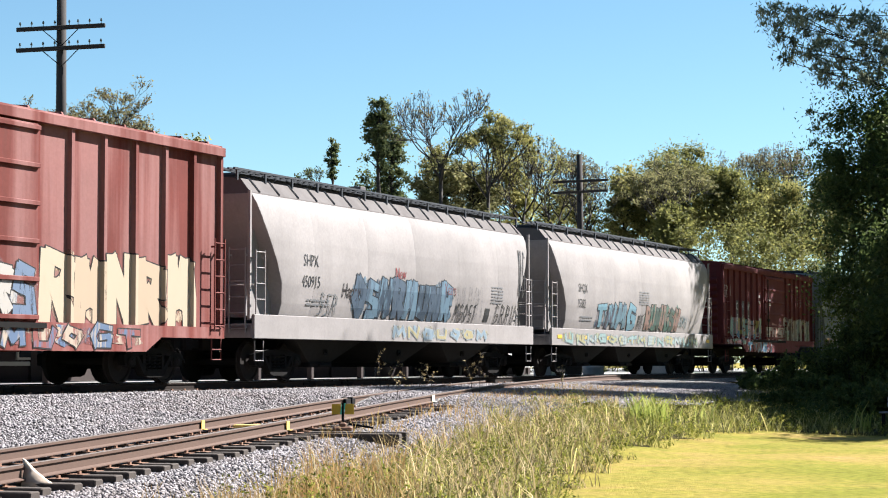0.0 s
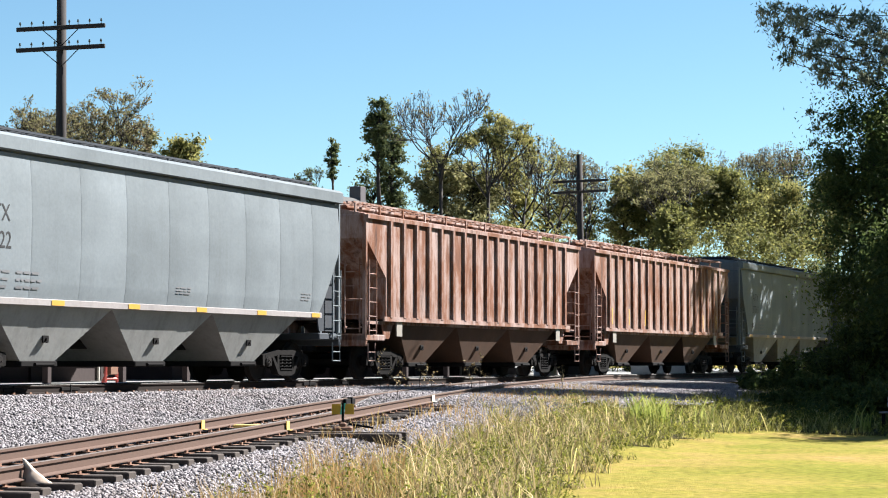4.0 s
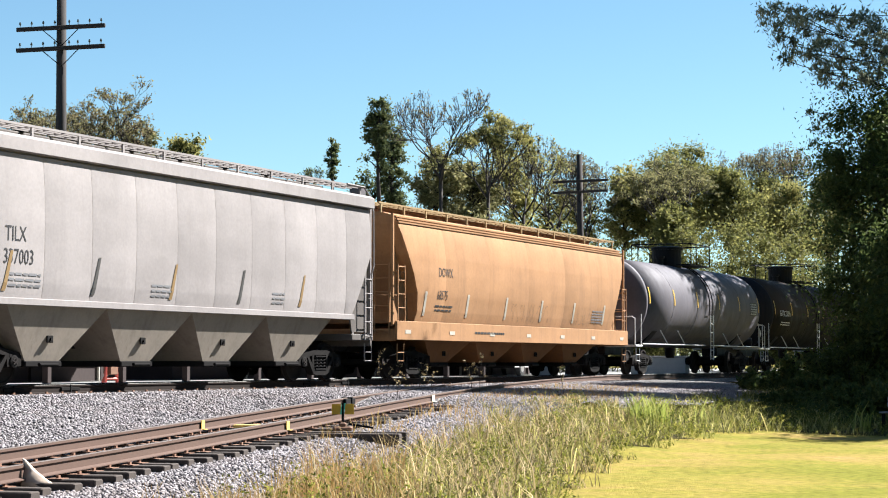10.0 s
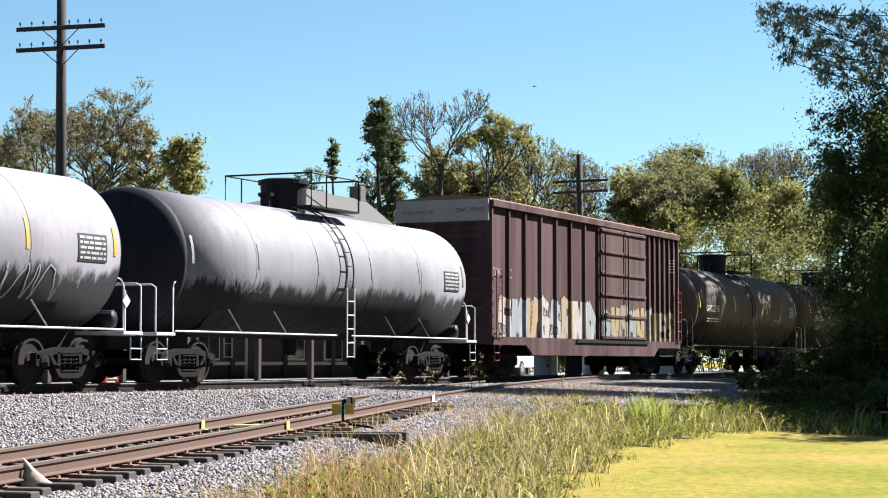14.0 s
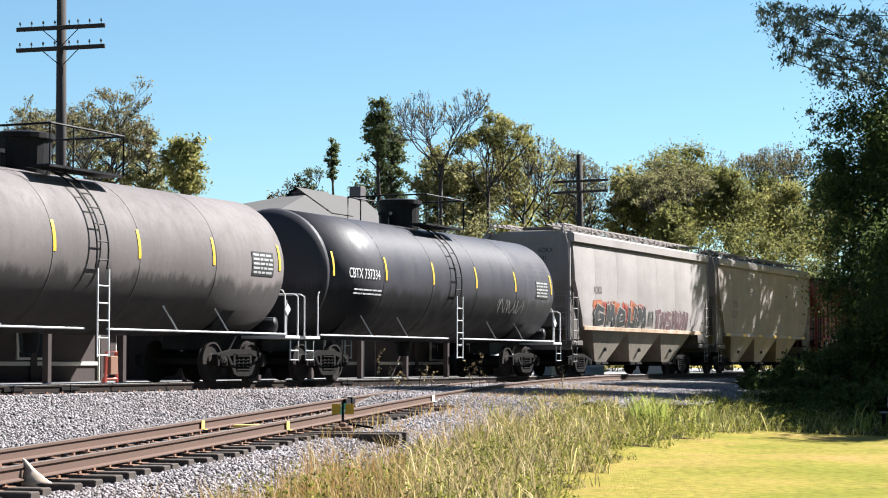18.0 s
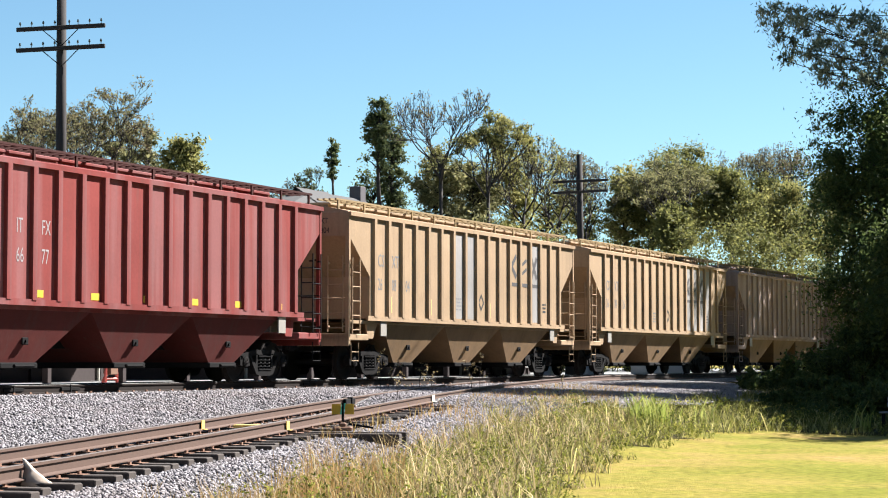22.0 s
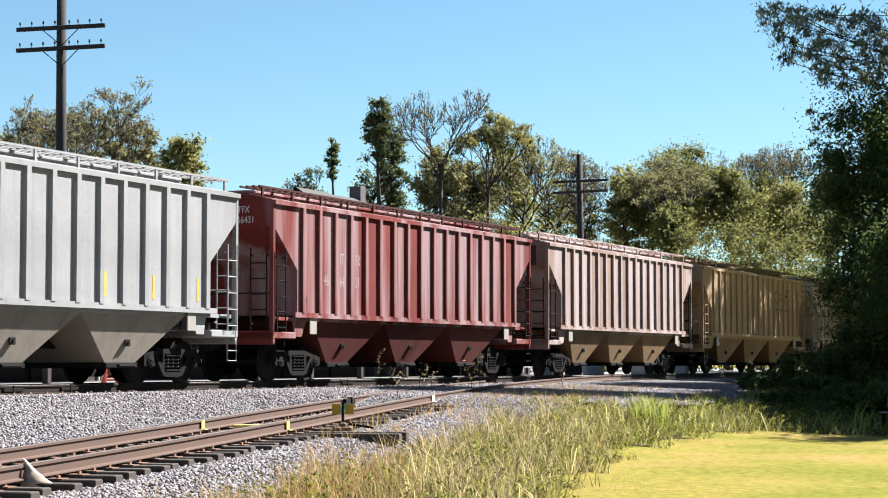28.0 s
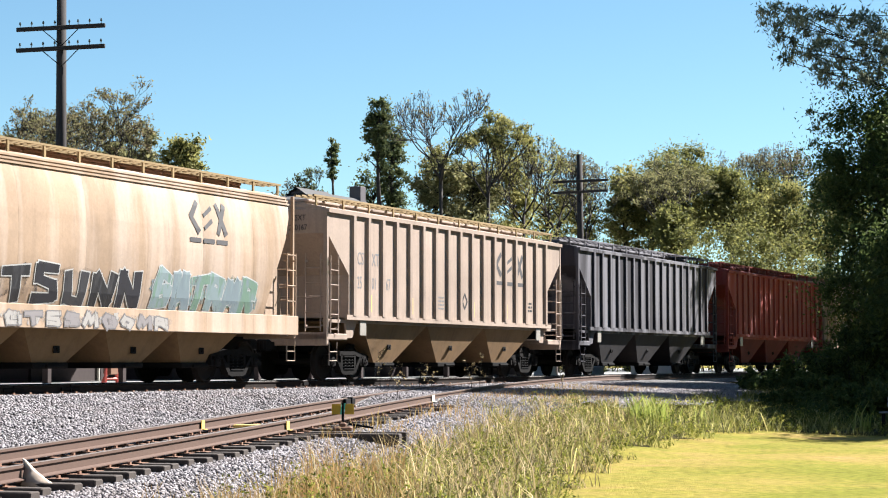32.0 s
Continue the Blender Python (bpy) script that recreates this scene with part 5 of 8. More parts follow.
def make_turnout_details():
    yel = plain_mat("yellow_marking_paint", (0.56, 0.37, 0.1), 0.6, 0.0, 8.0, 0.25, 0.05)
    crm = plain_mat("cream_marking_paint", (0.68, 0.56, 0.42), 0.7, 0.0, 8.0, 0.2, 0.05)
    for px, o, mat, w in ((355, -0.7175, yel, 0.16), (505, 0.7175, yel, 0.17), (762, 0.7175, crm, 0.3)):
        p, t = on_rail(px, o)
        ob = part("paint_mark", Mesh().box(-w / 2, w / 2, -0.045, -0.035, -0.15, -0.01).box(-w / 2, w / 2, -0.1, -0.04, -0.158, -0.15), mat, None, "", Matrix.Translation(p) @ Matrix.Rotation(t, 4, "Z"))
        tagged(ob, "painted survey mark on the rail web", "paint mark", "painted rail marks")
    p, t = on_rail(448, 0.0)
    ob = part("paint_mark", Mesh().box(-0.22, 0.22, -0.28, 0.28, -0.15, -0.1, 0.01), yel, None, "", Matrix.Translation(p) @ Matrix.Rotation(t, 4, "Z"))
    tagged(ob, "yellow painted plate between the rails", "paint mark", "painted rail marks")
    # low switch stand with its yellow and green target
    p, t = on_rail(606, 1.5)
    s = thing("switch_stand", "low switch stand with a yellow and green target", "switch stand", "", Matrix.Translation((at_view(606, p[1]), p[1], p[2] - 0.2)))
    part("base", Mesh().box(-0.16, 0.16, -0.12, 0.12, 0, 0.07, 0.02).box(-0.06, 0.06, -0.06, 0.06, 0.07, 0.14, 0.02), STEEL_RUST, s)
    part("spindle", Mesh().tube([(0, 0, 0.15), (0, 0, 0.45)], 0.022, 8), STEEL_DARK, s)
    gold = plain_mat("golden_target_paint", (0.42, 0.25, 0.02), 0.5)
    part("target", Mesh().box(-0.18, -0.035, -0.006, 0.006, 0.27, 0.44, 0.002), gold, s, "golden yellow target blade")
    part("target", Mesh().box(0.035, 0.18, -0.006, 0.006, 0.27, 0.44, 0.002), gold, s, "golden yellow target blade")
    grn = plain_mat("green_target_paint", (0.05, 0.4, 0.28), 0.5)
    part("target_centre", Mesh().prism([(-0.045, 0.27), (0.02, 0.27), (0.045, 0.45), (-0.02, 0.45)], -0.012, -0.006), grn, s, "green slanted stripe")
    part("throw_lever", Mesh().tube([(0.1, -0.1, 0.12), (0.5, -0.2, 0.06)], 0.02, 6), STEEL_DARK, s)
    # rail joint and frog block, joint bars on the main line
    p, t = on_rail(612, -0.7175)
    j = part("frog_block", Mesh().box(-0.5, 0.4, -0.11, -0.04, -0.15, -0.02, 0.015).box(-0.05, 0.05, -0.14, 0.1, -0.16, 0.01, 0.01), STEEL_DARK, None, "", Matrix.Translation(p) @ Matrix.Rotation(t, 4, "Z"))
    tagged(j, "dark bolted steel block beside the rail", "rail fitting")
    for px in (22, 125, 545, 612):
        s_ = along(px, 0.7175)
        ob = part("joint_bar", Mesh().box(-0.32, 0.32, -0.05, -0.02, -0.12, -0.05, 0.008).box(-0.02, 0.02, -0.06, -0.04, -0.15, 0.0), STEEL_DARK, None, "", line_frame(s_, 0.7175, RT))
        tagged(ob, "bolted dark steel rail joint bar", "rail joint", "rail joints")
    # pale torn sack lying against the rail
    p, t = on_rail(66, 0.88)
    sk = Mesh()
    sk.rings([[(-0.16, -0.05, 0), (0.2, -0.09, 0), (0.24, 0.02, 0), (-0.1, 0.05, 0)], [(-0.15, -0.03, 0.06), (0.12, -0.06, 0.07), (0.14, 0.02, 0.06), (-0.09, 0.04, 0.08)], [(-0.13, 0.0, 0.2), (-0.02, -0.02, 0.16), (0.0, 0.02, 0.17), (-0.1, 0.03, 0.22)], [(-0.16, 0.02, 0.3), (-0.13, 0.01, 0.29), (-0.12, 0.03, 0.29), (-0.15, 0.035, 0.31)]])
    tagged(part("torn_sack", sk, plain_mat("pale_sacking", (0.42, 0.33, 0.26), 0.8, 0.0, 14.0, 0.2, 0.3), None, "", Matrix.Translation((p[0], p[1], p[2] - 0.24)), True), "pale torn sack lying beside the rail", "litter")


make_turnout_details()


# ---- rolling stock: local x along the line (away from the camera), -y the lawn's side, z = 0 at the rail tops ----
WHEEL_R = 0.457
LIGHT_PLATE = plain_mat("pale_plate_paint", (0.22, 0.2, 0.175), 0.6, 0.0, 5.0, 0.3, 0.0)


def wheelset_mesh():
    m = Mesh()
    for sg in (-1, 1):
        prof = [(0.68, 0.10), (0.665, 0.30), (0.66, 0.40), (0.685, 0.485), (0.715, 0.485), (0.725, 0.46), (0.81, 0.452), (0.812, 0.405), (0.775, 0.39), (0.765, 0.2), (0.80, 0.16), (0.80, 0.10)]
        m.lathe([(sg * p, r) for p, r in prof], "y", (0, 0, 0), 28)
    m.lathe([(-1.12, 0.07), (-0.9, 0.08), (0.9, 0.08), (1.12, 0.07)], "y", (0, 0, 0), 10)
    # bolts of the axle caps show the spin
    for sg in (-1, 1):
        for k in range(3):
            a = k * 2.0944
            m.box(0.045 * math.cos(a) - 0.014, 0.045 * math.cos(a) + 0.014, sg * 1.12 - 0.02, sg * 1.12 + 0.02, 0.045 * math.sin(a) - 0.014, 0.045 * math.sin(a) + 0.014)
    return m.data("wheelset", WHEEL, False)


def sideframe_mesh():
    m = Mesh()
    y0, y1 = -0.075, 0.075
    m.prism([(-1.12, 0.50), (-1.12, 0.62), (-0.75, 0.68), (-0.35, 0.74), (0.35, 0.74), (0.75, 0.68), (1.12, 0.62), (1.12, 0.50), (0.72, 0.56), (0.34, 0.62), (-0.34, 0.62), (-0.72, 0.56)], y0, y1)
    m.prism([(-0.70, 0.56), (-0.62, 0.58), (-0.33, 0.28), (0.33, 0.28), (0.62, 0.58), (0.70, 0.56), (0.40, 0.17), (0.25, 0.13), (-0.25, 0.13), (-0.40, 0.17)], y0 * 1.2, y1 * 1.2)
    for sg in (-1, 1):
        m.prism([(sg * 0.32, 0.26), (sg * 0.42, 0.26), (sg * 0.42, 0.64), (sg * 0.32, 0.64)], y0, y1)
        m.prism([(sg * 0.70, 0.36), (sg * 0.76, 0.36), (sg * 0.78, 0.58), (sg * 0.68, 0.58)], y0, y1)
        m.prism([(sg * 1.03, 0.36), (sg * 1.13, 0.38), (sg * 1.14, 0.60), (sg * 1.02, 0.58)], y0, y1)
    return m.data("sideframe", SIDEFRAME)


def spring_mesh():
    m = Mesh()
    for x in (-0.2, 0.0, 0.2):
        pts = []
        for k in range(29):
            a = k * 0.9
            pts.append((x + 0.075 * math.cos(a), 0.07 * math.sin(a), 0.29 + 0.0108 * k))
        m.tube(pts, 0.019, 5)
    m.box(-0.3, 0.3, -0.09, 0.09, 0.265, 0.295).box(-0.3, 0.3, -0.09, 0.09, 0.575, 0.6)
    return m.data("coil_spring", SPRING)


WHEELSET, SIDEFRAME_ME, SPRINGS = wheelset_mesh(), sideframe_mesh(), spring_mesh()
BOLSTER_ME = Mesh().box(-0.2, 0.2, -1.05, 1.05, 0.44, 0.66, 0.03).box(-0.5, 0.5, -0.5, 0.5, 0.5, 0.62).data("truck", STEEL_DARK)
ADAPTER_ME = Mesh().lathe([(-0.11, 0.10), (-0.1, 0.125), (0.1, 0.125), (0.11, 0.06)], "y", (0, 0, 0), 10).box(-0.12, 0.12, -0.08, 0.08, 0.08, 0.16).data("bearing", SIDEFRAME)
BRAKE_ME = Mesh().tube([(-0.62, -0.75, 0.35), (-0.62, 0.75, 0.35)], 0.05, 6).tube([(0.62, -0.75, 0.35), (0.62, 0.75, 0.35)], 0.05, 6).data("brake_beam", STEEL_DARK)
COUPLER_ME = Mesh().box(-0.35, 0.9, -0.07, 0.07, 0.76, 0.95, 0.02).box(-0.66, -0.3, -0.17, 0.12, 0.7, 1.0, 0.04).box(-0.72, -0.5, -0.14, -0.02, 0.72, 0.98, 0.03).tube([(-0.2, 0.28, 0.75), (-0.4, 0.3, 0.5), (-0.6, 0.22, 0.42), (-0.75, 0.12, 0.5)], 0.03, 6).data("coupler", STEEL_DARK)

WHEELS = []                    # (wheelset, its car's mid, its truck's x)


def trucks(car, mid, tc):
    for sg in (-1, 1):
        t = part("truck", BOLSTER_ME, None, car, "", (sg * tc / 2, 0, 0))
        for q in (-1, 1):
            part("sideframe", SIDEFRAME_ME, None, t, "", (0, q * 1.0, 0))
            part("coil_spring", SPRINGS, None, t, "", (0, q * 1.02, 0))
            w = part("wheelset", WHEELSET, None, t, "", (q * 0.89, 0, WHEEL_R))
            WHEELS.append((w, mid, q * 0.89))
            for a in (-1, 1):
                part("bearing", ADAPTER_ME, None, t, "", (a * 0.89, q * 1.0, WHEEL_R))
        part("brake_beam", BRAKE_ME, None, t)


def couplers(car, half):
    part("coupler", COUPLER_ME, None, car, "", (-half, 0, 0))
    part("coupler", COUPLER_ME, None, car, "", Matrix.Translation((half, 0, 0)) @ Matrix.Rotation(math.pi, 4, "Z"))


def ladder_mesh(h, w=0.42, step=0.36, r=0.016):
    m = Mesh()
    for sg in (-1, 1):
        m.tube([(sg * w / 2, 0, 0), (sg * w / 2, 0, h)], r * 1.15, 5)
        m.box(sg * w / 2 - 0.02, sg * w / 2 + 0.02, 0, 0.09, 0.12, 0.16).box(sg * w / 2 - 0.02, sg * w / 2 + 0.02, 0, 0.09, h - 0.2, h - 0.16)
    k = 0.1
    while k < h:
        m.tube([(-w / 2, 0, k), (w / 2, 0, k)], r, 5)
        k += step
    return m


def stirrup_mesh():
    return Mesh().tube([(-0.2, 0, 0.45), (-0.2, 0, 0.0), (0.2, 0, 0.0), (0.2, 0, 0.45)], 0.018, 5).tube([(-0.2, 0, 0.22), (0.2, 0, 0.22)], 0.015, 5)


def lin(h):
    """A colour from its hex code."""
    c = [int(h[i:i + 2], 16) / 255 for i in (0, 2, 4)]
    return tuple(v / 12.92 if v < 0.04045 else ((v + 0.055) / 1.055) ** 2.4 for v in c)


class Skin:
    """Half width of a side by height, linear between its levels."""
    def __init__(self, zs, ws, add=0.0):
        self.zs, self.ws, self.add = list(zs), list(ws), add

    def __call__(self, z):
        return float(np.interp(z, self.zs, self.ws)) + self.add


class Ribbed:
    """Half width of a posted side by its length: flat sheets, posts that stand out, and a flat door between."""
    def __init__(self, base, out, posts, foot, head, door=None):
        pts = []
        for x in posts:
            if door and door[0] - 0.15 < x < door[1] + 0.15:
                continue
            pts += [(x - foot, base), (x - head, out), (x + head, out), (x + foot, base)]
        if door:
            pts += [(door[0] + 0.04, base), (door[0] + 0.05, 1.602), (door[1] - 0.05, 1.602), (door[1] - 0.04, base)]
        pts.sort()
        self.xs, self.ys = [p[0] for p in pts], [p[1] for p in pts]

    def at(self, x):
        return float(np.interp(x, self.xs, self.ys))


def depth_of(ysurf, x, z):
    return ysurf.at(x) if isinstance(ysurf, Ribbed) else ysurf(z)


def cut(bm, ysurf):
    """Splits a flat mesh along the lines at which the skin bends."""
    if isinstance(ysurf, Ribbed):
        lo, hi = min(v.co.x for v in bm.verts), max(v.co.x for v in bm.verts)
        for x in ysurf.xs:
            if lo < x < hi:
                bmesh.ops.bisect_plane(bm, geom=bm.verts[:] + bm.edges[:] + bm.faces[:], plane_co=(x, 0, 0), plane_no=(1, 0, 0))
        return
    if not isinstance(ysurf, Skin):
        return
    lo, hi = min(v.co.z for v in bm.verts), max(v.co.z for v in bm.verts)
    for z in ysurf.zs:
        if lo < z < hi:
            bmesh.ops.bisect_plane(bm, geom=bm.verts[:] + bm.edges[:] + bm.faces[:], plane_co=(0, 0, z), plane_no=(0, 0, 1))


def wrap(mesh, ysurf, off):
    """Lays a flat mesh (x, z) on the lawn-side skin."""
    if isinstance(ysurf, (Skin, Ribbed)):
        bm = bmesh.new()
        vs = [bm.verts.new(p) for p in mesh.v]
        for f in mesh.f:
            bm.faces.new([vs[i] for i in f])
        cut(bm, ysurf)
        bm.verts.index_update()
        mesh.v = [tuple(v.co) for v in bm.verts]
        mesh.f = [tuple(v.index for v in f.verts) for f in bm.faces]
        bm.free()
    mesh.v = [(x, -(depth_of(ysurf, x, z) + off + y), z) for x, y, z in mesh.v]
    return mesh


def lettering(parent, text, x, z, size, mat, ysurf, name="reporting_mark", label="", off=0.006, squeeze=0.8, gap=1.0):
    c = bpy.data.curves.new(name, "FONT")
    c.body, c.size, c.align_x, c.space_character = text, size, "LEFT", gap
    c.resolution_u = 2
    tmp = bpy.data.objects.new(name, c)
    me = bpy.data.meshes.new_from_object(tmp)
    bpy.data.objects.remove(tmp)
    me.name = name
    bm = bmesh.new()
    bm.from_mesh(me)
    for v in bm.verts:
        v.co = (x + v.co.x * squeeze, 0.0, v.co.y + z)
    cut(bm, ysurf)
    for v in bm.verts:
        v.co.y = -(depth_of(ysurf, v.co.x, v.co.z) + off)
    bm.to_mesh(me)
    bm.free()
    me.materials.clear()
    me.materials.append(mat)
    me.update()
    ob = new(name, me)
    ob.parent = parent
    tagged(ob, label or "stencilled letters and numbers")
    return ob


def end_text(c, h, text, y, z, size, mat):
    cu = bpy.data.curves.new("end_lettering", "FONT")
    cu.body, cu.size = text, size
    tmp = bpy.data.objects.new("end_lettering", cu)
    me = bpy.data.meshes.new_from_object(tmp)
    bpy.data.objects.remove(tmp)
    me.materials.clear()
    me.materials.append(mat)
    ob = new("end_lettering", me)
    ob.parent = c
    ob.matrix_basis = Matrix.Translation((-h, y, z)) @ Matrix.Rotation(radians(-90), 4, "Z") @ Matrix.Rotation(radians(90), 4, "X") @ Matrix.Diagonal((0.85, 1, 1, 1))
    tagged(ob, "dark stencilled letters on the end")


def bars(parent, x, z, w, rows, mat, ysurf, h=0.05, gap=0.05, seed=1, off=0.006, name="data_stencil"):
    """Writing too small to read."""
    r, m = random.Random(seed), Mesh()
    for i in range(rows):
        u, zz = 0.0, z - i * (h + gap)
        while u < w - 0.06:
            q = min(w - u, r.uniform(0.08, 0.3))
            m.add([(x + u, 0, zz), (x + u + q, 0, zz), (x + u + q, 0, zz + h), (x + u, 0, zz + h)], [(0, 1, 2, 3)])
            u += q + 0.04
    return part(name, wrap(m, ysurf, off), mat, parent, "small stencilled data lines", None, False, "stuff")


def patch_on(parent, x0, x1, z0, z1, mat, ysurf, name, label="", off=0.006):
    n = max(1, int((z1 - z0) / 0.09))
    m = Mesh().rings([[(x0, 0, z0 + (z1 - z0) * k / n), (x1, 0, z0 + (z1 - z0) * k / n)] for k in range(n + 1)], False, False)
    return part(name, wrap(m, ysurf, off), mat, parent, label)


PAINTS = {}


def spray(hexa):
    if hexa not in PAINTS:
        PAINTS[hexa] = plain_mat("spray_paint", tuple(0.45 * v for v in lin(hexa)), 0.5, 0.0, 5.0, 0.22, 0.0)
    return PAINTS[hexa]


def mist(hexa, second, cover):
    """Spray paint that thins out: two colours run into each other in upright wisps, and the car shows through."""
    key = (hexa, second, cover)
    if key not in PAINTS:
        m, nt, ln, b = node_mat("faded_spray_paint", 0.6)
        wisp = noise_node(nt, ln, tex_coord(nt, ln, (5.5, 5.5, 1.3)), 1.0, 5, 0.65)
        hole = noise_node(nt, ln, tex_coord(nt, ln, (4.0, 4.0, 1.1)), 1.0, 6, 0.72)
        c1, c2 = (tuple(0.43 * v for v in lin(h)) for h in (hexa, second))
        ln.new(ramp(nt, ln, wisp, [(0.5, c1), (0.62, c2)]), b.inputs["Base Color"])
        tr, ms = nt.new("ShaderNodeBsdfTransparent"), nt.new("ShaderNodeMixShader")
        ln.new(ramp(nt, ln, hole, [(0.62 - 0.3 * cover, (0.12,) * 3), (0.72 - 0.3 * cover, (0.97,) * 3)]), ms.inputs[0])
        ln.new(tr.outputs[0], ms.inputs[1])
        ln.new(b.outputs[0], ms.inputs[2])
        ln.new(ms.outputs[0], nt["Material Output"].inputs[0])
        PAINTS[key] = m
    return PAINTS[key]


FORMS = (
    (((0.15, 0.0), (0.1, 1.0)), ((0.1, 1.0), (0.85, 0.86), (0.8, 0.5), (0.15, 0.5)), ((0.4, 0.5), (0.92, 0.0))),
    (((0.12, 1.0), (0.2, 0.1), (0.8, 0.0), (0.88, 1.0)),),
    (((0.88, 0.9), (0.2, 1.0), (0.15, 0.55), (0.8, 0.45), (0.85, 0.05), (0.1, 0.0)),),
    (((0.08, 0.0), (0.2, 1.0), (0.5, 0.35), (0.8, 1.0), (0.92, 0.0)),),
    (((0.5, 0.0), (0.45, 0.95)), ((0.02, 0.92), (0.98, 1.0))),
    (((0.88, 0.85), (0.3, 1.0), (0.1, 0.5), (0.3, 0.0), (0.86, 0.1)), ((0.86, 0.1), (0.86, 0.5), (0.5, 0.48))),
    (((0.1, 0.0), (0.15, 1.0)), ((0.15, 0.95), (0.85, 0.05)), ((0.85, 0.0), (0.9, 1.0))),
    (((0.1, 0.5), (0.35, 1.0), (0.9, 0.6), (0.6, 0.0), (0.1, 0.5)),),
)


def strokes(m, lines, x, z, w, h, t, grow_, lean=0.0, wob=None, y0=0.0):
    """Broad straight pulls of paint along lines given in a unit box; grow_ widens them for an outline."""
    k = 0
    for ln_ in lines:
        p = [Vector((x + w * a + lean * h * (b - 0.5) + (wob() if wob else 0), z + h * b + (0.6 * wob() if wob else 0))) for a, b in ln_]
        for a, b in zip(p, p[1:]):
            d = (b - a).normalized()
            n = Vector((-d.y, d.x))
            hw, e = t * (0.62 if abs(d.y) > 0.6 else 0.42) + grow_, t * 0.3 + grow_
            a2, b2 = a - d * e, b + d * e
            q = [a2 + n * hw * 0.85, a2 - n * hw * 0.85, b2 - n * hw * 1.05, b2 + n * hw * 1.05]
            m.add([(v.x, y0 + 0.00035 * k, v.y) for v in q], [(0, 1, 2, 3)])
            k += 1
    return m


def graffiti(parent, x0, x1, z0, z1, fills, outline, ysurf, seed, n=5, label="", lift=0.0, cover=0.45, edge_cover=0.3):
    """A row of angular sprayed forms with a dark edge before a thin cloud of colour; forms only, no letters."""
    r = random.Random(seed)
    w = (x1 - x0) / n
    solid = 0.85 + 0.5 * edge_cover
    for i in range(n):
        cx, cz = x0 + (i + 0.5) * w, (z0 + z1) / 2
        hw, hh = w * r.uniform(0.5, 0.66), (z1 - z0) / 2 * r.uniform(0.7, 1.05)
        ring = []
        for j in range(22):
            a = 6.28319 * j / 22
            p = max(abs(math.cos(a)), abs(math.sin(a))) ** -0.7 * (0.9 + 0.16 * math.sin(3 * a + seed + i) + 0.14 * ((j * 7 + seed) % 5 - 2) / 2)
            ring.append((cx + math.cos(a) * hw * p, 0.0, min(max(cz + math.sin(a) * hh * p, z0 - 0.04), z1 + 0.12)))
        cir = [[(cx + (p[0] - cx) * t, 0.0, cz + (p[2] - cz) * t) for p in ring] for t in (0.5, 1.0)]
        form = Mesh().rings(cir, False)
        form.add([(cx, 0.0, cz)] + cir[0], [(0, j + 1, (j + 1) % 22 + 1) for j in range(22)])
        g = part("graffiti_cloud", wrap(form, ysurf, lift + 0.0065 + 0.0005 * (i % 2)), mist(fills[(i + 1) % len(fills)], fills[i % len(fills)], cover), parent, label or "spray-painted graffiti")
        lines, lean, t = r.choice(FORMS), r.uniform(-0.12, 0.22), min(0.34 * w, 0.3 * (z1 - z0))
        h = (z1 - z0) * r.uniform(0.82, 1.0)
        bx, bw, zb = cx - 0.4 * w, 0.8 * w, z0 + 0.03 + r.uniform(0, 0.08) * (z1 - z0)
        state = r.random()
        for name, grow_, off, mat in (("graffiti_outline", 0.028, 0.0085, mist(outline, outline, solid)), ("graffiti_fill", 0.0, 0.0112, mist(fills[i % len(fills)], fills[(i + 2) % len(fills)], solid))):
            q = random.Random(state)
            m = strokes(Mesh(), lines, bx, zb, bw, h - 0.1, t, grow_, lean, lambda: q.uniform(-0.05, 0.05) * w)
            part(name, wrap(m, ysurf, lift + off), mat, g)


def tag(parent, x, z, w, h, colour, ysurf, seed, n=4, label="thin spray-painted tag"):
    """Thin jagged pulls of a marker or can."""
    r, m = random.Random(seed), Mesh()
    for i in range(n):
        strokes(m, r.choice(FORMS), x + w * i / n, z, 0.75 * w / n, h, 0.035, 0.0, 0.15, lambda: r.uniform(-0.04, 0.04), 0.0)
    part("graffiti_tag", wrap(m, ysurf, 0.012), spray(colour), parent, label)


def scrawl(parent, x0, x1, z0, z1, colour, ysurf, seed, n=3, width=0.025, label="thin spray-painted scrawl"):
    r, m, pts = random.Random(seed), Mesh(), []
    for i in range(n):
        x = x0 + (x1 - x0) * i / n
        w = (x1 - x0) / n
        for j in range(26):
            t = j / 25
            pts.append((x + w * (t + 0.12 * math.sin(9 * t + r.random())), z0 + (z1 - z0) * (0.5 + 0.48 * math.sin(14 * t + i * 1.7 + 0.6 * math.sin(5 * t)))))
    left, right = [], []
    for k, p in enumerate(pts):
        a, b = pts[max(k - 1, 0)], pts[min(k + 1, len(pts) - 1)]
        d = Vector((b[0] - a[0], b[1] - a[1]))
        nn = Vector((-d.y, d.x)).normalized() * width / 2 if d.length > 1e-5 else Vector((0, width / 2))
        left.append((p[0] - nn.x, 0, p[1] - nn.y))
        right.append((p[0] + nn.x, 0, p[1] + nn.y))
    k = len(pts)
    m.add(left + right, [(j, j + 1, k + j + 1, k + j) for j in range(k - 1)])
    part("scrawl", wrap(m, ysurf, 0.011), spray(colour), parent, label)


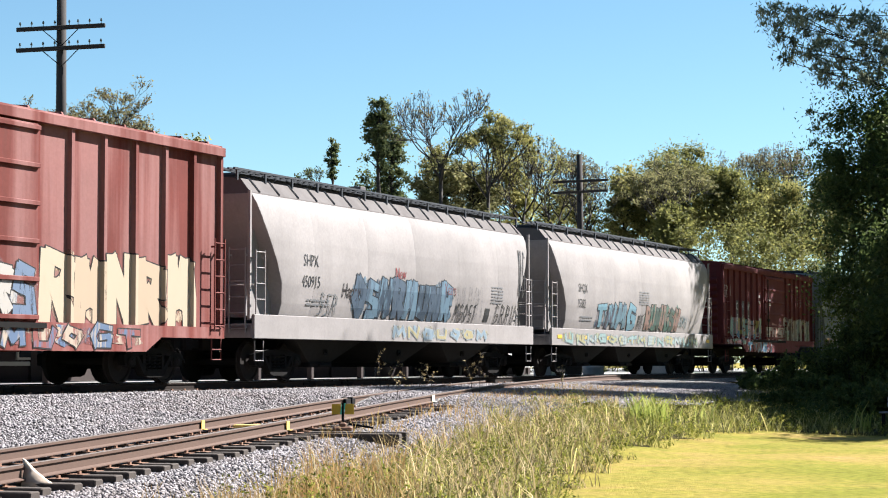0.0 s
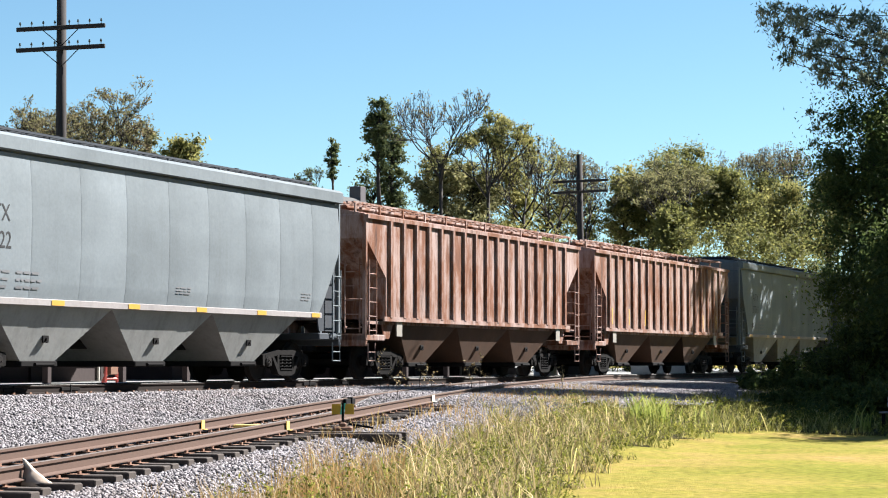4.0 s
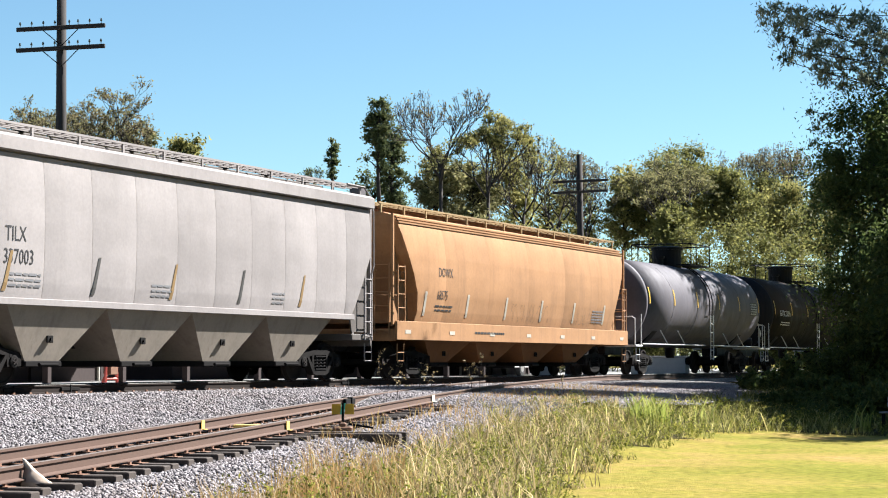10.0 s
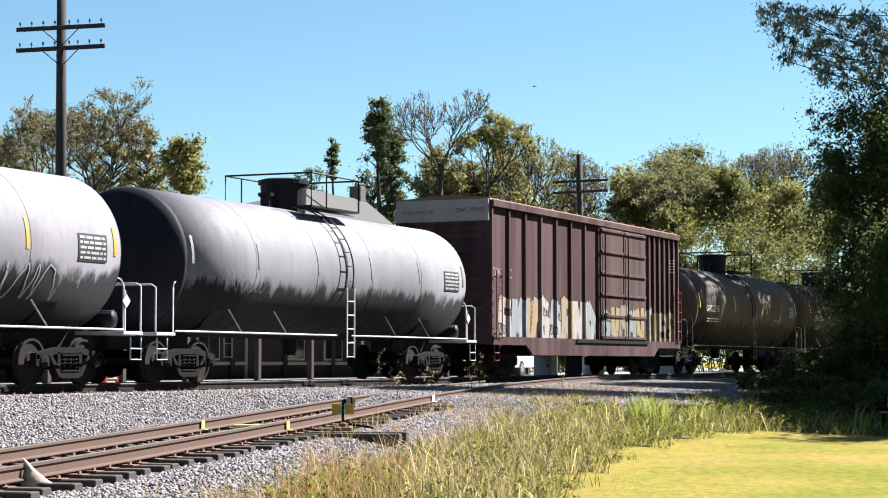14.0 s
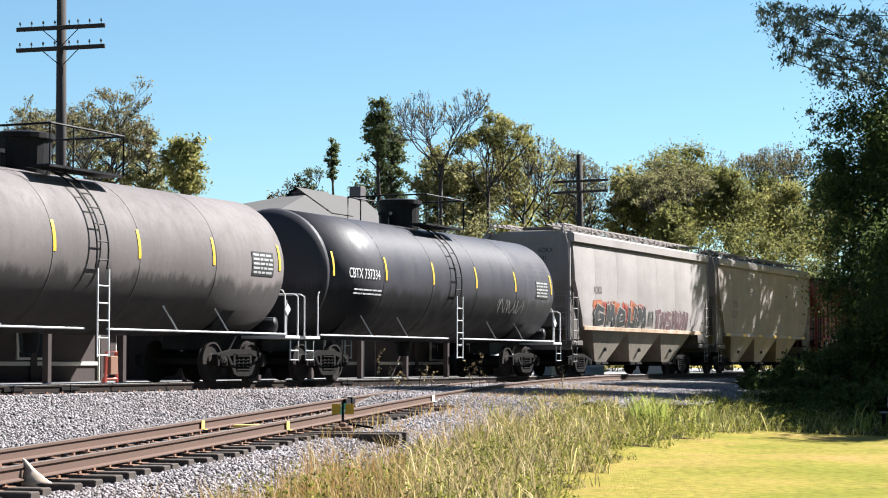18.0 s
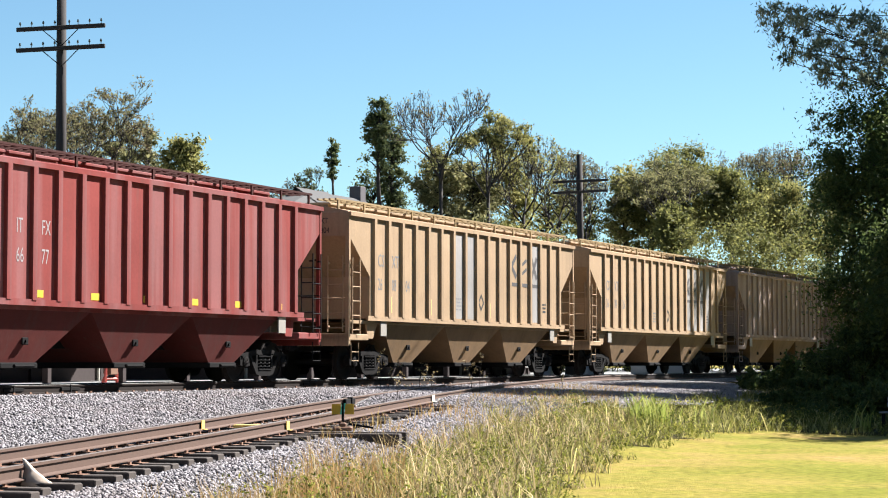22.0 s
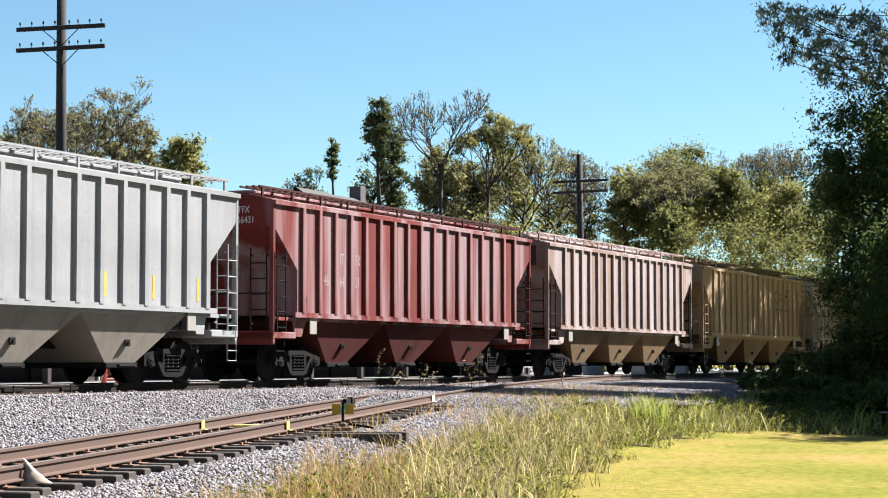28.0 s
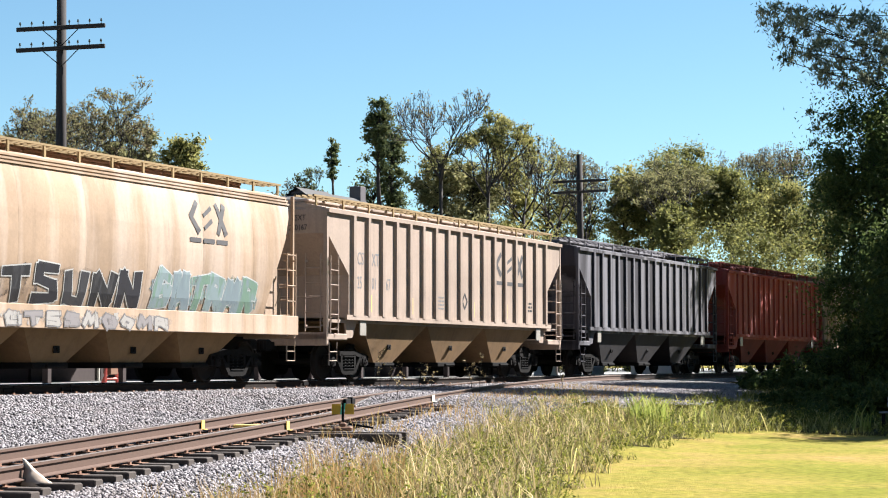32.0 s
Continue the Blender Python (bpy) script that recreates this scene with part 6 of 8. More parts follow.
def loft(levels, half, m=None):
    """A body from levels (z, half width, inset of the ends)."""
    m = m or Mesh()
    m.rings([[(-half + e, -w, z), (half - e, -w, z), (half - e, w, z), (-half + e, w, z)] for z, w, e in levels])
    return m


def skin(levels):
    zs, ws = [l[0] for l in levels], [l[1] for l in levels]
    return lambda z: float(np.interp(z, zs, ws))


def inset(levels):
    zs, es = [l[0] for l in levels], [l[2] for l in levels]
    return lambda z: float(np.interp(z, zs, es))


def panels(car, levels, half, n, mat, gap=0.012, bulge=0.004):
    """Side sheets between weld seams, each a piece of its own."""
    ys, ei = skin(levels), inset(levels)
    z0, z1 = levels[0][0], levels[-1][0]
    zs = sorted({round(z0 + (z1 - z0) * k / 8, 3) for k in range(9)} | {l[0] for l in levels})
    for sg in (-1, 1):
        for i in range(n):
            a, b = -half + 2 * half * i / n + gap / 2, -half + 2 * half * (i + 1) / n - gap / 2
            m = Mesh()
            rows = []
            for z in zs:
                lo, hi = -half + ei(z) + 0.01, half - ei(z) - 0.01
                p, q = min(max(a, lo), hi), min(max(b, lo), hi)
                row = []
                for t in (0, 0.04, 0.5, 0.96, 1):
                    o = 0.002 if t in (0, 1) else (0.008 if t != 0.5 else 0.008 + bulge * math.sin(math.pi * (z - z0) / (z1 - z0)))
                    row.append((p + (q - p) * t, sg * (ys(z) + o), z))
                rows.append(row)
            if all(abs(r[0][0] - r[-1][0]) < 0.02 for r in rows):
                continue
            m.rings(rows, False, False)
            part("side_panel", m, mat, car, "", None, True)


HOPPER_ME = {}


def bays(car, n, span, mat, top=1.5, half_w=1.42, low=0.42, lean=0.385):
    """Discharge hoppers: slope sheets that narrow to an outlet gate."""
    pitch = span / n
    for i in range(n):
        x = -span / 2 + (i + 0.5) * pitch
        h = pitch / 2
        m = Mesh().rings([[(-h, -half_w, top), (h, -half_w, top), (h, half_w, top), (-h, half_w, top)],
                          [(-h, -half_w, top - 0.06), (h, -half_w, top - 0.06), (h, half_w, top - 0.06), (-h, half_w, top - 0.06)],
                          [(-0.54, -half_w + lean, low), (0.54, -half_w + lean, low), (0.54, half_w - lean, low), (-0.54, half_w - lean, low)]])
        b = part("hopper_bay", m, mat, car, "", (x, 0, 0))
        w = half_w - lean + 0.06
        g = Mesh().box(-0.6, 0.6, -w, w, low - 0.1, low + 0.02, 0.02).tube([(-0.3, -w - 0.1, low - 0.05), (0.3, -w - 0.1, low - 0.05)], 0.04, 6)
        part("outlet_gate", g, STEEL_DARK, b)
        part("gate_crank", Mesh().box(-0.1, 0.1, -0.03, 0.0, -0.07, 0.07, 0.01).tube([(0, -0.06, 0), (0, 0.1, 0)], 0.03, 6), STEEL_DARK, b, "", (0.0, -half_w + lean * 0.55, (top + low) / 2 - 0.12))


def roof_walk(car, half, z, y, mat, posts=11, width=0.5, rise=0.28, label=""):
    for sg in (-1, 1):
        m = Mesh()
        for k in range(4):
            yy = sg * (y - width * k / 3.0)
            m.box(-half, half, yy - 0.025, yy + 0.025, z - 0.02, z + 0.025)
        for k in range(int(half * 2 / 0.6)):
            x = -half + 0.3 + k * 0.6
            m.box(x - 0.02, x + 0.02, min(sg * y, sg * (y - width)), max(sg * y, sg * (y - width)), z - 0.018, z + 0.0)
        w = part("running_board", m, mat, car, label)
        for k in range(posts):
            x = -half + 0.15 + (2 * half - 0.3) * k / (posts - 1)
            part("running_board_post", Mesh().box(x - 0.03, x + 0.03, sg * y - 0.02, sg * y + 0.02, z - rise, z), mat, w)


def hatches(car, half, z, mat, n=8, w=0.5):
    part("hatch_coaming", Mesh().box(-half, half, -w, w, z - 0.12, z), mat, car)
    for k in range(n):
        a, b = -half + 2 * half * k / n + 0.03, -half + 2 * half * (k + 1) / n - 0.03
        c = part("hatch_cover", Mesh().box(a, b, -w - 0.05, w + 0.05, z, z + 0.09, 0.025), mat, car)
        part("hatch_latch", Mesh().box((a + b) / 2 - 0.06, (a + b) / 2 + 0.06, -w - 0.12, w + 0.12, z + 0.08, z + 0.13), STEEL_DARK, c)


def end_gear(car, half, mat, lad_mat, z_lad0=1.0, z_lad1=2.7, sill_z=1.15, yw=1.5, end_lad=True):
    """Platforms, ladders, steps, corner irons and the hand brake at both ends."""
    lad = ladder_mesh(z_lad1 - z_lad0).data("ladder", lad_mat)
    st = stirrup_mesh().data("stirrup_step", lad_mat)
    for sg in (-1, 1):
        x = sg * half
        part("end_platform", Mesh().box(min(x, x - sg * 1.15), max(x, x - sg * 1.15), -yw, yw, sill_z - 0.16, sill_z, 0.02), mat, car)
        part("end_sill", Mesh().box(min(x, x - sg * 0.12), max(x, x - sg * 0.12), -yw, yw, sill_z - 0.3, sill_z + 0.02, 0.015), mat, car)
        for q in (-1, 1):
            part("ladder", lad, None, car, "", Matrix.Translation((x - sg * 0.32, q * (yw + 0.05), z_lad0)) @ (Matrix.Rotation(math.pi, 4, "Z") if q > 0 else Matrix.Identity(4)))
            part("stirrup_step", st, None, car, "", (x - sg * 0.3, q * (yw + 0.03), 0.48))
            if end_lad:
                part("end_ladder", lad, None, car, "", Matrix.Translation((x + sg * 0.05, q * (yw - 0.35), z_lad0 + 0.05)) @ Matrix.Rotation(sg * math.pi / 2, 4, "Z"))
        part("grab_rail", Mesh().tube([(x - sg * 0.1, -yw, sill_z + 0.9), (x - sg * 0.1, yw, sill_z + 0.9)], 0.018, 5), lad_mat, car)
    b = part("hand_brake", Mesh().lathe([(-0.02, 0.28), (0.02, 0.28)], "x", (0, 0, 0), 18).box(-0.02, 0.18, -0.12, 0.12, -0.2, 0.2), STEEL_DARK, car, "", (-half + 0.05, 0.8, 2.3))


def car_root(name, label, mid):
    return thing(name, label, "freight car", "cars of the freight train", None)


CARS = []


def finish(car, mid, L, tc=None, half_c=None):
    tc = tc or L - 4.1
    trucks(car, mid, tc)
    couplers(car, half_c or L / 2)
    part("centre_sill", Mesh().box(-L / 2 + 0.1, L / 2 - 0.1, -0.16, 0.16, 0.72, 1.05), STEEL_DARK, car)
    CARS.append((car, mid, tc))


RIB_ME = {}
RIB_OUT = 1.575               # how far the side posts of ribbed hoppers stand out


def ribbed_hopper(f, r, mat, dark, walk_mat, label, lad=None, ribs=17, under=None):
    L, mid = r - f, (f + r) / 2
    half = L / 2
    car = car_root("covered_hopper_car", label, mid)
    lv = [(1.56, 1.50, 1.2), (2.62, 1.50, 1.2), (3.6, 1.50, 0.03), (4.18, 1.50, 0.0)]
    body = loft(lv + [(4.22, 1.46, 0.02), (4.34, 0.9, 0.02), (4.38, 0.4, 0.05)], half)
    b = part("body", body, mat, car)
    part("eave_angle", Mesh().box(-half, half, -1.57, -1.495, 4.1, 4.2).box(-half, half, 1.495, 1.57, 4.1, 4.2), mat, car)
    for q in (-1, 1):
        part("side_sill", Mesh().box(-half + 1.0, half - 1.0, q * 1.53 - 0.03, q * 1.53 + 0.03, 1.5, 1.62), mat, car)
        part("sill_angle", Mesh().box(-half + 0.05, half - 0.05, q * 1.4 - 0.04, q * 1.4 + 0.04, 1.42, 1.5), mat, car)
    key = (mat.name,)
    if key not in RIB_ME:
        RIB_ME[key] = Mesh().prism([(-0.09, -1.495), (0.09, -1.495), (0.07, -RIB_OUT), (-0.07, -RIB_OUT)], 1.6, 4.1, "z").data("side_post", mat)
        RIB_ME[key + (1,)] = Mesh().prism([(-0.09, 1.495), (0.09, 1.495), (0.07, RIB_OUT), (-0.07, RIB_OUT)], 1.6, 4.1, "z").data("side_post", mat)
    for i in range(ribs):
        x = -half + 1.42 + (L - 2.84) * i / (ribs - 1)
        part("side_post", RIB_ME[key], None, car, "", (x, 0, 0))
        part("side_post", RIB_ME[key + (1,)], None, car, "", (x, 0, 0))
    for sg in (-1, 1):
        for q in (-1, 1):
            x = sg * half
            part("corner_post", Mesh().box(min(x, x - sg * 0.09), max(x, x - sg * 0.09), q * 1.46 - 0.05, q * 1.46 + 0.05, 1.0, 4.18), mat, car)
            part("tag_plate", Mesh().box(sg * (half - 2.0) - 0.17, sg * (half - 2.0) + 0.17, q * 1.5 - 0.015, q * 1.5 + 0.015, 1.12, 1.5), LIGHT_PLATE, car, "small pale plate on the bolster")
            part("bolster_web", Mesh().prism([(sg * (half - 1.9), 1.5), (sg * (half - 1.2), 1.5), (sg * (half - 1.3), 1.05), (sg * (half - 1.6), 1.05)], q * 1.38 - 0.02, q * 1.38 + 0.02), mat, car)
    bays(car, 3, L - 4.2, under or mat, 1.5, 1.42, 0.42, 0.375)
    hatches(car, half - 0.8, 4.44, mat)
    roof_walk(car, half + 0.1, 4.52, 1.18, walk_mat, 12)
    end_gear(car, half, mat, lad or mat, 1.15, 3.05)
    finish(car, mid, L)
    return car, (lambda z: 1.5), half


def smooth_hopper(f, r, mat, dark, label, ends=None, lad=None, seams=9, fascia=None, sill_mat=None, walk=True, bays_n=3, under=None, top=4.3, walk_mat=None, stripe=None):
    L, mid = r - f, (f + r) / 2
    half = L / 2
    car = car_root("covered_hopper_car", label, mid)
    lv = [(1.62, 1.49, 1.15), (1.9, 1.535, 1.0), (2.5, 1.56, 0.62), (3.1, 1.565, 0.25), (3.7, 1.55, 0.2), (top, 1.5, 0.18)]
    part("body", loft(lv + [(top + 0.02, 1.44, 0.2), (top + 0.3, 1.42, 0.2), (top + 0.42, 1.05, 0.25), (top + 0.46, 0.5, 0.3)], half), ends or mat, car, "end sheets and roof")
    panels(car, lv, half, seams, mat)
    for q in (-1, 1):
        m = Mesh().prism([(q * 1.44, top + 0.03), (q * 1.605, top + 0.06), (q * 1.605, top + 0.3), (q * 1.5, top + 0.37), (q * 1.34, top + 0.4), (q * 1.42, top + 0.2)], -half + 0.08, half - 0.08, "x")
        part("roof_fascia", m, fascia or mat, car)
        part("side_sill", Mesh().box(-half + 1.12, half - 1.12, q * 1.51 - 0.05, q * 1.51 + 0.05, 1.5, 1.635, 0.012), sill_mat or mat, car)
        for sg in (-1, 1):
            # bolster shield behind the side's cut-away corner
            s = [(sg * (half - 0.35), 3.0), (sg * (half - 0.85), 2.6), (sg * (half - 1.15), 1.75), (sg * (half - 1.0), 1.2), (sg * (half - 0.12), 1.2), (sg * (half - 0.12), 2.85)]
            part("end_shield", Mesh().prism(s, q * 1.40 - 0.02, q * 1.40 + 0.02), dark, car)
            x = sg * half
            part("corner_post", Mesh().box(min(x, x - sg * 0.07), max(x, x - sg * 0.07), q * 1.44 - 0.04, q * 1.44 + 0.04, 1.0, top + 0.1), mat, car)
    bays(car, bays_n, L - 4.4, under or mat, 1.56, 1.45, 0.45)
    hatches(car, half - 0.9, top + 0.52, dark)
    if walk:
        roof_walk(car, half + 0.05, top + 0.62, 1.2, walk_mat or mat, 12, 0.5, 0.26)
    else:
        roof_walk(car, half - 0.3, top + 0.56, 0.85, dark, 8, 0.4, 0.12)
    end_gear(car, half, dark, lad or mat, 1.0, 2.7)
    for sg in (-1, 1) if walk else ():
        for q in (-1, 1):
            x = sg * half
            pts = [(x - sg * 0.9, q * 1.22, top + 0.64), (x + sg * 0.02, q * 1.26, top + 0.62), (x + sg * 0.16, q * 1.34, top + 0.42), (x + sg * 0.16, q * 1.46, top), (x + sg * 0.1, q * 1.5, 2.9), (x - sg * 0.1, q * 1.53, 2.6)]
            part("corner_handrail", Mesh().tube(pts, 0.026, 6), lad or mat, car)
    finish(car, mid, L)
    return car, Skin([l[0] for l in lv], [l[1] for l in lv], 0.0125), half


def round_hopper(f, r, mat, dark, label, lad=None, roof=None, sill_mat=None, grooves=False, seams=6, sill_h=0.55, walk_mat=None, under=None):
    L, mid = r - f, (f + r) / 2
    half = L / 2
    car = car_root("covered_hopper_car", label, mid)
    lv = [(1.5, 1.40, 1.4), (1.8, 1.49, 1.42), (2.3, 1.575, 1.28), (2.8, 1.60, 1.0), (3.3, 1.585, 0.68), (3.8, 1.52, 0.42), (4.1, 1.44, 0.3), (4.3, 1.34, 0.25)]
    up = 0.0 if not grooves else -0.22
    crown = [(4.34, 1.30, 0.26), (4.66, 1.02, 0.3), (4.71, 0.5, 0.3)] if not grooves else [(4.33, 1.28, 0.26), (4.42, 0.98, 0.3), (4.45, 0.5, 0.3)]
    part("body", loft(lv + [(4.31, 1.3, 0.26)], half), mat, car, "end sheets")
    part("roof", loft([(4.305, 1.31, 0.26)] + crown, half), roof or mat, car, "grey sloping roof sheets" if not grooves else "low roof sheets")
    panels(car, lv, half, seams, mat, 0.004, 0.003)
    if grooves:
        for q in (-1, 1):
            for k in range(3):
                z = 4.12 + 0.075 * k
                y = skin(lv)(z)
                part("roof_bead", Mesh().box(-half + 0.3, half - 0.3, q * (y + 0.02) - 0.025, q * (y + 0.02) + 0.025, z, z + 0.04), mat, car)
    seam = Mesh().tube([(0, -1.31, 4.35), (0, -1.03, 4.67), (0, 0, 4.73), (0, 1.03, 4.67), (0, 1.31, 4.35)], 0.024, 4).data("roof_seam", dark)
    for k in range(int((L - 1.2) / 0.95) + 1 if not grooves else 0):
        part("roof_seam", seam, None, car, "", (-half + 0.7 + k * 0.95, 0, 0))
    for q in (-1, 1):
        part("side_sill", Mesh().box(-half, half, q * 1.54 - 0.035, q * 1.54 + 0.035, 1.53 - sill_h, 1.53, 0.012), sill_mat or mat, car)
        for sg in (-1, 1):
            x = sg * half
            part("corner_post", Mesh().box(min(x, x - sg * 0.07), max(x, x - sg * 0.07), q * 1.42 - 0.035, q * 1.42 + 0.035, 1.4, 4.35), mat, car)
            s = [(sg * (half - 0.2), 1.5), (sg * (half - 1.5), 1.5), (sg * (half - 1.2), 2.6), (sg * (half - 0.55), 3.5)]
            part("end_shield", Mesh().prism(s, q * 1.2 - 0.02, q * 1.2 + 0.02), mat, car)
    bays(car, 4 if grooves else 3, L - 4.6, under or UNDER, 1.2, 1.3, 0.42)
    hatches(car, half - 0.9, 4.78 + up, dark)
    roof_walk(car, half + 0.05, 4.86 + up, 1.05, walk_mat or dark, 14, 0.45, 0.26)
    end_gear(car, half, mat, lad or mat, 1.05, 3.0, 1.3)
    finish(car, mid, L)
    return car, Skin([l[0] for l in lv], [l[1] for l in lv], 0.0115), half


def tank_car(f, r, mat, dark, label, hand=None, head=None, rad=1.61, cz=2.63, dome=True, tilt=1.0, saddle=None):
    L, mid = r - f, (f + r) / 2
    half = L / 2
    car = car_root("tank_car", label, mid)
    heads = [(0.5, 0.05), (0.49, 0.5), (0.44, 0.9), (0.35, 1.2), (0.22, 1.43), (0.09, 1.57), (0.0, rad)]
    part("tank_shell", Mesh().lathe([(-half, rad)] + [(-half + L * k / 5, rad) for k in range(1, 5)] + [(half, rad)], "x", (0, 0, cz), 64), mat, car, "", None, True)
    for sg in (-1, 1):
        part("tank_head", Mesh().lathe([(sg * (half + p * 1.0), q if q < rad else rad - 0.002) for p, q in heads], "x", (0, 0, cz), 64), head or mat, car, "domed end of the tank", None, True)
    for k in range(1, 5):
        x = -half + L * k / 5
        part("weld_seam", Mesh().lathe([(x - 0.02, rad - 0.01), (x - 0.012, rad + 0.006), (x + 0.012, rad + 0.006), (x + 0.02, rad - 0.01)], "x", (0, 0, cz), 64), mat, car, "", None, True)
    hl = half + 1.05
    for sg in (-1, 1):
        x = sg * hl
        part("stub_sill", Mesh().box(min(x, x - sg * 3.2), max(x, x - sg * 3.2), -0.33, 0.33, 0.72, 1.12, 0.02), dark, car)
        part("end_platform", Mesh().box(min(x, x - sg * 0.75), max(x, x - sg * 0.75), -1.5, 1.5, 1.0, 1.07, 0.01), hand or dark, car)
        part("saddle", Mesh().prism([(-1.25, 1.6), (-0.9, 1.2), (-0.4, 1.05), (0.4, 1.05), (0.9, 1.2), (1.25, 1.6), (0.5, 1.15), (-0.5, 1.15)], sg * (half - 1.9) - 0.25, sg * (half - 1.9) + 0.25, "x"), dark, car)
        part("end_rail", Mesh().tube([(x - sg * 0.03, -1.45, 1.07), (x - sg * 0.03, -1.45, 2.0), (x - sg * 0.03, -1.35, 2.06), (x - sg * 0.03, 1.35, 2.06), (x - sg * 0.03, 1.45, 2.0), (x - sg * 0.03, 1.45, 1.07)], 0.02, 5), hand or dark, car)
        for q in (-1, 1):
            part("grab_iron", Mesh().tube([(x - sg * 0.7, q * 1.46, 1.05), (x - sg * 0.7, q * 1.46, 2.0), (x - sg * 0.78, q * 1.44, 2.12), (x - sg * 0.92, q * 1.4, 2.16)], 0.02, 5), hand or dark, car)
            part("stirrup_step", stirrup_mesh(), hand or dark, car, "", (x - sg * 0.25, q * 1.48, 0.5))
            part("side_handrail", Mesh().tube([(sg * 0.4, q * 1.56, 1.1), (sg * (half - 0.2), q * 1.56, 1.1), (sg * (half + 0.3), q * 1.5, 1.1)], 0.024, 6), WHITE if hand is None else hand, car)
            for k in range(2):
                px = sg * (half * 0.4 + k * half * 0.28)
                part("handrail_bracket", Mesh().tube([(px, q * 1.57, 1.1), (px - 0.25, q * 1.36, 1.62)], 0.018, 5), WHITE if hand is None else hand, car)
        part("air_reservoir", Mesh().lathe([(-0.5, 0.05), (-0.45, 0.19), (0.45, 0.19), (0.5, 0.05)], "y", (x - sg * 0.45, -0.6 * sg, 1.32), 14), dark, car, "", None, True)
    # ladder over the shell, dome platform and fittings
    for q in (-1, 1):
        m = Mesh()
        arc = [(a, rad + 0.1) for a in np.linspace(radians(-12), radians(72), 14)]
        for sx in (-0.2, 0.2):
            pts = [(sx, q * (rad + 0.12), 0.55), (sx, q * (rad + 0.12), cz - 0.35)] + [(sx, q * rr * math.cos(a), cz + rr * math.sin(a)) for a, rr in arc]
            m.tube(pts[1:], 0.02, 5)
        low = Mesh()
        for sx in (-0.2, 0.2):
            low.tube([(sx, q * (rad + 0.12), 0.55), (sx, q * (rad + 0.12), cz - 0.35)], 0.02, 5)
        z = 0.58
        while z < cz - 0.4:
            low.tube([(-0.2, q * (rad + 0.12), z), (0.2, q * (rad + 0.12), z)], 0.015, 5)
            z += 0.34
        part("lower_ladder", low, hand or dark, car)
        for a in np.linspace(radians(-6), radians(66), 7):
            rr = rad + 0.1
            m.tube([(-0.2, q * rr * math.cos(a), cz + rr * math.sin(a)), (0.2, q * rr * math.cos(a), cz + rr * math.sin(a))], 0.015, 5)
        part("ladder", m, dark, car)
    p = part("top_platform", Mesh().box(-1.1, 1.5, -1.2, -0.62, cz + rad - 0.02, cz + rad + 0.03).box(-1.1, 1.5, 0.62, 1.2, cz + rad - 0.02, cz + rad + 0.03), dark, car)
    zt = cz + rad
    for q in (-1, 1):
        m = Mesh().tube([(-1.1, q * 1.2, zt), (-1.1, q * 1.2, zt + 0.82), (1.5, q * 1.2, zt + 0.82), (1.5, q * 1.2, zt)], 0.024, 5).tube([(-0.3, q * 1.2, zt), (-0.3, q * 1.2, zt + 0.82)], 0.02, 5)
        part("platform_rail", m, dark, p)
    for x in (-1.1, 1.5):
        part("platform_rail", Mesh().tube([(x, -1.2, zt + 0.82), (x, 1.2, zt + 0.82)], 0.024, 5), dark, p)
    part("fittings_housing", Mesh().lathe([(zt - 0.1, 0.55), (zt + 0.62, 0.58), (zt + 0.62, 0.64), (zt + 0.72, 0.64), (zt + 0.76, 0.5)], "z", (-0.3, 0, 0), 22), dark, car)
    part("safety_valve", Mesh().lathe([(zt - 0.1, 0.14), (zt + 0.25, 0.14), (zt + 0.27, 0.2), (zt + 0.35, 0.2)], "z", (-1.2, 0, 0), 12), dark, car)
    part("bottom_outlet", Mesh().lathe([(0.62, 0.16), (0.75, 0.2), (1.1, 0.22)], "z", (0, 0, 0), 12), dark, car)
    tc = L + 2.1 - 4.0
    trucks(car, mid, tc)
    couplers(car, hl)
    CARS.append((car, mid, tc))
    ang = [6.28319 * j / 64 for j in range(-16, 17)]
    return car, Skin([cz + rad * math.sin(a) for a in ang], [rad * math.cos(a) for a in ang]), half


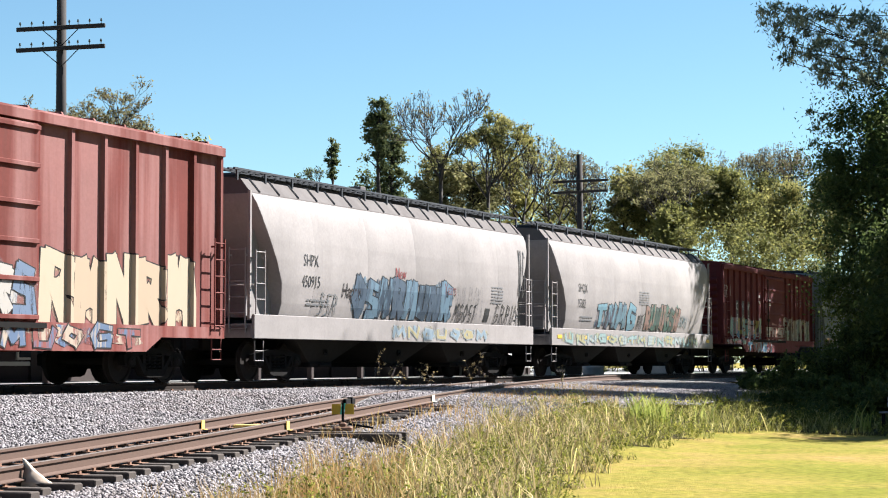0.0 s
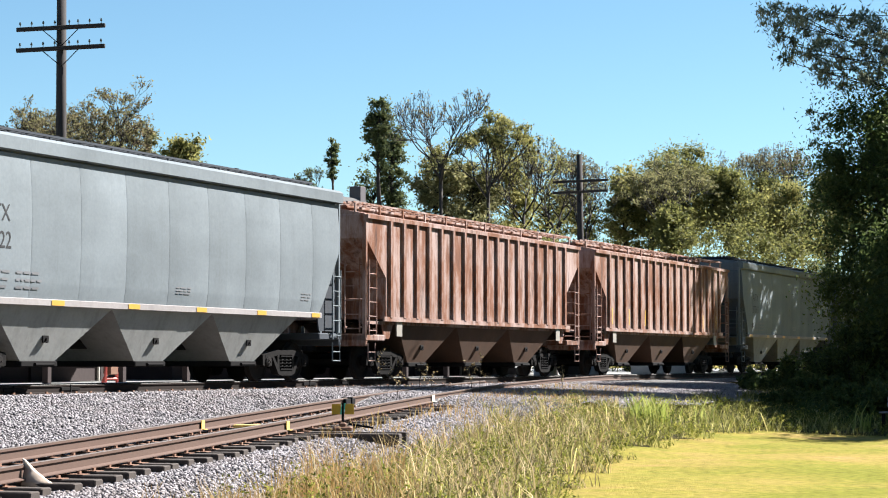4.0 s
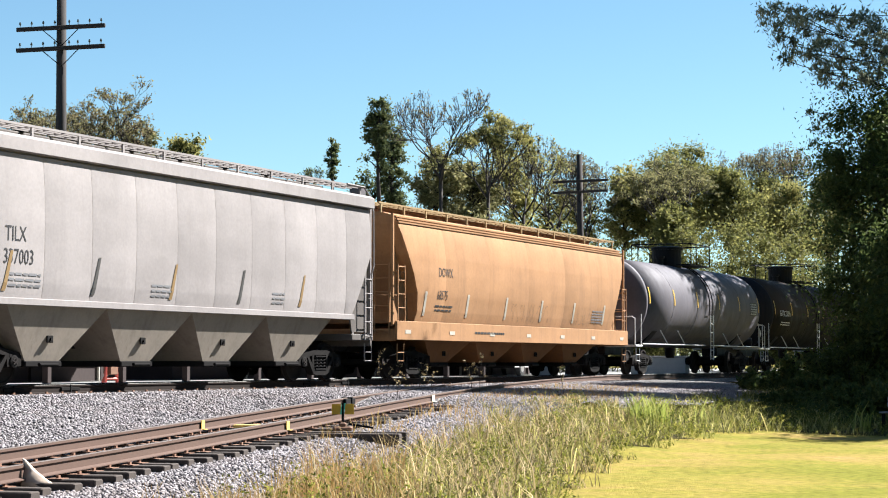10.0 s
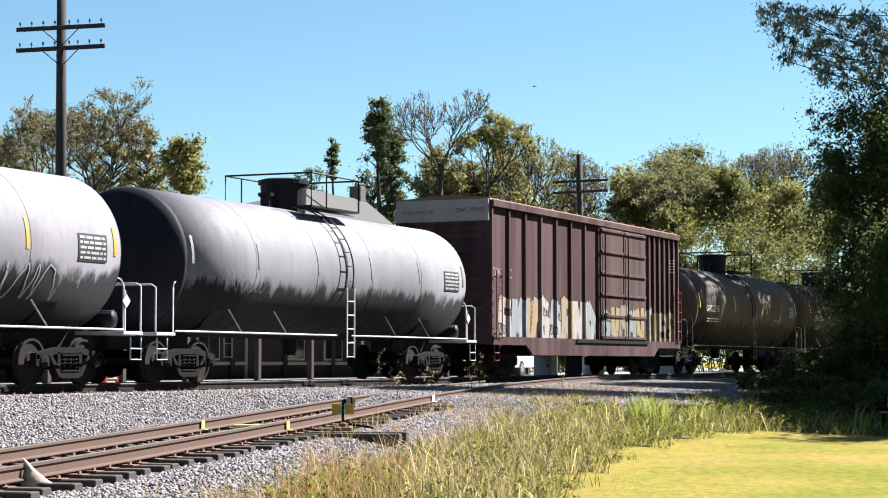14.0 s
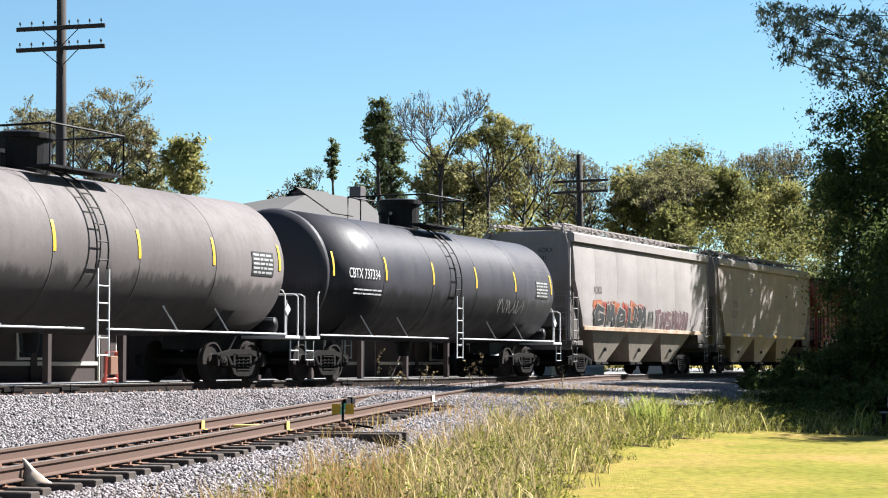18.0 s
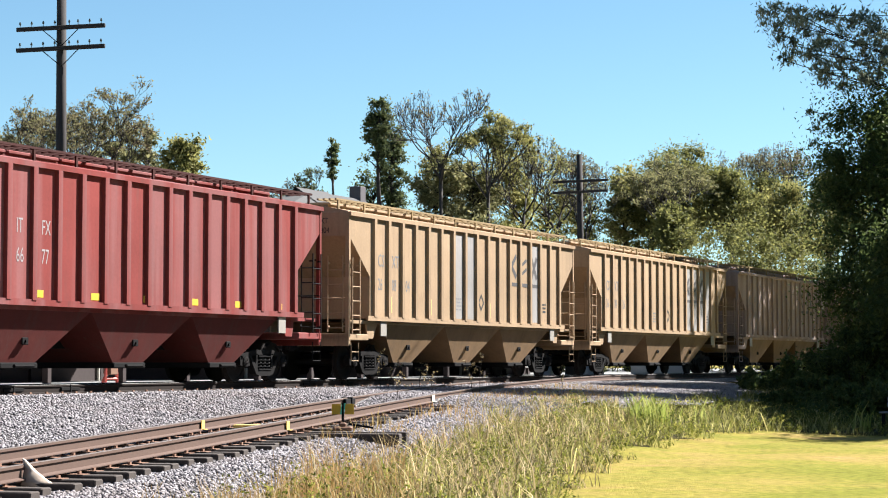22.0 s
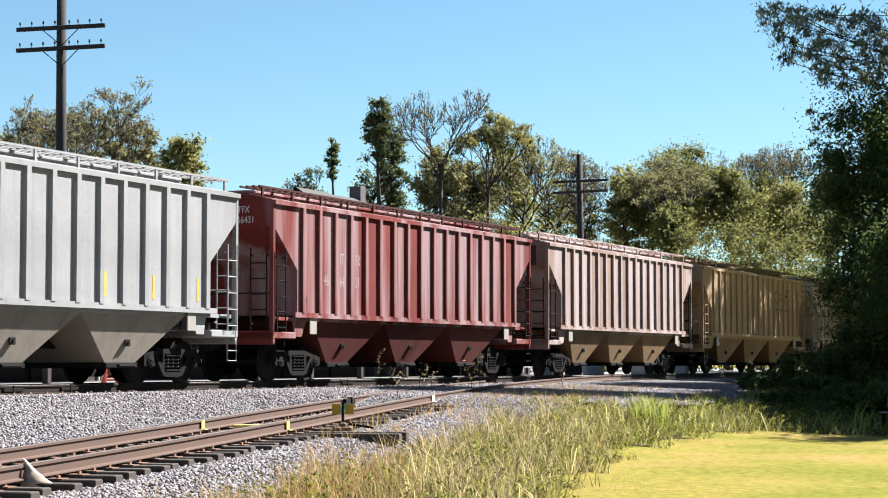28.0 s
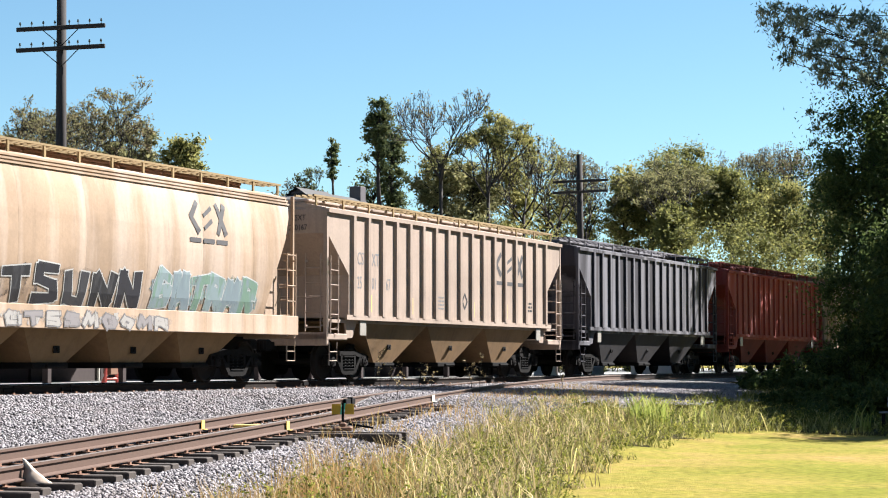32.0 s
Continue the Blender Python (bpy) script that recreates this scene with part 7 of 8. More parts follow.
def box_car(f, r, mat, dark, label, top=4.45, low=1.12, posts=7, door=(0.2, 3.2), double=False, roof=None, end_top=None, lad=None):
    L, mid = r - f, (f + r) / 2
    half = L / 2
    car = car_root("boxcar", label, mid)
    part("body", Mesh().box(-half, half, -1.47, 1.47, low, top, 0.02), mat, car)
    part("roof", Mesh().prism([(-1.52, top - 0.02), (-1.5, top + 0.05), (0, top + 0.17), (1.5, top + 0.05), (1.52, top - 0.02)], -half - 0.03, half + 0.03, "x"), roof or mat, car, "low ridged metal roof")
    n = int(L / 1.1)
    for k in range(n):
        x = -half + (k + 0.5) * L / n
        part("roof_rib", Mesh().prism([(-1.5, top + 0.05), (0, top + 0.17), (1.5, top + 0.05), (1.48, top + 0.1), (0, top + 0.22), (-1.48, top + 0.1)], x - 0.03, x + 0.03, "x"), roof or mat, car)
    for q in (-1, 1):
        part("eave_rail", Mesh().box(-half, half, q * 1.56 - 0.05, q * 1.56 + 0.05, top - 0.2, top, 0.01), mat, car)
        part("side_sill", Mesh().prism([(-half, low - 0.02), (-half, low + 0.22), (half, low + 0.22), (half, low - 0.02), (half - 2.6, low - 0.02), (half - 3.2, low - 0.32), (-half + 3.2, low - 0.32), (-half + 2.6, low - 0.02)], q * 1.56 - 0.04, q * 1.56 + 0.04), mat, car)
        for a, b in ((-half + 0.06, door[0]), (door[1], half - 0.06)):
            for k in range(posts + 1):
                x = a + (b - a) * k / posts
                part("side_post", Mesh().prism([(x - 0.075, q * 1.465), (x + 0.075, q * 1.465), (x + 0.05, q * 1.556), (x - 0.05, q * 1.556)], low + 0.2, top - 0.18, "z"), mat, car)
        ds = [door] if not double else [(door[0], (door[0] + door[1]) / 2), ((door[0] + door[1]) / 2, door[1])]
        for a, b in ds:
            d = part("door", Mesh().box(a + 0.05, b - 0.05, q * 1.55 - 0.05, q * 1.55 + 0.05, low + 0.22, top - 0.24, 0.015), mat, car)
            for k in range(6):
                z = low + 0.3 + (top - low - 0.62) * k / 5
                part("door_rib", Mesh().box(a + 0.05, b - 0.05, q * 1.62 - 0.035, q * 1.62 + 0.035, z - 0.045, z + 0.045, 0.01), mat, d)
            part("door_bar", Mesh().tube([(a + 0.3, q * 1.67, low + 0.3), (a + 0.3, q * 1.67, top - 0.4)], 0.025, 5), dark, d)
            part("door_latch", Mesh().box(a + 0.2, a + 0.5, q * 1.68 - 0.03, q * 1.68 + 0.03, low + 1.0, low + 1.12, 0.01), dark, d)
        part("door_track", Mesh().box(door[0] - 2.4, door[1] + 0.2, q * 1.63 - 0.02, q * 1.63 + 0.02, low + 0.1, low + 0.2), dark, car)
    for sg in (-1, 1):
        x = sg * (half + 0.02)
        for k in range(9):
            z = low + 0.25 + (top - low - 0.9) * k / 8
            part("end_corrugation", Mesh().prism([(sg * half, z - 0.12), (sg * (half + 0.09), z - 0.03), (sg * (half + 0.09), z + 0.03), (sg * half, z + 0.12)], -1.3, 1.3), mat, car)
        if end_top:
            part("end_panel", Mesh().box(min(x, x + sg * 0.1), max(x, x + sg * 0.1), -1.49, 1.49, top - 0.62, top + 0.02), end_top, car, "grey-white painted band across the end")
        lad_m = ladder_mesh(1.7 if top < 4.8 else 2.0).data("ladder", lad or mat)
        st = stirrup_mesh().data("stirrup_step", lad or mat)
        for q in (-1, 1):
            part("ladder", lad_m, None, car, "", Matrix.Translation((sg * (half - 0.32), q * 1.66, low + 0.15)) @ (Matrix.Rotation(math.pi, 4, "Z") if q > 0 else Matrix.Identity(4)))
            part("stirrup_step", st, None, car, "", (sg * (half - 0.32), q * 1.58, 0.5))
    finish(car, mid, L)
    xs = [a + (b - a) * k / posts for a, b in ((-half + 0.06, door[0]), (door[1], half - 0.06)) for k in range(posts + 1)]
    return car, Ribbed(1.472, 1.557, xs, 0.075, 0.05, door), half


# ---- the train, car by car (front and rear by their length along the train) ----
def P(name, hexa, **kw):
    return paint_mat(name, tuple(k * c for k, c in zip((0.388, 0.378, 0.391), lin(hexa))), **kw)


def rust_eaten(name):
    """Beige paint broken by rust: bare orange and dark brown patches that run downwards, pale islands between."""
    m, nt, ln, b = node_mat(name, 0.85, 0.0, 0.15)
    patch = noise_node(nt, ln, tex_coord(nt, ln, (1.5, 1.5, 0.42)), 1.0, 9, 0.72)
    deep = noise_node(nt, ln, tex_coord(nt, ln, (3.2, 3.2, 0.5)), 1.0, 8, 0.74)
    run = noise_node(nt, ln, tex_coord(nt, ln, (8.0, 8.0, 0.35)), 1.0, 5, 0.65)
    fine = noise_node(nt, ln, tex_coord(nt, ln), 16.0, 6, 0.75)
    col = ramp(nt, ln, patch, [(0.36, (0.31, 0.23, 0.21)), (0.47, (0.25, 0.17, 0.145)), (0.56, (0.155, 0.066, 0.037)), (0.7, (0.085, 0.036, 0.023))])
    col = mix(nt, ln, ramp(nt, ln, deep, [(0.54, (0, 0, 0)), (0.66, (0.85,) * 3)]), col, (0.055, 0.03, 0.023))
    col = mix(nt, ln, ramp(nt, ln, run, [(0.55, (0, 0, 0)), (0.68, (0.5,) * 3)]), col, (0.13, 0.05, 0.028))
    col = mix(nt, ln, 0.25, col, mix(nt, ln, fine, (0, 0, 0), (1, 1, 1)), "OVERLAY")
    ln.new(col, b.inputs["Base Color"])
    bump(nt, ln, b, deep, 0.25, 0.03)
    return m


def grimy(hexa):
    """The same paint under road film, on hopper bays."""
    if hexa not in PAINTS:
        PAINTS[hexa] = P("road_filmed_paint", hexa, dirty=0.45, rusty=0.12)
    return PAINTS[hexa]


GREY_PAINT = P("pale_grey_car_paint", "a0abae", dirty=0.14, rusty=0.02)
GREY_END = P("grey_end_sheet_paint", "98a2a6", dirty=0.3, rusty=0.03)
ROOF_GREY = P("taupe_grey_roof_paint", "857f7c", dirty=0.3, rusty=0.06)
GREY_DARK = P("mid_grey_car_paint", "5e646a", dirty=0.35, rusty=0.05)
LIGHT = P("off_white_car_paint", "cac4bf", dirty=0.13, rusty=0.015)
TAUPE = P("warm_grey_car_paint", "c3bab0", dirty=0.2, rusty=0.03)
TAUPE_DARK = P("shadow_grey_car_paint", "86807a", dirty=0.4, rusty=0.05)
# low: grime thrown up from the wheels
ADM_DIRTY = P("grimy_beige_car_paint", "b8a696", dirty=0.7, rusty=0.22, low=0.92, low_z=2.35, low_rag=3.4, low_col=(0.045, 0.036, 0.032))
TAN = P("tan_car_paint", "dfbf97", dirty=0.35, rusty=0.08)
TAN_PINK = P("pinkish_tan_car_paint", "d6bb9f", dirty=0.5, rusty=0.12)
TAN_PALE = P("pale_tan_car_paint", "dec8b4", dirty=0.35, rusty=0.08)
WALK_TAN = P("tan_running_board_paint", "cdb385", dirty=0.2, rusty=0.05)
PEACH = P("peach_tan_car_paint", "ddbf9f", dirty=0.3, rusty=0.06, chalk=0.45, chalk_col=(0.44, 0.36, 0.31))
ORANGE_TAN = P("orange_tan_car_paint", "e0ad7c", dirty=0.3, rusty=0.2)
RUSTY = rust_eaten("rust_eaten_beige_paint")
RED_OX = P("faded_oxide_red_paint", "9c433c", dirty=0.5, rusty=0.1, chalk=0.75, chalk_col=(0.26, 0.19, 0.195))
RED_DEEP = P("deep_red_car_paint", "ad4f48", dirty=0.45, rusty=0.1, chalk=0.35, chalk_col=(0.2, 0.12, 0.12))
BROWN_RED = P("brown_red_boxcar_paint", "824247", dirty=0.3, rusty=0.1)
SALMON = P("faded_salmon_boxcar_paint", "974d44", dirty=0.25, rusty=0.1, chalk=0.35, chalk_col=(0.34, 0.2, 0.19))
MAROON = P("dark_maroon_boxcar_paint", "5a3938", dirty=0.4, rusty=0.2, chalk=0.3, chalk_col=(0.13, 0.09, 0.09))
PINK_GREY = P("pinkish_tan_grey_car_paint", "d2b5a4", dirty=0.5, rusty=0.15, chalk=0.4, chalk_col=(0.36, 0.3, 0.29))
CHALKY = P("chalky_pinkish_tan_car_paint", "c4a695", dirty=0.75, rusty=0.2, chalk=0.6, chalk_col=(0.36, 0.31, 0.33))
BONE = P("bone_white_car_paint", "c9cac8", dirty=0.22, rusty=0.05)
# tank paints with low turn near-black towards the bottom
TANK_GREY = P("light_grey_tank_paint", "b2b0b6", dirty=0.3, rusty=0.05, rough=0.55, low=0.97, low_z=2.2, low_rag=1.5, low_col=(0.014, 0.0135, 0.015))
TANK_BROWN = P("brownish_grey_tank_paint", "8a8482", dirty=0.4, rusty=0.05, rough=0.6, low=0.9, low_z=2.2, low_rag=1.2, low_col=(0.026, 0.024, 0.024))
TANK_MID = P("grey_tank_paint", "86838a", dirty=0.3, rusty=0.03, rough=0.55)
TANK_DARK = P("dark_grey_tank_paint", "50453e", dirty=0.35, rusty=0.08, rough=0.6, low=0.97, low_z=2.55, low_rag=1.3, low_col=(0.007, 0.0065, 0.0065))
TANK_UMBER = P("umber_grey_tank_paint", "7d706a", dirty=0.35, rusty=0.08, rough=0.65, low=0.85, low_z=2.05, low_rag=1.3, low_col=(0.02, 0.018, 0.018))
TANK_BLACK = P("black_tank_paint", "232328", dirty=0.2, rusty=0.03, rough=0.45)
# black tank: the sheen of the sky is put into its grey upper colour
TANK_GLOSS = P("black_tank_paint_with_sheen", "54545b", dirty=0.25, rusty=0.03, rough=0.4, low=0.9, low_z=2.3, low_rag=1.0, low_col=(0.012, 0.012, 0.013))
# blue-black colour of the tank heads
HEAD_DARK = P("blue_black_tank_head", "2c2e38", dirty=0.3, rusty=0.02, rough=0.6)
DARK_GREY = P("dark_grey_hopper_paint", "514e54", dirty=0.75, rusty=0.1, chalk=0.4, chalk_col=(0.3, 0.29, 0.32))


def tape(car, half, ys, z0, z1, n, mat, w=0.45, inset_=1.25):
    for k in range(n):
        x = -half + inset_ + (2 * half - 2 * inset_ - w) * k / (n - 1)
        patch_on(car, x, x + w, z0, z1, mat, ys, "reflective_tape", "orange reflective strip")


def marks(car, half, a, b, ys, mat=None, x=1.9, z=3.2, size=0.42, gap=0.5, squeeze=0.8):
    mat = mat or BLACK
    z = z - 0.27
    lettering(car, a, -half + x, z, size, mat, ys, "reporting_mark", "dark stencilled reporting letters", 0.005, squeeze)
    lettering(car, b, -half + x - 0.05, z - gap, size, mat, ys, "car_number", "dark stencilled car number", 0.005, squeeze)


EMBLEM = ((((0.85, 1.0), (0.15, 0.5), (0.85, 0.0)),), (((0.15, 0.15), (0.85, 0.4)), ((0.15, 0.6), (0.85, 0.85))), (((0.1, 0.0), (0.9, 1.0)), ((0.1, 1.0), (0.9, 0.0))))


def logo_blocks(car, x, z, w, h, mat, ys, off=0.02):
    """A worn mark drawn as three plain shapes over bars."""
    q = w / 3
    for k in range(3):
        part("emblem_shape", wrap(strokes(Mesh(), EMBLEM[k], x + k * q, z, q * 0.72, h, 0.12, 0.0), ys, off), mat, car, "worn dark shape of an emblem")
        patch_on(car, x + k * q - 0.03, x + k * q + q * 0.78, z - 0.24, z - 0.14, mat, ys, "emblem_bar", "", off)


SILL_Y = (lambda z: 1.578)
SILL_Y2 = (lambda z: 1.565)

# 0: tall boxcar
c, ys, h = box_car(-29.2, -13.66, SALMON, STEEL_DARK, "tall faded salmon-red boxcar with pale graffiti along its base", 5.15, 0.98, 6, (-2.4, 0.8))
graffiti(c, 1.0, h - 1.2, 1.2, 2.6, ["e6cfb4", "dcc2a6"], "2a2526", ys, 5, 5, "large cream graffiti forms with dark outlines over a blue haze", 0.0, 0.5, 0.7)
graffiti(c, -h + 3.4, h - 3.4, 0.72, 1.18, ["d8c4b0", "6f86a8", "a8605a"], "2a2526", (lambda z: 1.602), 8, 9, "cream and blue sprayed forms on the sill", 0.0, 0.6, 0.3)
graffiti(c, -2.3, 0.7, 1.3, 2.3, ["d8d0c8", "7f93b0"], "2a2526", ys, 7, 4)
graffiti(c, -h + 1, -2.6, 1.2, 2.2, ["b9a7a2", "6c7f9a"], "2a2526", ys, 6, 5)
# 1, 2: rounded hoppers
c, ys, h = round_hopper(-12.26, 5.14, LIGHT, GREY_DARK, "white round-sided covered hopper with blue-grey graffiti", LIGHT, ROOF_GREY, LIGHT)
marks(c, h, "SHPX", "450915", ys, None, 2.3, 3.0, 0.4, 0.5)
graffiti(c, -h + 5.0, h - 6.2, 1.6, 2.6, ["5f7287", "7f9fb5", "46596d"], "26303c", ys, 11, 8, "blue-grey graffiti forms along the side", 0.0, 0.6, 0.4)
lettering(c, "Happy", -h + 4.4, 2.05, 0.5, spray("4a4246"), ys, "graffiti_word", "spray-painted word", 0.012, 0.8)
lettering(c, "New", -h + 7.4, 2.62, 0.42, spray("a8474a"), ys, "graffiti_word", "red spray-painted word", 0.012, 0.8)
lettering(c, "Years", -h + 10.6, 2.3, 0.45, spray("7a4048"), ys, "graffiti_word", "spray-painted word", 0.012, 0.8)
scrawl(c, h - 6, h - 4.0, 1.7, 2.6, "5b6068", ys, 13, 4, 0.008)
tag(c, h - 5.9, 1.58, 1.6, 0.5, "3a3a3e", ys, 15, 5)
tag(c, h - 3.0, 1.58, 2.1, 0.55, "26262a", ys, 16, 5)
tag(c, h - 1.3, 2.4, 0.6, 1.4, "35353a", ys, 17, 2)
patch_on(c, h - 3.75, h - 3.4, 1.62, 2.0, BLACK, ys, "stencil_block", "dark filled square")
tag(c, -h + 3.3, 1.6, 1.0, 0.5, "8f9296", ys, 18, 3)
bars(c, h - 3.4, 2.6, 0.9, 6, GREYMARK, ys, 0.04, 0.05, 3, 0.008)
bars(c, -h + 2.6, 1.9, 1.2, 2, GREYMARK, ys, 0.05, 0.05, 4, 0.008)
graffiti(c, -1.5, 5.0, 1.08, 1.42, ["9fb4c4", "c7b98f"], "b6bcc0", SILL_Y, 14, 7)
c, ys, h = round_hopper(6.72, 24.52, LIGHT, GREY_DARK, "white round-sided covered hopper with teal and brown graffiti", LIGHT, ROOF_GREY, LIGHT)
marks(c, h, "SHQX", "15382", ys, None, 2.35, 3.0, 0.4, 0.5)
graffiti(c, -h + 4.2, -h + 8.4, 1.58, 2.45, ["86b2c4", "5b5868", "7c9fb0"], "24262e", ys, 21, 4, "blue and slate graffiti forms with dark outlines", 0.0, 0.55, 0.6)
graffiti(c, -h + 9.4, h - 4.4, 1.58, 2.5, ["a8867c", "4f7a70", "5a6a64"], "2c3434", ys, 22, 7, "brown and green graffiti forms", 0.0, 0.7, 0.35)
tag(c, -h + 8.55, 1.62, 0.7, 0.5, "26262c", ys, 24, 3)
tag(c, h - 4.2, 1.75, 0.9, 0.4, "6a8088", ys, 25, 3)
bars(c, -h + 8.6, 2.9, 1.1, 6, GREYMARK, ys, 0.035, 0.05, 5, 0.008)
bars(c, -h + 2.7, 1.9, 1.2, 2, GREYMARK, ys, 0.05, 0.05, 6, 0.008)
graffiti(c, -h + 1, h - 2, 1.06, 1.42, ["9fc0bd", "c2b98c", "b9c6c9"], "8e9a9c", SILL_Y, 23, 14)
tape(c, h, SILL_Y, 1.2, 1.32, 8, YELLOW, 0.4, 0.5)
# 3: boxcar
c, ys, h = box_car(26.15, 41.22, BROWN_RED, STEEL_DARK, "brown-red boxcar with multicoloured graffiti along its lower side", 4.42, 1.2, 7, (-1.3, 1.9), False)
post = (h * 2 - 0.12 - 3.2) / 14
for k, ch in enumerate("CNW"):
    lettering(c, ch, -h + 0.06 + post * (k + 2.4), 2.62, 0.42, WHITE, ys, "reporting_mark", "white stencilled letters between the posts", 0.02, 0.9)
for k in range(3):
    lettering(c, "156066"[2 * k:2 * k + 2], -h + 0.06 + post * (k + 2.3), 2.14, 0.42, WHITE, ys, "car_number", "white stencilled numbers between the posts", 0.02, 0.9)
    patch_on(c, -h + 0.06 + post * (k + 2.12), -h + 0.06 + post * (k + 2.88), 2.08, 3.0, spray("3a2426"), (lambda z: 1.474), "stencil_ground", "dark repainted ground of the lettering")
graffiti(c, -h + 3.4, -0.2, 0.92, 1.4, ["5f9fd0", "c8574f", "8fb8d8"], "e8e4e0", (lambda z: 1.602), 36, 5, "blue and red sprayed forms on the sill", 0.0, 0.75, 0.6)
graffiti(c, -h + 0.4, -h + 3.2, 1.2, 1.42, ["d88a94", "9ac0c0"], "b8b0b0", (lambda z: 1.602), 37, 4, "", 0.0, 0.6, 0.2)
graffiti(c, -h + 1.0, -1.5, 1.44, 1.85, ["6fa9cf", "4f86b8", "c8574f"], "e8e4e0", ys, 31, 6, "blue and red graffiti forms with white edges", 0.0, 0.75, 0.7)
graffiti(c, -h + 0.9, -1.5, 1.6, 2.3, ["9fc4c9", "d8a8b0", "c9b46a"], "7a5a60", ys, 34, 7, "pale green, pink and yellow sprayed haze", 0.0, 0.5, 0.1)
graffiti(c, -1.2, 1.8, 1.4, 2.1, ["e6e2dc", "d89a90", "cfc4ba"], "9a3c3c", ys, 32, 3, "white and red graffiti forms on the door", 0.0, 0.55, 0.5)
graffiti(c, 2.0, h - 0.4, 1.25, 2.4, ["c9bdb4", "a8b0a2", "b9a59c"], "8e7a74", ys, 33, 8, "pale dusty graffiti forms", 0.0, 0.5, 0.15)
tag(c, -h + 0.3, 3.1, 0.9, 0.5, "cdb8b4", ys, 35, 3)
for x, z, w_ in ((-1.9, 3.2, 0.3), (-1.8, 2.95, 0.22), (-0.6, 3.05, 0.3), (-0.6, 2.9, 0.26)):
    patch_on(c, x, x + w_, z, z + 0.12, spray("cfc4c0"), ys, "paper_label", "small torn white label")
m = Mesh().add([(5.0, 0, 3.0), (5.25, 0, 2.88), (5.5, 0, 3.0), (5.5, 0, 3.6), (5.0, 0, 3.6)], [(0, 1, 2, 3, 4)])
part("emblem", wrap(m, (lambda z: 1.474), 0.004), spray("d8d0d4"), c, "small white shield emblem")
patch_on(c, 5.0, 5.5, 3.34, 3.6, spray("a03a40"), (lambda z: 1.474), "emblem_top", "red top of the shield", 0.007)
# 4, 5: grey hoppers
def aitx(f, r, num, seed):
    c, ys, h = smooth_hopper(f, r, GREY_PAINT, GREY_DARK, "pale blue-grey covered hopper with orange strips on a white sill", GREY_END, GREY_PAINT, 10, GREY_PAINT, LIGHT, False, 3, grimy("c0c2bc"))
    marks(c, h, "AITX", num, ys, None, 1.72, 3.3, 0.45, 0.5, 0.85)
    end_text(c, h - 0.165, "AITX", -0.35, 4.02, 0.24, BLACK)
    end_text(c, h - 0.165, num, -0.3, 3.76, 0.24, BLACK)
    bars(c, -h + 1.9, 2.08, 0.7, 3, GREYMARK, ys, 0.05, 0.09, seed, 0.008)
    bars(c, -h + 2.8, 2.08, 0.8, 3, GREYMARK, ys, 0.05, 0.09, seed + 1, 0.008)
    patch_on(c, -h + 1.6, -h + 1.8, 1.9, 2.12, BLACK, ys, "stencil_block", "", 0.008)
    bars(c, 0.3, 2.0, 0.6, 3, GREYMARK, ys, 0.03, 0.03, seed + 2, 0.008)
    bars(c, h - 2.2, 2.05, 0.5, 3, GREYMARK, ys, 0.03, 0.04, seed + 3, 0.008)
    tape(c, h, SILL_Y2, 1.52, 1.62, 6, ORANGE, 0.42, 1.25)
aitx(42.86, 59.47, "37540", 1)
aitx(60.8, 77.1, "37922", 11)
# 6, 7: rusty ribbed hoppers
ribbed_hopper(78.5, 94.3, RUSTY, STEEL_DARK, RUSTY, "rust-eaten beige ribbed covered hopper", None, 17, grimy("7d6250"))
c, ys, h = ribbed_hopper(95.8, 111.9, RUSTY, STEEL_DARK, RUSTY, "rust-streaked beige ribbed covered hopper with yellow strips", None, 17, grimy("7d6250"))
tape(c, h, lambda z: 1.5, 1.75, 2.3, 8, YELLOW, 0.06, 1.75)
aitx(113.7, 130.24, "37763", 21)
aitx(131.56, 147.95, "37933", 31)
# 10 - 12
c, ys, h = smooth_hopper(149.2, 168.9, ADM_DIRTY, TAUPE_DARK, "grime-stained beige covered hopper with a faded leaf emblem", TAUPE, TAUPE, 10, ADM_DIRTY, TAUPE, True, 4, grimy("a08d78"))
marks(c, h, "ADMX", "63879", ys, None, 1.75, 2.9, 0.42, 0.6)
end_text(c, h - 0.165, "ADMX", -0.3, 4.02, 0.22, BLACK)
end_text(c, h - 0.165, "63879", -0.25, 3.77, 0.22, BLACK)
leaf = Mesh().add([(0.38 + 0.36 * math.sin(math.pi * k / 8) * sg, 0, 2.72 + 0.135 * k) for sg in (1,) for k in range(9)] + [(0.38 - 0.36 * math.sin(math.pi * k / 8), 0, 2.72 + 0.135 * k) for k in range(7, 0, -1)], [tuple(range(16))])
part("leaf_emblem", wrap(leaf, ys, 0.008), spray("cfc9be"), c, "pale leaf-shaped emblem")
part("emblem_ground", wrap(Mesh().add([(0.42, 0, 4.0), (-0.08, 0, 3.4), (0.42, 0, 2.62), (0.92, 0, 3.4)], [(0, 1, 2, 3)]), ys, 0.006), spray("7d7772"), c)
for k, shape in enumerate((((0.0, 0), (0.34, 0), (0.17, 0.46)), ((0.4, 0), (0.68, 0.06), (0.68, 0.4), (0.4, 0.46)), ((0.76, 0), (1.1, 0), (1.1, 0.46), (0.93, 0.25), (0.76, 0.46)))):
    m = Mesh().add([(-0.13 + a, 0, 2.1 + b) for a, b in shape], [tuple(range(len(shape)))])
    part("emblem_shape", wrap(m, ys, 0.008), GREYMARK, c, "plain worn grey shape below the leaf")
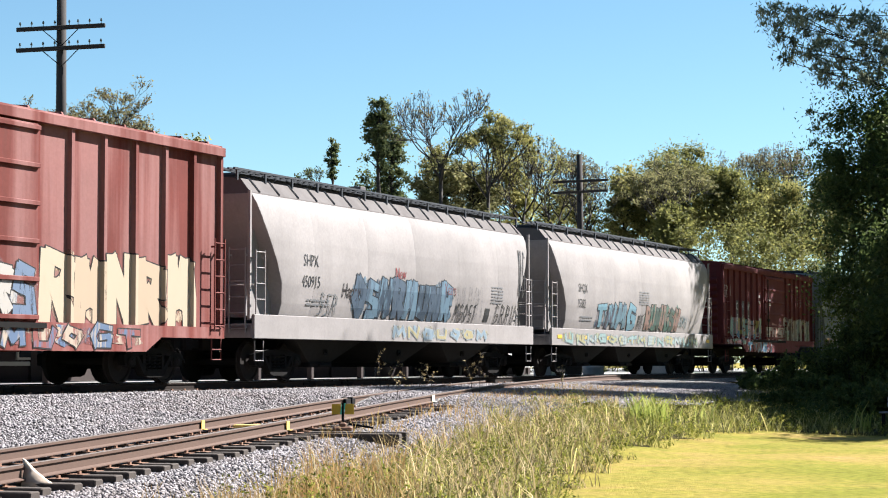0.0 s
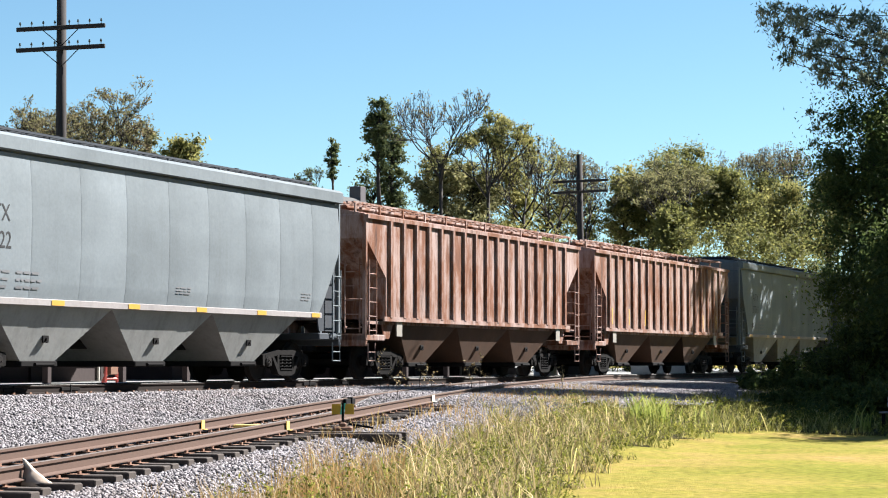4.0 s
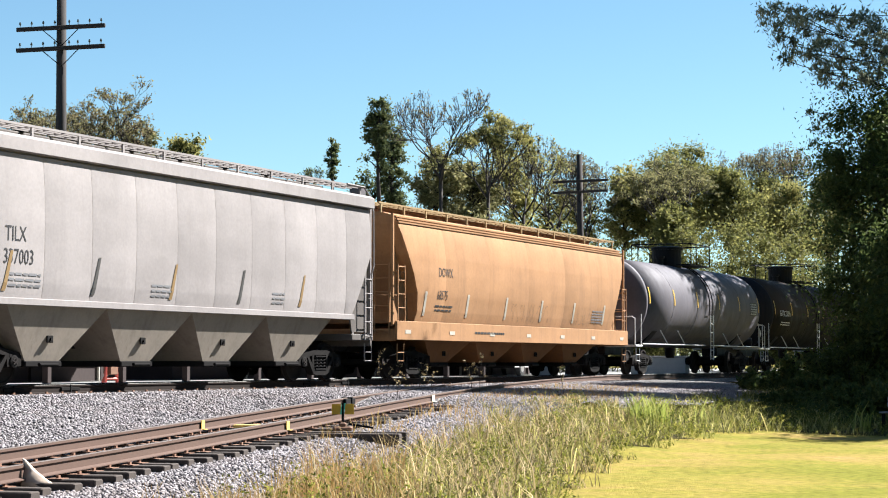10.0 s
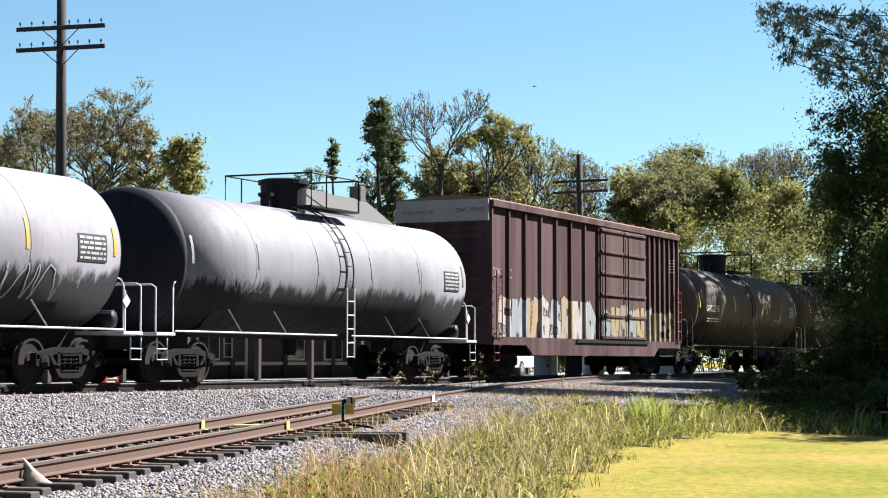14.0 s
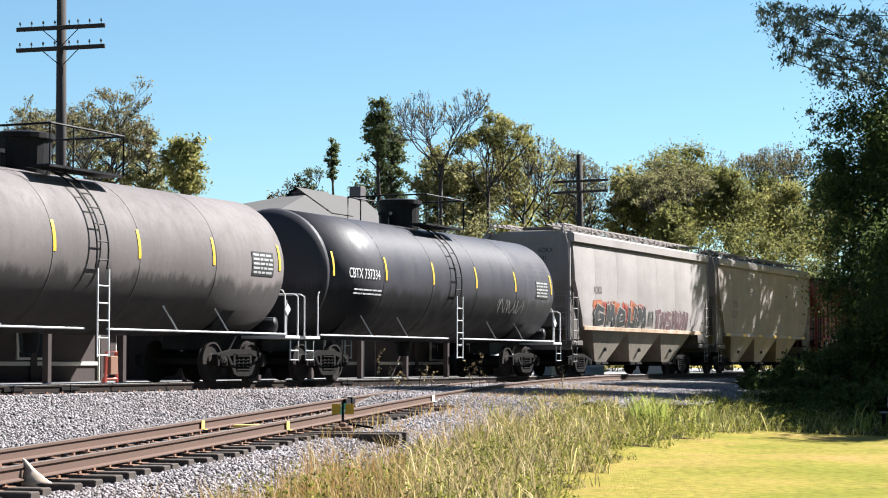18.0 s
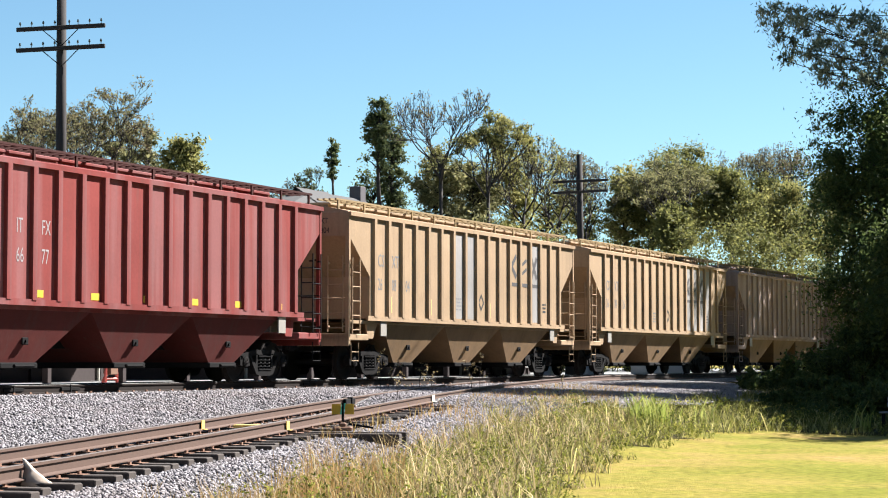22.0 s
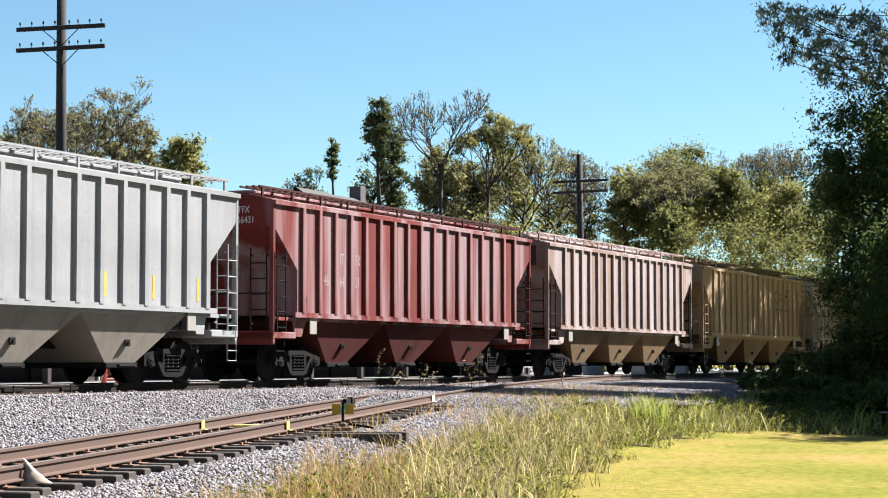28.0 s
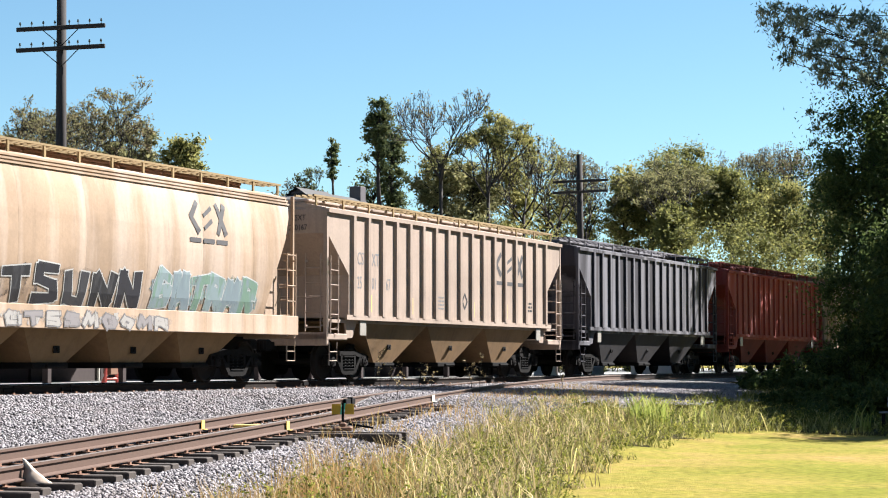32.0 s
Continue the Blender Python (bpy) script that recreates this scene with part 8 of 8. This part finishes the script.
c, ys, h = smooth_hopper(170.5, 187.45, TAUPE, TAUPE_DARK, "warm grey covered hopper with orange strips on a white sill", TAUPE, TAUPE, 9, TAUPE, LIGHT, True, 3, grimy("cbbfa8"))
marks(c, h, "ADMX", "560430", ys, None, 2.3, 3.28, 0.40, 0.45, 0.9)
end_text(c, h - 0.165, "ADMX", -0.3, 4.02, 0.22, BLACK)
end_text(c, h - 0.165, "560430", -0.25, 3.77, 0.22, BLACK)
for k, (x, z, w, n) in enumerate(((2.85, 2.3, 0.55, 3), (4.3, 2.27, 0.9, 4), (5.3, 2.1, 0.7, 2), (11.5, 2.2, 0.9, 3), (14.3, 2.3, 0.8, 3))):
    bars(c, -h + x, z, w, n, GREYMARK, ys, 0.045, 0.07, 40 + k, 0.008)
tape(c, h, SILL_Y2, 1.51, 1.625, 6, ORANGE, 0.5, 1.25)
lettering(c, "DO NOT HAMMER ON CAR", -3.0, 1.545, 0.075, BLACK, SILL_Y2, "sill_lettering", "small dark stencilled warning", 0.004, 0.95)
lettering(c, "DO NOT HAMMER ON CAR", 2.6, 1.545, 0.075, BLACK, SILL_Y2, "sill_lettering", "small dark stencilled warning", 0.004, 0.95)
for x in (-h + 4.55, -h + 14.45):
    lettering(c, "WARNING", x, 2.42, 0.09, BLACK, ys, "warning_lettering", "small dark stencilled warning", 0.004, 0.85)
for k, word in enumerate(("LD LMT", "LT WT", "CU FT")):
    lettering(c, word, -h + 2.3, 2.28 - 0.16 * k, 0.12, BLACK, ys, "weight_lettering", "small dark stencilled weights", 0.004, 0.8)
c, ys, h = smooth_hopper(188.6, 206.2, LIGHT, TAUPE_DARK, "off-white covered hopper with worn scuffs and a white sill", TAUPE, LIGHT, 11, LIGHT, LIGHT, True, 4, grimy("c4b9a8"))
marks(c, h, "TILX", "337003", ys, None, 1.95, 2.95, 0.4, 0.42)
end_text(c, h - 0.165, "TILX", -0.3, 4.02, 0.22, BLACK)
end_text(c, h - 0.165, "337003", -0.25, 3.77, 0.22, BLACK)
for k, (x, z, w, n) in enumerate(((2.1, 2.05, 1.0, 3), (7.0, 2.0, 0.8, 3), (12.2, 2.0, 0.6, 3))):
    bars(c, -h + x, z, w, n, GREYMARK, ys, 0.045, 0.06, 60 + k, 0.008)
for k in range(5):
    x = -h + 1.9 + k * 2.9
    m = Mesh().add([(x, 0, 1.75), (x + 0.12, 0, 1.75), (x + 0.3, 0, 2.5), (x + 0.22, 0, 2.5)], [(0, 1, 2, 3)])
    part("scuff", wrap(m, ys, 0.008), spray("a98a5e" if k % 2 == 0 else "5c5a58"), c, "worn rub mark")
# 13: orange-tan
c, ys, h = round_hopper(207.55, 226.33, ORANGE_TAN, STEEL_RUST, "orange-tan round-sided covered hopper with thin graffiti", ORANGE_TAN, ORANGE_TAN, ORANGE_TAN, True, 6, 0.5, WALK_TAN, grimy("a8764a"))
marks(c, h, "DOWX", "68575", ys, None, 2.6, 3.05, 0.36, 0.62)
bars(c, -h + 2.5, 1.95, 1.2, 2, BLACK, ys, 0.05, 0.06, 70, 0.008)
scrawl(c, -h + 8.0, -h + 11.2, 1.65, 2.2, "3a3030", ys, 71, 4, 0.008)
scrawl(c, -h + 13.0, -h + 15.6, 1.65, 2.05, "4a3c38", ys, 72, 4, 0.008)
for k in range(6):
    x = -h + 1.75 + k * 2.9
    patch_on(c, x, x + 0.14, 1.7, 2.35, spray("d9cfc0"), ys, "rub_strip", "pale worn strip", 0.008)
bars(c, -h + 5.2, 1.25, 2.2, 1, BLACK, SILL_Y, 0.06, 0.05, 73)
bars(c, h - 3.6, 2.1, 1.1, 5, GREYMARK, ys, 0.05, 0.04, 74, 0.008)
tape(c, h, SILL_Y, 1.2, 1.3, 7, spray("e0d6c6"), 0.35, 0.5)


def tank_dress(c, ys, h, letters, number, mark=WHITE, strip=YELLOW, n=4, label_at=2.75, seed=1):
    for k in range(n):
        x = -h + 0.15 + (2 * h - 0.4) * k / (n - 1)
        patch_on(c, x, x + 0.1, 2.55, 3.15, strip, ys, "reflective_strip", "yellow reflective strip", 0.012)
    if letters:
        lettering(c, letters + " " + number, -h + 1.0, label_at, 0.36, mark, ys, "reporting_mark", "stencilled reporting letters and number", 0.024, 0.85)
        bars(c, -h + 1.4, label_at - 0.3, 1.6, 2, mark, ys, 0.04, 0.06, seed, 0.008)
    patch_on(c, h - 1.5, h - 0.5, 2.4, 2.95, BLACK, ys, "data_plate", "dark data panel", 0.012)
    bars(c, h - 1.45, 2.85, 0.9, 5, spray("cfcfcf"), ys, 0.05, 0.05, seed + 5, 0.018)
    for x in (h + 0.35,):
        part("placard_holder", Mesh().tube([(x, -1.5, 1.07), (x, -1.5, 1.9)], 0.018, 5).prism([(x - 0.14, 1.68), (x, 1.54), (x + 0.14, 1.68), (x, 1.82)], -1.54, -1.52), WHITE, c, "diamond placard on a post")


# 14 - 17: tanks
c, ys, h = tank_car(228.5, 243.7, TANK_MID, TANK_BLACK, "mid-grey tank car with yellow strips", WHITE)
tank_dress(c, ys, h, "", "", WHITE, YELLOW, 6, 2.75, 3)
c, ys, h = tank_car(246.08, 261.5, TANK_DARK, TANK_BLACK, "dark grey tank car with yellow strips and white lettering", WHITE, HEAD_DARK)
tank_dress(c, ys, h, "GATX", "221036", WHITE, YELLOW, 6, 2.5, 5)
c, ys, h = tank_car(264.0, 279.23, TANK_GREY, TANK_BLACK, "light grey tank car, near-black below, with thin graffiti", WHITE, HEAD_DARK)
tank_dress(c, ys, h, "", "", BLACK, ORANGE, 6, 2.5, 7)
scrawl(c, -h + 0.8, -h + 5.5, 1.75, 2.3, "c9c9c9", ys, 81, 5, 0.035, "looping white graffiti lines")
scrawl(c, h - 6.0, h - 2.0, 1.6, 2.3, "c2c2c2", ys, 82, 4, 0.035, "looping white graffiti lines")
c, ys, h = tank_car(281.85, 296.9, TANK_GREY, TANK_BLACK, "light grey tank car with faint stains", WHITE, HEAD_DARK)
tank_dress(c, ys, h, "", "", BLACK, GREYMARK, 6, 2.5, 9)
scrawl(c, -h + 1.5, -h + 3.8, 2.0, 2.5, "b9b9bb", ys, 83, 3, 0.008)
# 18: tall boxcar
c, ys, h = box_car(298.97, 317.25, MAROON, STEEL_DARK, "tall dark maroon boxcar with a grey-white end band and graffiti", 5.2, 0.98, 7, (0.2, 5.0), True, STEEL_RUST, LIGHT, SALMON)
graffiti(c, -h + 0.6, 0.0, 1.0, 2.4, ["cfc9c6", "a8aeb4", "c9a878"], "3c2a2a", ys, 91, 8, "pale grey graffiti forms with dark outlines", 0.0, 0.5, 0.6)
graffiti(c, 5.2, h - 0.6, 1.1, 2.3, ["c8bab4", "b09a74"], "3c2a2a", ys, 92, 4)
graffiti(c, 0.3, 4.8, 1.3, 2.3, ["a8b0b0", "c2a15a", "9a8f92"], "3c2a2a", ys, 93, 5)
for k, pair in enumerate(("DW", "C")):
    lettering(c, pair, -h + 0.25 + 1.26 * k, 2.95, 0.4, CHALK_MARK, ys, "reporting_mark", "worn pale letters between the posts", 0.004, 0.8)
bars(c, h - 1.1, 4.2, 0.7, 5, CHALK_MARK, ys, 0.05, 0.06, 94)
end_text(c, h + 0.127, "EXCESS HEIGHT CAR", 1.3, 4.82, 0.13, BLACK)
end_text(c, h + 0.127, "DWC 793492", -0.45, 4.84, 0.19, BLACK)
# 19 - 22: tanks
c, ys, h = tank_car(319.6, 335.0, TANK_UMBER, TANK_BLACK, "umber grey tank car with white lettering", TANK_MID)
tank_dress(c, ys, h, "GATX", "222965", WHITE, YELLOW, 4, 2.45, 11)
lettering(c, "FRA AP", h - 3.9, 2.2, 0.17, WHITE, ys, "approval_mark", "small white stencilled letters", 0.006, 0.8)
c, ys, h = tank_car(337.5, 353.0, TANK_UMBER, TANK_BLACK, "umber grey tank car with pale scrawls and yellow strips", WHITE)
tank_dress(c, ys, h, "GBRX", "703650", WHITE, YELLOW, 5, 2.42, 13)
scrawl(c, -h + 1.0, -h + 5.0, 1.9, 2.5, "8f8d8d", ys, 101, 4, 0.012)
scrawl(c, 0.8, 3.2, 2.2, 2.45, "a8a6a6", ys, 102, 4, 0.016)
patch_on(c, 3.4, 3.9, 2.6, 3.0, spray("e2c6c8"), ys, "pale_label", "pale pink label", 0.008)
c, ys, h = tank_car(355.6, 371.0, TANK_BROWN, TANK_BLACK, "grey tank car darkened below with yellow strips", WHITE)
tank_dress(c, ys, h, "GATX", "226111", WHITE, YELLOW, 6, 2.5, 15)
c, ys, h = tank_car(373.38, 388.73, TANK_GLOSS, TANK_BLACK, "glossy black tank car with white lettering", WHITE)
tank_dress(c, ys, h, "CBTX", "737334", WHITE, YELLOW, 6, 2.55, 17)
scrawl(c, h - 4.5, h - 2.4, 1.9, 2.3, "bdbdbd", ys, 103, 3, 0.025)
# 23, 24
c, ys, h = smooth_hopper(390.6, 406.0, LIGHT, TAUPE_DARK, "off-white covered hopper with red and black graffiti", TAUPE, LIGHT, 7, LIGHT, PEACH, True, 3, grimy("c4b9a8"))
marks(c, h, "AOKX", "9341", ys, EMBLEM_DARK, 2.0, 3.0, 0.36, 0.55)
end_text(c, h - 0.165, "AOKX", -0.3, 4.02, 0.22, BLACK)
end_text(c, h - 0.165, "9341", -0.25, 3.77, 0.22, BLACK)
graffiti(c, -h + 1.9, -h + 7.6, 1.9, 2.55, ["d8835a", "c8564a"], "c8604a", ys, 113, 6, "orange and red sprayed haze", 0.0, 0.35, -0.4)
graffiti(c, -h + 2.0, -h + 7.6, 1.66, 2.4, ["333336", "3b3a3d"], "cfc8c4", ys, 111, 5, "black graffiti forms edged in white over orange and red", 0.02, 0.1, 0.7)
tag(c, -h + 7.75, 1.75, 0.7, 0.5, "26262a", ys, 114, 3)
graffiti(c, -h + 8.6, h - 2.8, 1.66, 2.35, ["7d5c64", "6d5058"], "d0c6c4", ys, 112, 6, "plum-coloured graffiti forms edged in white", 0.0, 0.35, 0.6)
c, ys, h = smooth_hopper(407.3, 422.7, TAUPE, TAUPE_DARK, "warm grey covered hopper with yellow strips on its sill", TAUPE, TAUPE, 7, LIGHT, LIGHT, True, 3, grimy("cbbfa8"))
marks(c, h, "TCMX", "321219", ys, EMBLEM_DARK, 2.05, 2.97, 0.38, 0.42)
end_text(c, h - 0.165, "TCMX", -0.3, 4.02, 0.22, BLACK)
end_text(c, h - 0.165, "321219", -0.25, 3.77, 0.22, BLACK)
tape(c, h, SILL_Y2, 1.52, 1.62, 6, YELLOW, 0.55, 1.2)
for k in range(3):
    bars(c, -h + 5.4 + 4.4 * k, 2.1, 0.9, 4, GREYMARK, ys, 0.04, 0.05, 120 + k, 0.008)
# 25, 26: red
def itfx(f, r, num, mat, tape_on, seed):
    c, ys, h = ribbed_hopper(f, r, mat, STEEL_DARK, RED_WALK, "faded red ribbed covered hopper with white lettering", STEEL_DARK, 17, grimy("7d3c36"))
    yr = (lambda z: 1.623)
    end_text(c, h + 0.004, "ITFX", -0.5, 3.92, 0.22, WHITE)
    end_text(c, h + 0.004, num, -0.45, 3.68, 0.22, WHITE)
    pitch = (2 * h - 2.84) / 16
    for k in range(2):
        lettering(c, ("IT", "FX")[k], -h + 1.42 + pitch * (k + 2.36), 2.85, 0.4, CHALK_MARK, ys, "reporting_mark", "worn white letters between the posts", 0.004, 0.62)
    for k in range(3):
        lettering(c, num[2 * k:2 * k + 2], -h + 1.42 + pitch * (k + 1.36), 2.3, 0.4, CHALK_MARK, ys, "car_number", "worn white numbers between the posts", 0.004, 0.62)
    if tape_on:
        tape(c, h, lambda z: 1.5, 1.66, 1.8, 7, YELLOW, 0.3, 2.0)
    bars(c, -h + 1.45, 1.95, 0.25, 3, BLACK, lambda z: 1.5, 0.05, 0.03, seed, 0.006)
RED_WALK = P("brown_red_running_board_paint", "5a302b", dirty=0.4, rusty=0.2)
itfx(424.2, 440.6, "466211", RED_OX, False, 130)
itfx(442.3, 458.0, "466677", RED_DEEP, True, 131)
# 27 - 30: tan ribbed
def csxt(f, r, num, mat, label, seed, lx=3.6, pale=None):
    c, ys, h = ribbed_hopper(f, r, mat, STEEL_DARK, WALK_TAN, label, None, 17, grimy("bd9a72"))
    end_text(c, h + 0.004, "CSXT", -0.5, 3.92, 0.2, BLACK)
    end_text(c, h + 0.004, num, -0.45, 3.68, 0.2, BLACK)
    # worn number between the posts
    pitch = (2 * h - 2.84) / 16
    for k, ch in enumerate(("CS", "XT")):
        lettering(c, ch, -h + 1.42 + pitch * (k + 0.3), 2.9, 0.46, GREYMARK, ys, "reporting_mark", "worn grey letters between the posts", 0.004, 0.7)
    for k in range(3):
        lettering(c, num[2 * k:2 * k + 2], -h + 1.42 + pitch * (k + 0.3), 2.3, 0.44, GREYMARK, ys, "car_number", "worn grey numbers between the posts", 0.004, 0.62)
    for k in range(3):
        x = h - 1.42 - pitch * (5 - k) + 0.12
        part("emblem_shape", wrap(strokes(Mesh(), EMBLEM[k], x + 0.03, 3.02, pitch - 0.34, 0.6, 0.12, 0.0), ys, 0.006), EMBLEM_DARK, c, "worn dark shape of an emblem")
        patch_on(c, x, x + pitch - 0.24, 2.72, 2.83, EMBLEM_DARK, ys, "emblem_bar", "", 0.006)
    m = strokes(Mesh(), (((0.5, 0.0), (1.0, 0.5), (0.5, 1.0), (0.0, 0.5), (0.5, 0.0)),), -h + 1.42 + pitch * 8.25, 1.95, 0.36, 0.42, 0.05, 0.0)
    part("stencil_diamond", wrap(m, ys, 0.005), BLACK, c, "small dark stencilled diamond")
    bars(c, h - 1.42 - pitch * 1.8, 2.2, 0.4, 3, BLACK, ys, 0.06, 0.05, seed, 0.005)
    bars(c, -h + 1.42 + pitch * 6.2, 2.2, 0.45, 4, GREYMARK, ys, 0.04, 0.06, seed + 1, 0.005)
    for k in (1, 4, 9, 12, 15):
        patch_on(c, -h + 1.42 + pitch * k + 0.16, -h + 1.42 + pitch * k + 0.26, 1.72, 2.15, YELLOW_WORN, ys, "reflective_strip", "worn yellow reflective strip", 0.005)
    if pale:
        for j in pale:
            x = h - 1.42 - pitch * j + 0.12
            patch_on(c, x, x + pitch - 0.24, 1.66, 4.0, PALE_PATCH, ys, "repaint_patch", "pale repainted panel", 0.003)
    return c, ys, h
PALE_PATCH = P("chalky_white_repaint", "cdc9c2", dirty=0.2, rusty=0.03)
csxt(459.5, 475.75, "260804", TAN, "tan ribbed covered hopper with chalky repainted panels", 140, 3.6, (3, 9, 10))
csxt(477.25, 493.53, "260826", TAN, "tan ribbed covered hopper with whitish repainted end panels", 141, 3.6, (2, 3, 4, 5))
csxt(495.3, 511.3, "260855", PINK_GREY, "grimy pinkish-grey ribbed covered hopper", 142)
csxt(512.82, 529.1, "250473", TAN_PINK, "weathered tan ribbed covered hopper with a worn dark emblem", 143)
# 31, 32: tan rounded
def csx_round(f, r, num, seed, fills):
    c, ys, h = round_hopper(f, r, PEACH, STEEL_RUST, "peach-tan round-sided covered hopper with black and grey graffiti", PEACH, PEACH, PEACH, True, 7, 0.45, WALK_TAN, grimy("bd9a72"))
    marks(c, h, "CSXT", num, ys, GREYMARK, 2.5, 2.85, 0.42, 0.62)
    logo_blocks(c, h - 5.0, 3.25, 1.7, 0.62, EMBLEM_DARK, ys, 0.008)
    graffiti(c, -h + 4.0, -h + 8.8, 1.56, 2.3, ["2c2a2e", "34323a", "4a484c"], "e4e0dc", ys, seed, 5, "black graffiti forms with white edges", 0.0, 0.3, 0.7)
    tag(c, -h + 1.6, 1.6, 1.2, 0.35, "5a5050", ys, seed + 5, 3)
    graffiti(c, -h + 9.2, h - 2.0, 1.56, 2.35, fills, "e0e2e2", ys, seed + 1, 6, "pale blue-grey graffiti forms", 0.0, 0.7, 0.4)
    graffiti(c, -h + 4.0, 2.0, 1.12, 1.45, ["c9c2bc", "a8a0a0"], "8e8888", SILL_Y, seed + 2, 9)
csx_round(530.5, 546.2, "254841", 150, ["9aa4aa", "b0a0a0"])
csx_round(547.8, 563.5, "254877", 160, ["a59a94", "b5aca4"])
# 33: white ribbed
c, ys, h = ribbed_hopper(565.2, 581.25, BONE, STEEL_DARK, BONE, "bone-white ribbed covered hopper with yellow strips", None, 17, grimy("c4b9a8"))
tape(c, h, lambda z: 1.5, 1.75, 2.25, 8, YELLOW, 0.08, 1.7)
itfx(582.9, 599.25, "466431", RED_OX, False, 170)
c, ys, h = ribbed_hopper(600.76, 616.14, CHALKY, STEEL_DARK, CHALKY, "chalky pinkish-white ribbed covered hopper", STEEL_DARK, 17, grimy("bd9a72"))
part("end_panel", Mesh().box(-h - 0.012, -h - 0.003, -1.1, 1.1, 3.5, 4.12), BLACK, c, "black panel across the end")
csxt(617.6, 634.0, "254405", TAN, "tan ribbed covered hopper with faint blue graffiti", 171)
c, ys, h = csxt(635.74, 651.84, "251887", TAN_PALE, "pale tan ribbed covered hopper with looping dark scrawls", 172)
scrawl(c, -h + 5.2, h - 2.6, 1.66, 2.35, "4a4446", Ribbed(1.501, RIB_OUT, [-h + 1.42 + (2 * h - 2.84) * i / 16 for i in range(17)], 0.09, 0.07), 201, 9, 0.03, "looping dark graffiti lines")
for k in range(3):
    tag(c, (k - 1) * (2 * h - 4.6) / 3 - 1.0, 1.08, 1.9, 0.3, "2c2826", (lambda z: 1.42 - 0.33 * (1.44 - z) / 1.02), 203 + k, 5, "thin dark tag on the hopper bay")
csx_round(653.3, 668.9, "254919", 180, ["a9bcc0", "9fb0b8", "8fb09c"])
csxt(670.5, 686.75, "250167", TAN_PALE, "pale tan ribbed covered hopper with scuffed hopper bays", 190)
ribbed_hopper(688.4, 704.3, DARK_GREY, STEEL_DARK, DARK_GREY, "sooty dark grey ribbed covered hopper", None, 17, grimy("4c484a"))
ribbed_hopper(706.0, 722.3, RED_DEEP, STEEL_DARK, RED_DEEP, "dull red-brown ribbed covered hopper", None, 17, grimy("7d3c36"))
round_hopper(723.8, 740.0, PEACH, STEEL_RUST, "peach-tan round-sided covered hopper", PEACH, PEACH, PEACH, True, 7, 0.45, WALK_TAN, grimy("bd9a72"))


# ---- a bird that crosses the sky ----
BIRD_MAT = plain_mat("dark_feathers", (0.03, 0.028, 0.027), 0.8)
bird = thing("bird", "small dark bird flying over the trees", "bird")
part("body", Mesh().lathe([(-0.17, 0.01), (-0.14, 0.035), (-0.05, 0.06), (0.05, 0.055), (0.14, 0.025), (0.2, 0.012)], "x", (0, 0, 0), 10), BIRD_MAT, bird, "", None, True)
part("tail", Mesh().prism([(0.15, -0.02), (0.15, 0.02), (0.33, 0.06), (0.33, -0.06)], -0.006, 0.006, "z"), BIRD_MAT, bird)
WINGS = [part("wing", Mesh().prism([(-0.1, 0.0), (-0.12, q * 0.18), (-0.02, q * 0.42), (0.03, q * 0.4), (0.08, q * 0.15), (0.1, 0.0)], -0.006, 0.006, "z"), BIRD_MAT, bird, "", Matrix.Rotation(q * 0.3, 4, "X")) for q in (-1, 1)]


# ---- what moves ----
SPEED = 21.22                  # metres a second, towards the camera


def motions():
    for car, mid, tc in CARS:
        rows = []
        for k in range(33):
            s = mid - SPEED * k
            a, b = line(s - tc / 2), line(s + tc / 2)
            t = math.degrees(math.atan2(b[1] - a[1], b[0] - a[0]))
            rows.append((float(k), pose((a[0] + b[0]) / 2, (a[1] + b[1]) / 2, RT, 0, 0, t)))
        walk(car, rows)
    spins = [Matrix.Rotation(-SPEED / FPS / WHEEL_R * k, 4, "Y") for k in range(FPS * 8)]
    for w, mid, x in WHEELS:
        # wheels turn while their car is on the stretch beside the lawn
        t0 = max(0.0, (mid - 62) / SPEED)
        t1 = min(32.0, (mid + 42) / SPEED)
        at = Matrix.Translation((x, 0, WHEEL_R))
        k0, k1 = int(t0 * FPS), int(t1 * FPS)
        rows = [(0.0, at)] if k0 > 0 else []
        for k in range(k0, max(k1, k0 + 1) + 1):
            rows.append((k / FPS, at @ spins[k - k0]))
        if rows[-1][0] < 31.99:
            rows.append((32.0, rows[-1][1]))
        walk(w, rows)
    rows = []
    for t, px, py, d in ((0.0, 3300, -860, 170), (12.0, 1310, -30, 170), (13.0, 1104, 82, 195), (14.0, 945, 150, 225), (15.6, 700, 262, 275), (16.0, 660, 300, 290), (32.0, 660, 300, 290)):
        rows.append((t, pose(*view_point(px, py, d), 0, 8, 25)))
    walk(bird, rows)
    for w, q in zip(WINGS, (-1, 1)):
        walk(w, [(0.0, Matrix.Rotation(q * 0.3, 4, "X"))] + [(11.5 + 0.1 * k, Matrix.Rotation(q * (0.25 + 0.45 * (-1) ** k), 4, "X")) for k in range(44)] + [(32.0, Matrix.Rotation(q * 0.3, 4, "X"))])


motions()
